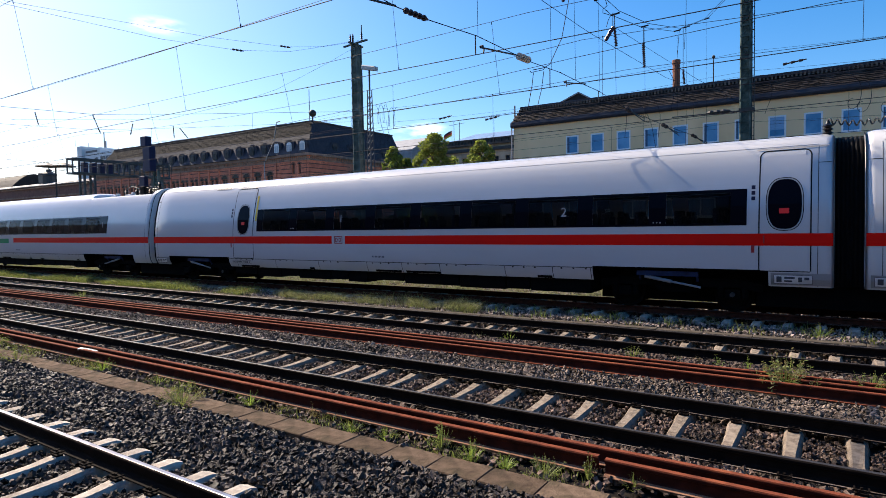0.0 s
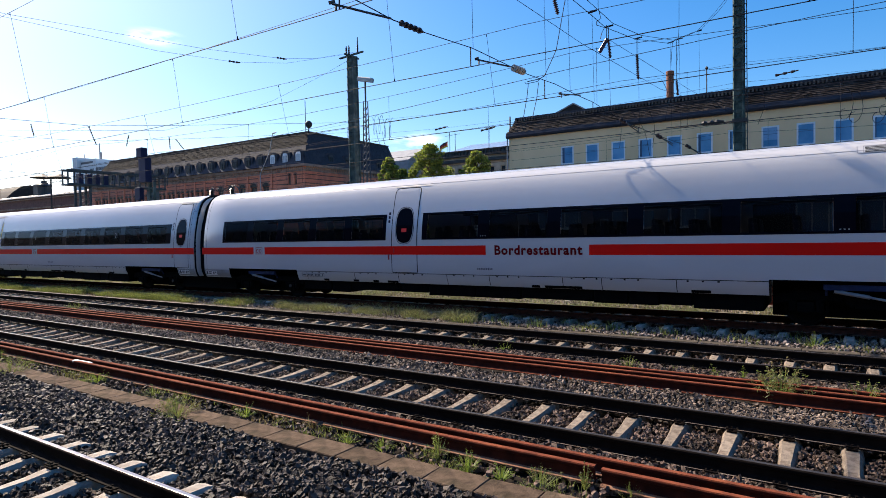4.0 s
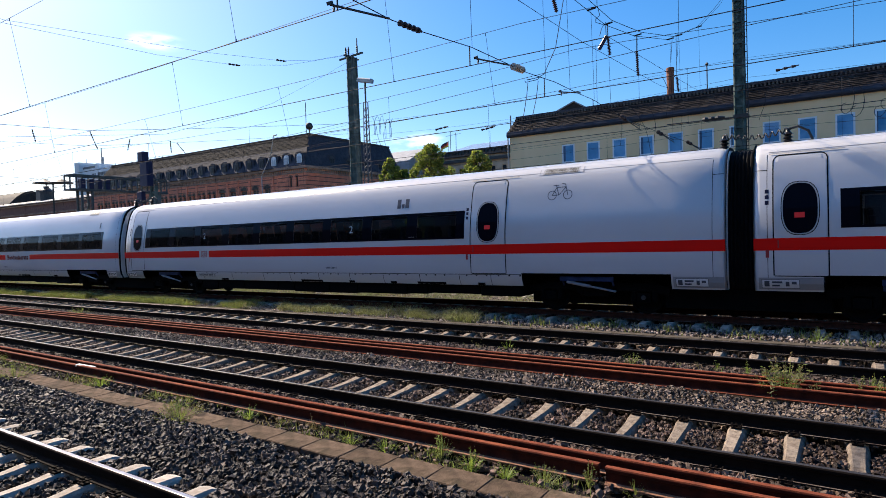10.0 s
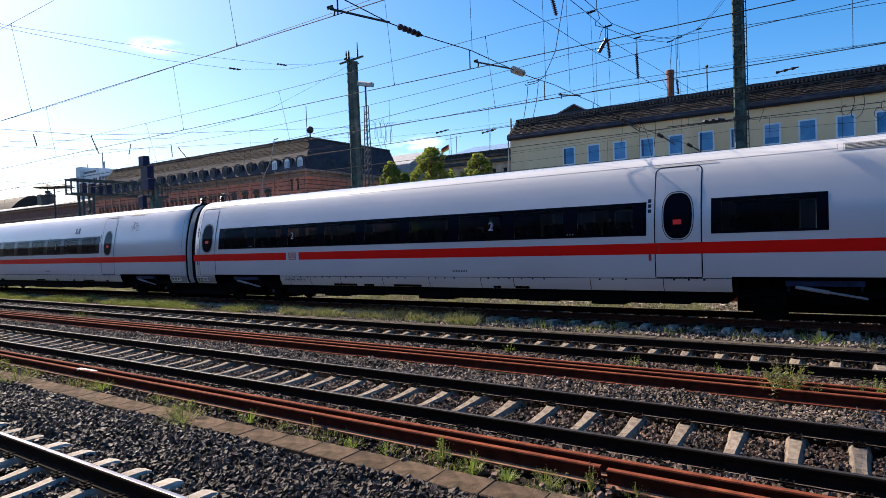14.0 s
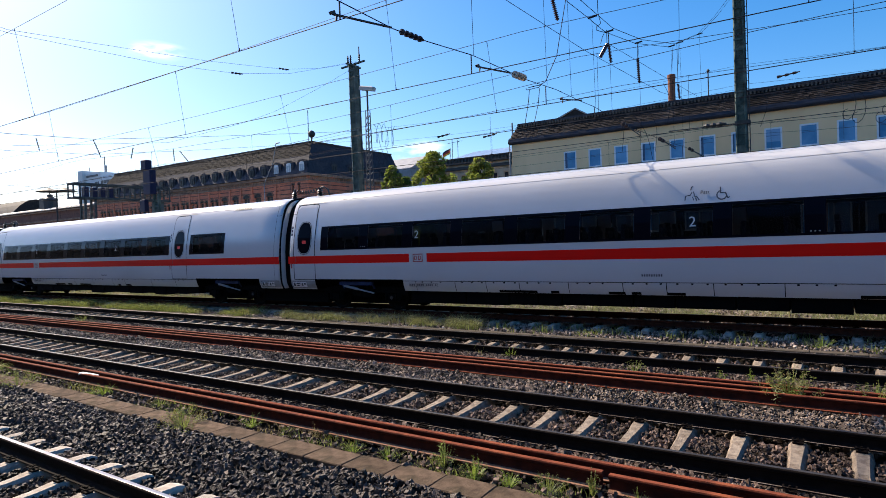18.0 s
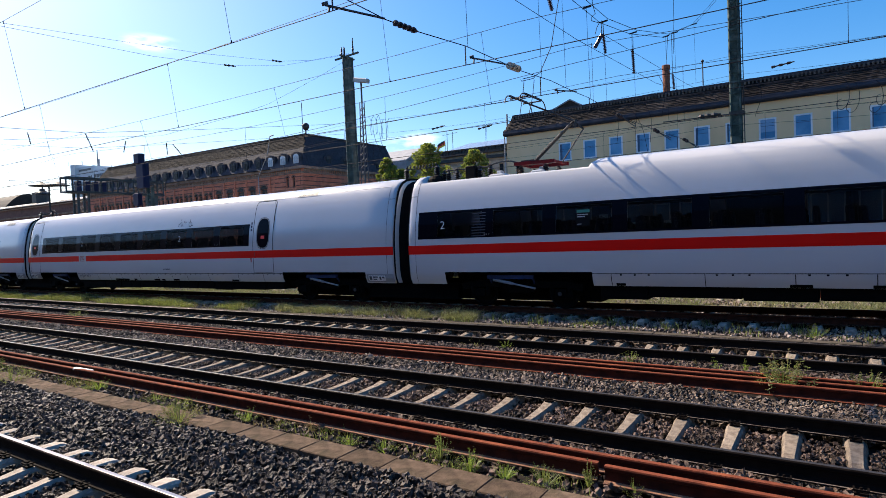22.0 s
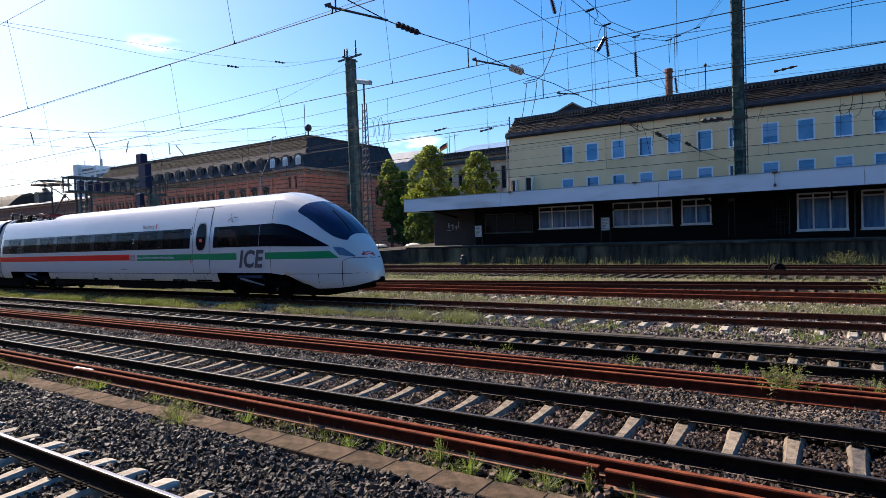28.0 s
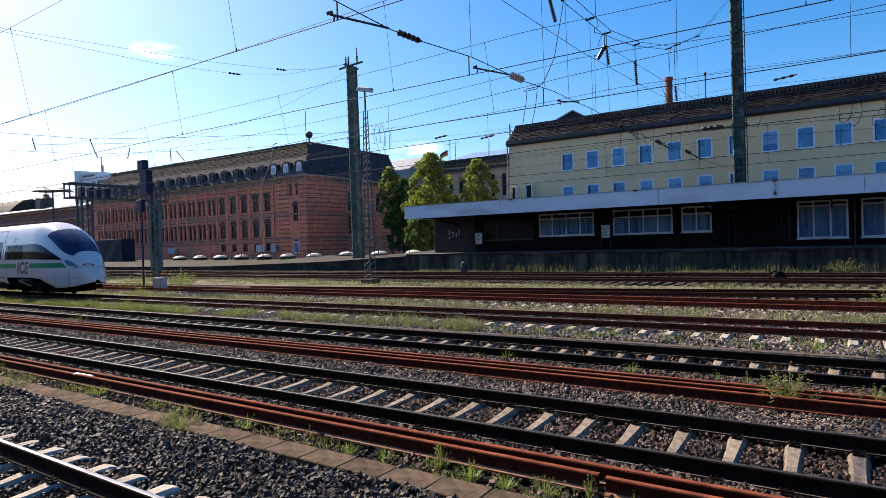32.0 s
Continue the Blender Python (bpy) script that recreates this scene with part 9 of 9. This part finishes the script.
def weed(label, x, y, z, hgt, wid, n, material, seed, seed_mat=None):
    """A weed: many fine stems with small leaves, and dry seed heads on some."""
    w = thing("weed", label, "weed", "weeds between the tracks", at=(x, y, z + float(tilt(x, y))))
    rg = np.random.default_rng(seed)
    r = wid * 0.5 * np.sqrt(rg.uniform(0, 1, n))
    a = rg.uniform(0, 2 * math.pi, n)
    hs_ = hgt * (0.35 + 0.65 * (1 - (r / (wid * 0.5 + 1e-6)) ** 2)) * rg.uniform(0.6, 1.05, n)
    tip = np.stack([r * np.cos(a), r * np.sin(a), hs_], 1)
    base = tip * np.array([0.25, 0.25, 0]) 
    side = np.stack([-np.sin(a), np.cos(a), np.zeros(n)], 1) * 0.0035
    mid = (base + tip) / 2 + np.stack([np.zeros(n), np.zeros(n), hs_ * 0.08], 1)
    v = np.stack([base - side, base + side, mid + side, mid - side, tip], 1)
    ob = new("stalk", strips_mesh("stalk", v, material))
    ob.parent = w
    tagged(ob, kind="stuff")
    m = n * 11
    k = rg.integers(0, n, m)
    t = rg.uniform(0.15, 1.0, m)[:, None]
    c = base[k] + (tip[k] - base[k]) * t
    d = rg.normal(size=(m, 3)) * np.array([1, 1, 0.5])
    d /= np.linalg.norm(d, axis=1)[:, None]
    ln = hgt * rg.uniform(0.04, 0.11, m)[:, None]
    sd = np.cross(d, rg.normal(size=(m, 3)))
    sd /= np.linalg.norm(sd, axis=1)[:, None]
    sd *= ln * 0.13
    v = np.stack([c - sd * 0.3, c + sd * 0.3, c + d * ln * 0.55 + sd, c + d * ln * 0.55 - sd, c + d * ln], 1)
    ob = new("foliage", strips_mesh("foliage", v, material))
    ob.parent = w
    tagged(ob, kind="stuff")
    if seed_mat is not None:
        m = n * 4
        k = rg.integers(0, n, m)
        c = tip[k] * rg.uniform(0.7, 1.0, m)[:, None]
        d = rg.normal(size=(m, 3))
        d /= np.linalg.norm(d, axis=1)[:, None]
        ln = hgt * 0.035
        sd = np.cross(d, rg.normal(size=(m, 3))) * ln * 0.4
        v = np.stack([c - sd, c + sd, c + d * ln * 0.5 + sd, c + d * ln * 0.5 - sd, c + d * ln], 1)
        ob = new("seed_head", strips_mesh("seed_head", v, seed_mat))
        ob.parent = w
        tagged(ob, kind="stuff")
    return w


G, B, S = weed_mat, weed_bright, straw
for i, (x, y, hgt, wid, n, mt, sd) in enumerate((
        (-22.95, 10.85, 0.42, 1.6, 60, G, None), (-5.75, 11.15, 0.36, 0.50, 34, B, None), (-6.55, 11.3, 0.30, 0.95, 50, G, S), (-3.10, 10.85, 0.34, 0.62, 44, G, None),
        (-1.62, 10.8, 0.34, 0.30, 18, B, None), (-1.18, 10.8, 0.38, 0.26, 16, B, None), (-0.63, 10.0, 0.66, 0.95, 90, G, S), (0.42, 10.3, 0.40, 0.85, 60, B, S),
        (-7.76, 4.92, 0.38, 0.85, 80, G, S), (-11.05, 5.5, 0.26, 0.62, 46, B, None), (-7.0, 5.5, 0.24, 0.42, 36, B, None), (-6.25, 5.45, 0.15, 0.4, 26, G, S),
        (-3.72, 5.52, 0.36, 0.34, 44, G, None), (-5.0, 5.42, 0.17, 0.46, 34, B, None), (-4.45, 5.42, 0.20, 0.42, 34, B, S), (-3.28, 5.42, 0.28, 0.42, 40, B, S),
        (-2.86, 5.40, 0.22, 0.34, 40, B, None), (-2.45, 5.45, 0.24, 0.55, 46, G, S), (-13.1, 4.95, 0.40, 0.9, 60, G, S), (-14.4, 4.8, 0.34, 1.3, 80, G, S), (-15.6, 5.3, 0.32, 1.2, 80, B, S), (-5.72, 5.50, 0.30, 0.16, 16, S, stem_brown),
        (-1.6, 5.62, 0.18, 0.34, 26, G, None), (-9.2, 5.45, 0.22, 0.5, 36, G, S), (-2.05, 5.62, 0.32, 0.18, 18, G, stem_brown), (-8.4, 5.3, 0.2, 0.5, 36, G, S),
        (-2.0, 11.0, 0.22, 0.35, 20, S, None), (-2.35, 11.0, 0.20, 0.3, 18, G, S), (-0.3, 15.0, 0.3, 0.8, 44, B, S), (-5.2, 15.1, 0.25, 0.9, 40, G, S), (-8.9, 14.9, 0.3, 0.8, 44, G, S),
        (-3.6, 20.0, 0.45, 1.4, 50, G, S), (1.6, 24.5, 0.9, 1.5, 60, B, S), (-37.5, 21.6, 0.6, 1.2, 50, B, None), (-42, 24.0, 1.2, 3.5, 120, G, S), (-40.0, 26, 1.4, 3.0, 110, G, S), (0.6, 46.0, 1.0, 2.6, 120, weed_sage, S), (-23.4, 46.1, 0.9, 0.5, 16, S, None), (-25.0, 46.1, 1.0, 0.5, 14, S, None), (-21.2, 46.2, 0.8, 0.9, 20, weed_sage, S), (-18.9, 46.1, 0.7, 1.2, 26, weed_sage, S))):
    lab = {True: "fresh bright green weed between the stones", False: "grey green weed clump between the stones"}[mt is B]
    weed(lab if mt is not S else "dry brown dock stalk by the rusty rail", x, y, -0.27 if y < 18 else -0.36, hgt, wid, n, mt, 100 + i, sd)

# small loose things
bm = bmesh.new()
rbox(bm, -0.25, 0.25, -0.045, 0.045, 0.0, 0.035, 0.010)
lid = part("plastic_strip", bm, white_plastic, None)
lid.location, lid.rotation_euler = (-12.15, 5.78, -0.09), (0.1, 0.05, 0.15)
tagged(lid, "white plastic strip lying on the rusty rails", "litter")
bm = bmesh.new()
lathe(bm, [(0.20, -0.3), (0.26, -0.28), (0.26, -0.22), (0.2, -0.2), (0.2, 0.2), (0.26, 0.22), (0.26, 0.28), (0.2, 0.3)], (0, 0, 0), "y", 18)
for k in range(6):
    tube(bm, (0.21 * math.cos(k), -0.2, 0.21 * math.sin(k)), (0.21 * math.cos(k), 0.2, 0.21 * math.sin(k)), 0.03, seg=5)
DRX, DRY = -2.50, 36.41
reel = part("cable_reel", bm, rail_dark, None)
reel.location, reel.rotation_euler = (DRX, DRY, -0.10), (0, 0, 0.5)
reel.scale = (1.2, 1.2, 1.2)
tagged(reel, "dark ribbed drum lying by the far track", "drum")
for x, y in ((-26.9, 43.8),):
    bm = bmesh.new()
    rbox(bm, x, x + 0.5, y, y + 0.4, -0.45, 0.25, 0.05)
    lathe(bm, [(0.2, 0.2), (0.22, 0.45), (0.1, 0.55)], (x + 0.25, y + 0.2, 0), "z", 10)
    tagged(part("point_machine", bm, iron, None), "dark trackside box by the far rails", "trackside box", "trackside boxes")


# ---- trees behind the canopy
def tree(label, x, y, z0, top, rx, low, n, seed, material, lobes=34):
    """A tree: tapered trunk, limbs to every leaf lobe, an uneven crown of small leaves from low to top."""
    t = thing("tree", label, "tree", "trees behind the platform", at=(x, y, z0))
    rg = np.random.default_rng(seed)
    hgt, low = top - z0, low - z0
    bm = bmesh.new()
    sweep(bm, [(0, 0, -0.3), (0.08, 0.03, hgt * 0.25), (-0.05, 0, hgt * 0.55), (0.05, 0.05, hgt * 0.9)], [0.3, 0.22, 0.15, 0.04], 8)
    part("trunk", bm, bark, t)
    cl, rad = [], []
    for k in range(lobes):
        f = (k + 0.5) / lobes
        r = rx * (1 - abs(2 * f - 0.85) ** 2.4 / 1.5) * rg.uniform(0.25, 0.92)
        a = k * 2.399 + rg.uniform(-0.5, 0.5)
        c = np.array([r * math.cos(a), r * math.sin(a), low + (hgt - low) * f * rg.uniform(0.96, 1.02)])
        cl.append(c)
        rad.append(rx * rg.uniform(0.10, 0.24))
        if k % 3 == 0:
            st = Vector((0, 0, max(0.5, min(hgt * 0.8, c[2] - 1.6))))
            bm = bmesh.new()
            sweep(bm, [st, st.lerp(Vector(c), 0.5) + Vector((0, 0, 0.3)), Vector(c)], [0.10, 0.06, 0.025], 5)
            part("limb", bm, bark, t)
    cl, rad = np.array(cl), np.array(rad)
    k = rg.integers(0, lobes, n)
    d = rg.normal(size=(n, 3))
    d /= np.linalg.norm(d, axis=1)[:, None]
    c = cl[k] + d * (rad[k] * rg.uniform(0.35, 1.12, n) ** 0.6)[:, None] * np.array([1.0, 1.0, 0.8])
    c[:, 2] = np.clip(c[:, 2], 0.2, hgt)
    d = rg.normal(size=(n, 3))
    d /= np.linalg.norm(d, axis=1)[:, None]
    sd = np.cross(d, rg.normal(size=(n, 3)))
    sd /= np.linalg.norm(sd, axis=1)[:, None]
    ln = rg.uniform(0.16, 0.36, n)[:, None]
    sd *= ln * 0.42
    v = np.stack([c - sd * 0.3, c + sd * 0.3, c + d * ln * 0.5 + sd, c + d * ln * 0.5 - sd, c + d * ln], 1)
    ob = new("crown", strips_mesh("crown", v, material))
    ob.parent = t
    tagged(ob, "uneven crown of small leaves", kind="stuff")
    return t


tree("tall green tree with sunlit upper leaves", -51.6, 76, 0.3, 15.9, 4.3, 3.5, 22000, 1, leaf_b, 95)
tree("broad green tree behind the canopy end", -45.2, 79, 0.3, 14.6, 3.8, 4.0, 17000, 2, leaf_b, 75)
tree("small yellowish tree beside the brick building", -62.5, 80, 0.3, 15.4, 2.4, 6.0, 11000, 3, leaf_b, 60)
tree("dark leafy tree in the shade behind the ramp", -62.2, 83, 0.3, 13.4, 3.6, 1.2, 24000, 4, leaf_a, 90)
tree("dark leafy tree in the shade beside the kiosk", -57.6, 80, 0.3, 11.5, 3.4, 0.8, 24000, 5, leaf_a, 90)
tree("low dark shrub beside the kiosk", -50.6, 72, 0.3, 6.8, 2.6, 1.0, 14000, 6, leaf_a, 60)


# ---------------------------------------------------------------- what moves
def motions():
    run = [(0.0, 0.000), (0.5, -2.891), (1.0, -5.770), (1.5, -8.641), (2.0, -11.499), (2.5, -14.345), (3.0, -17.168), (3.5, -19.979), (5.5, -31.160), (6.0, -33.940), (6.5, -36.699), (7.0, -39.448), (7.5, -42.186), (8.0, -44.921), (8.5, -47.661), (9.0, -50.394), (9.5, -53.114), (10.0, -55.814), (10.5, -58.507), (11.0, -61.211), (11.5, -63.928), (12.0, -66.628), (12.5, -69.313), (13.0, -72.005), (13.5, -74.686), (14.0, -77.353), (14.5, -80.006), (16.5, -90.567), (17.0, -93.195), (17.5, -95.805), (18.0, -98.407), (18.5, -101.031), (19.0, -103.660), (19.5, -106.282), (20.0, -108.896), (20.5, -111.522), (21.0, -114.142), (21.5, -116.737), (22.0, -119.313), (22.5, -121.880), (23.0, -124.453), (23.5, -127.049), (24.0, -129.643), (24.5, -132.215), (25.0, -134.774), (25.5, -137.312), (27.5, -147.512), (28.0, -150.042), (28.5, -152.585), (29.0, -155.120), (29.5, -157.643), (30.0, -160.153), (30.5, -162.647), (31.0, -165.122), (31.5, -167.581), (32.0, -170.036)]
    for car in TRAIN:
        walk(car, [(t, pose(s, YC, GRADE * (s + 2.0), 0, -math.degrees(math.atan(GRADE)), 0)) for t, s in run])
    ts, ss = [r[0] for r in run], [r[1] for r in run]
    for w in WHEELS:
        x, y, z = w.location
        rows = []
        for k in range(321):
            t = k / 10
            s = float(np.interp(t, ts, ss))
            rows.append((t, pose(x, y, z) @ Matrix.Rotation(s / 0.455, 4, "Y")))
        walk(w, rows)


motions()
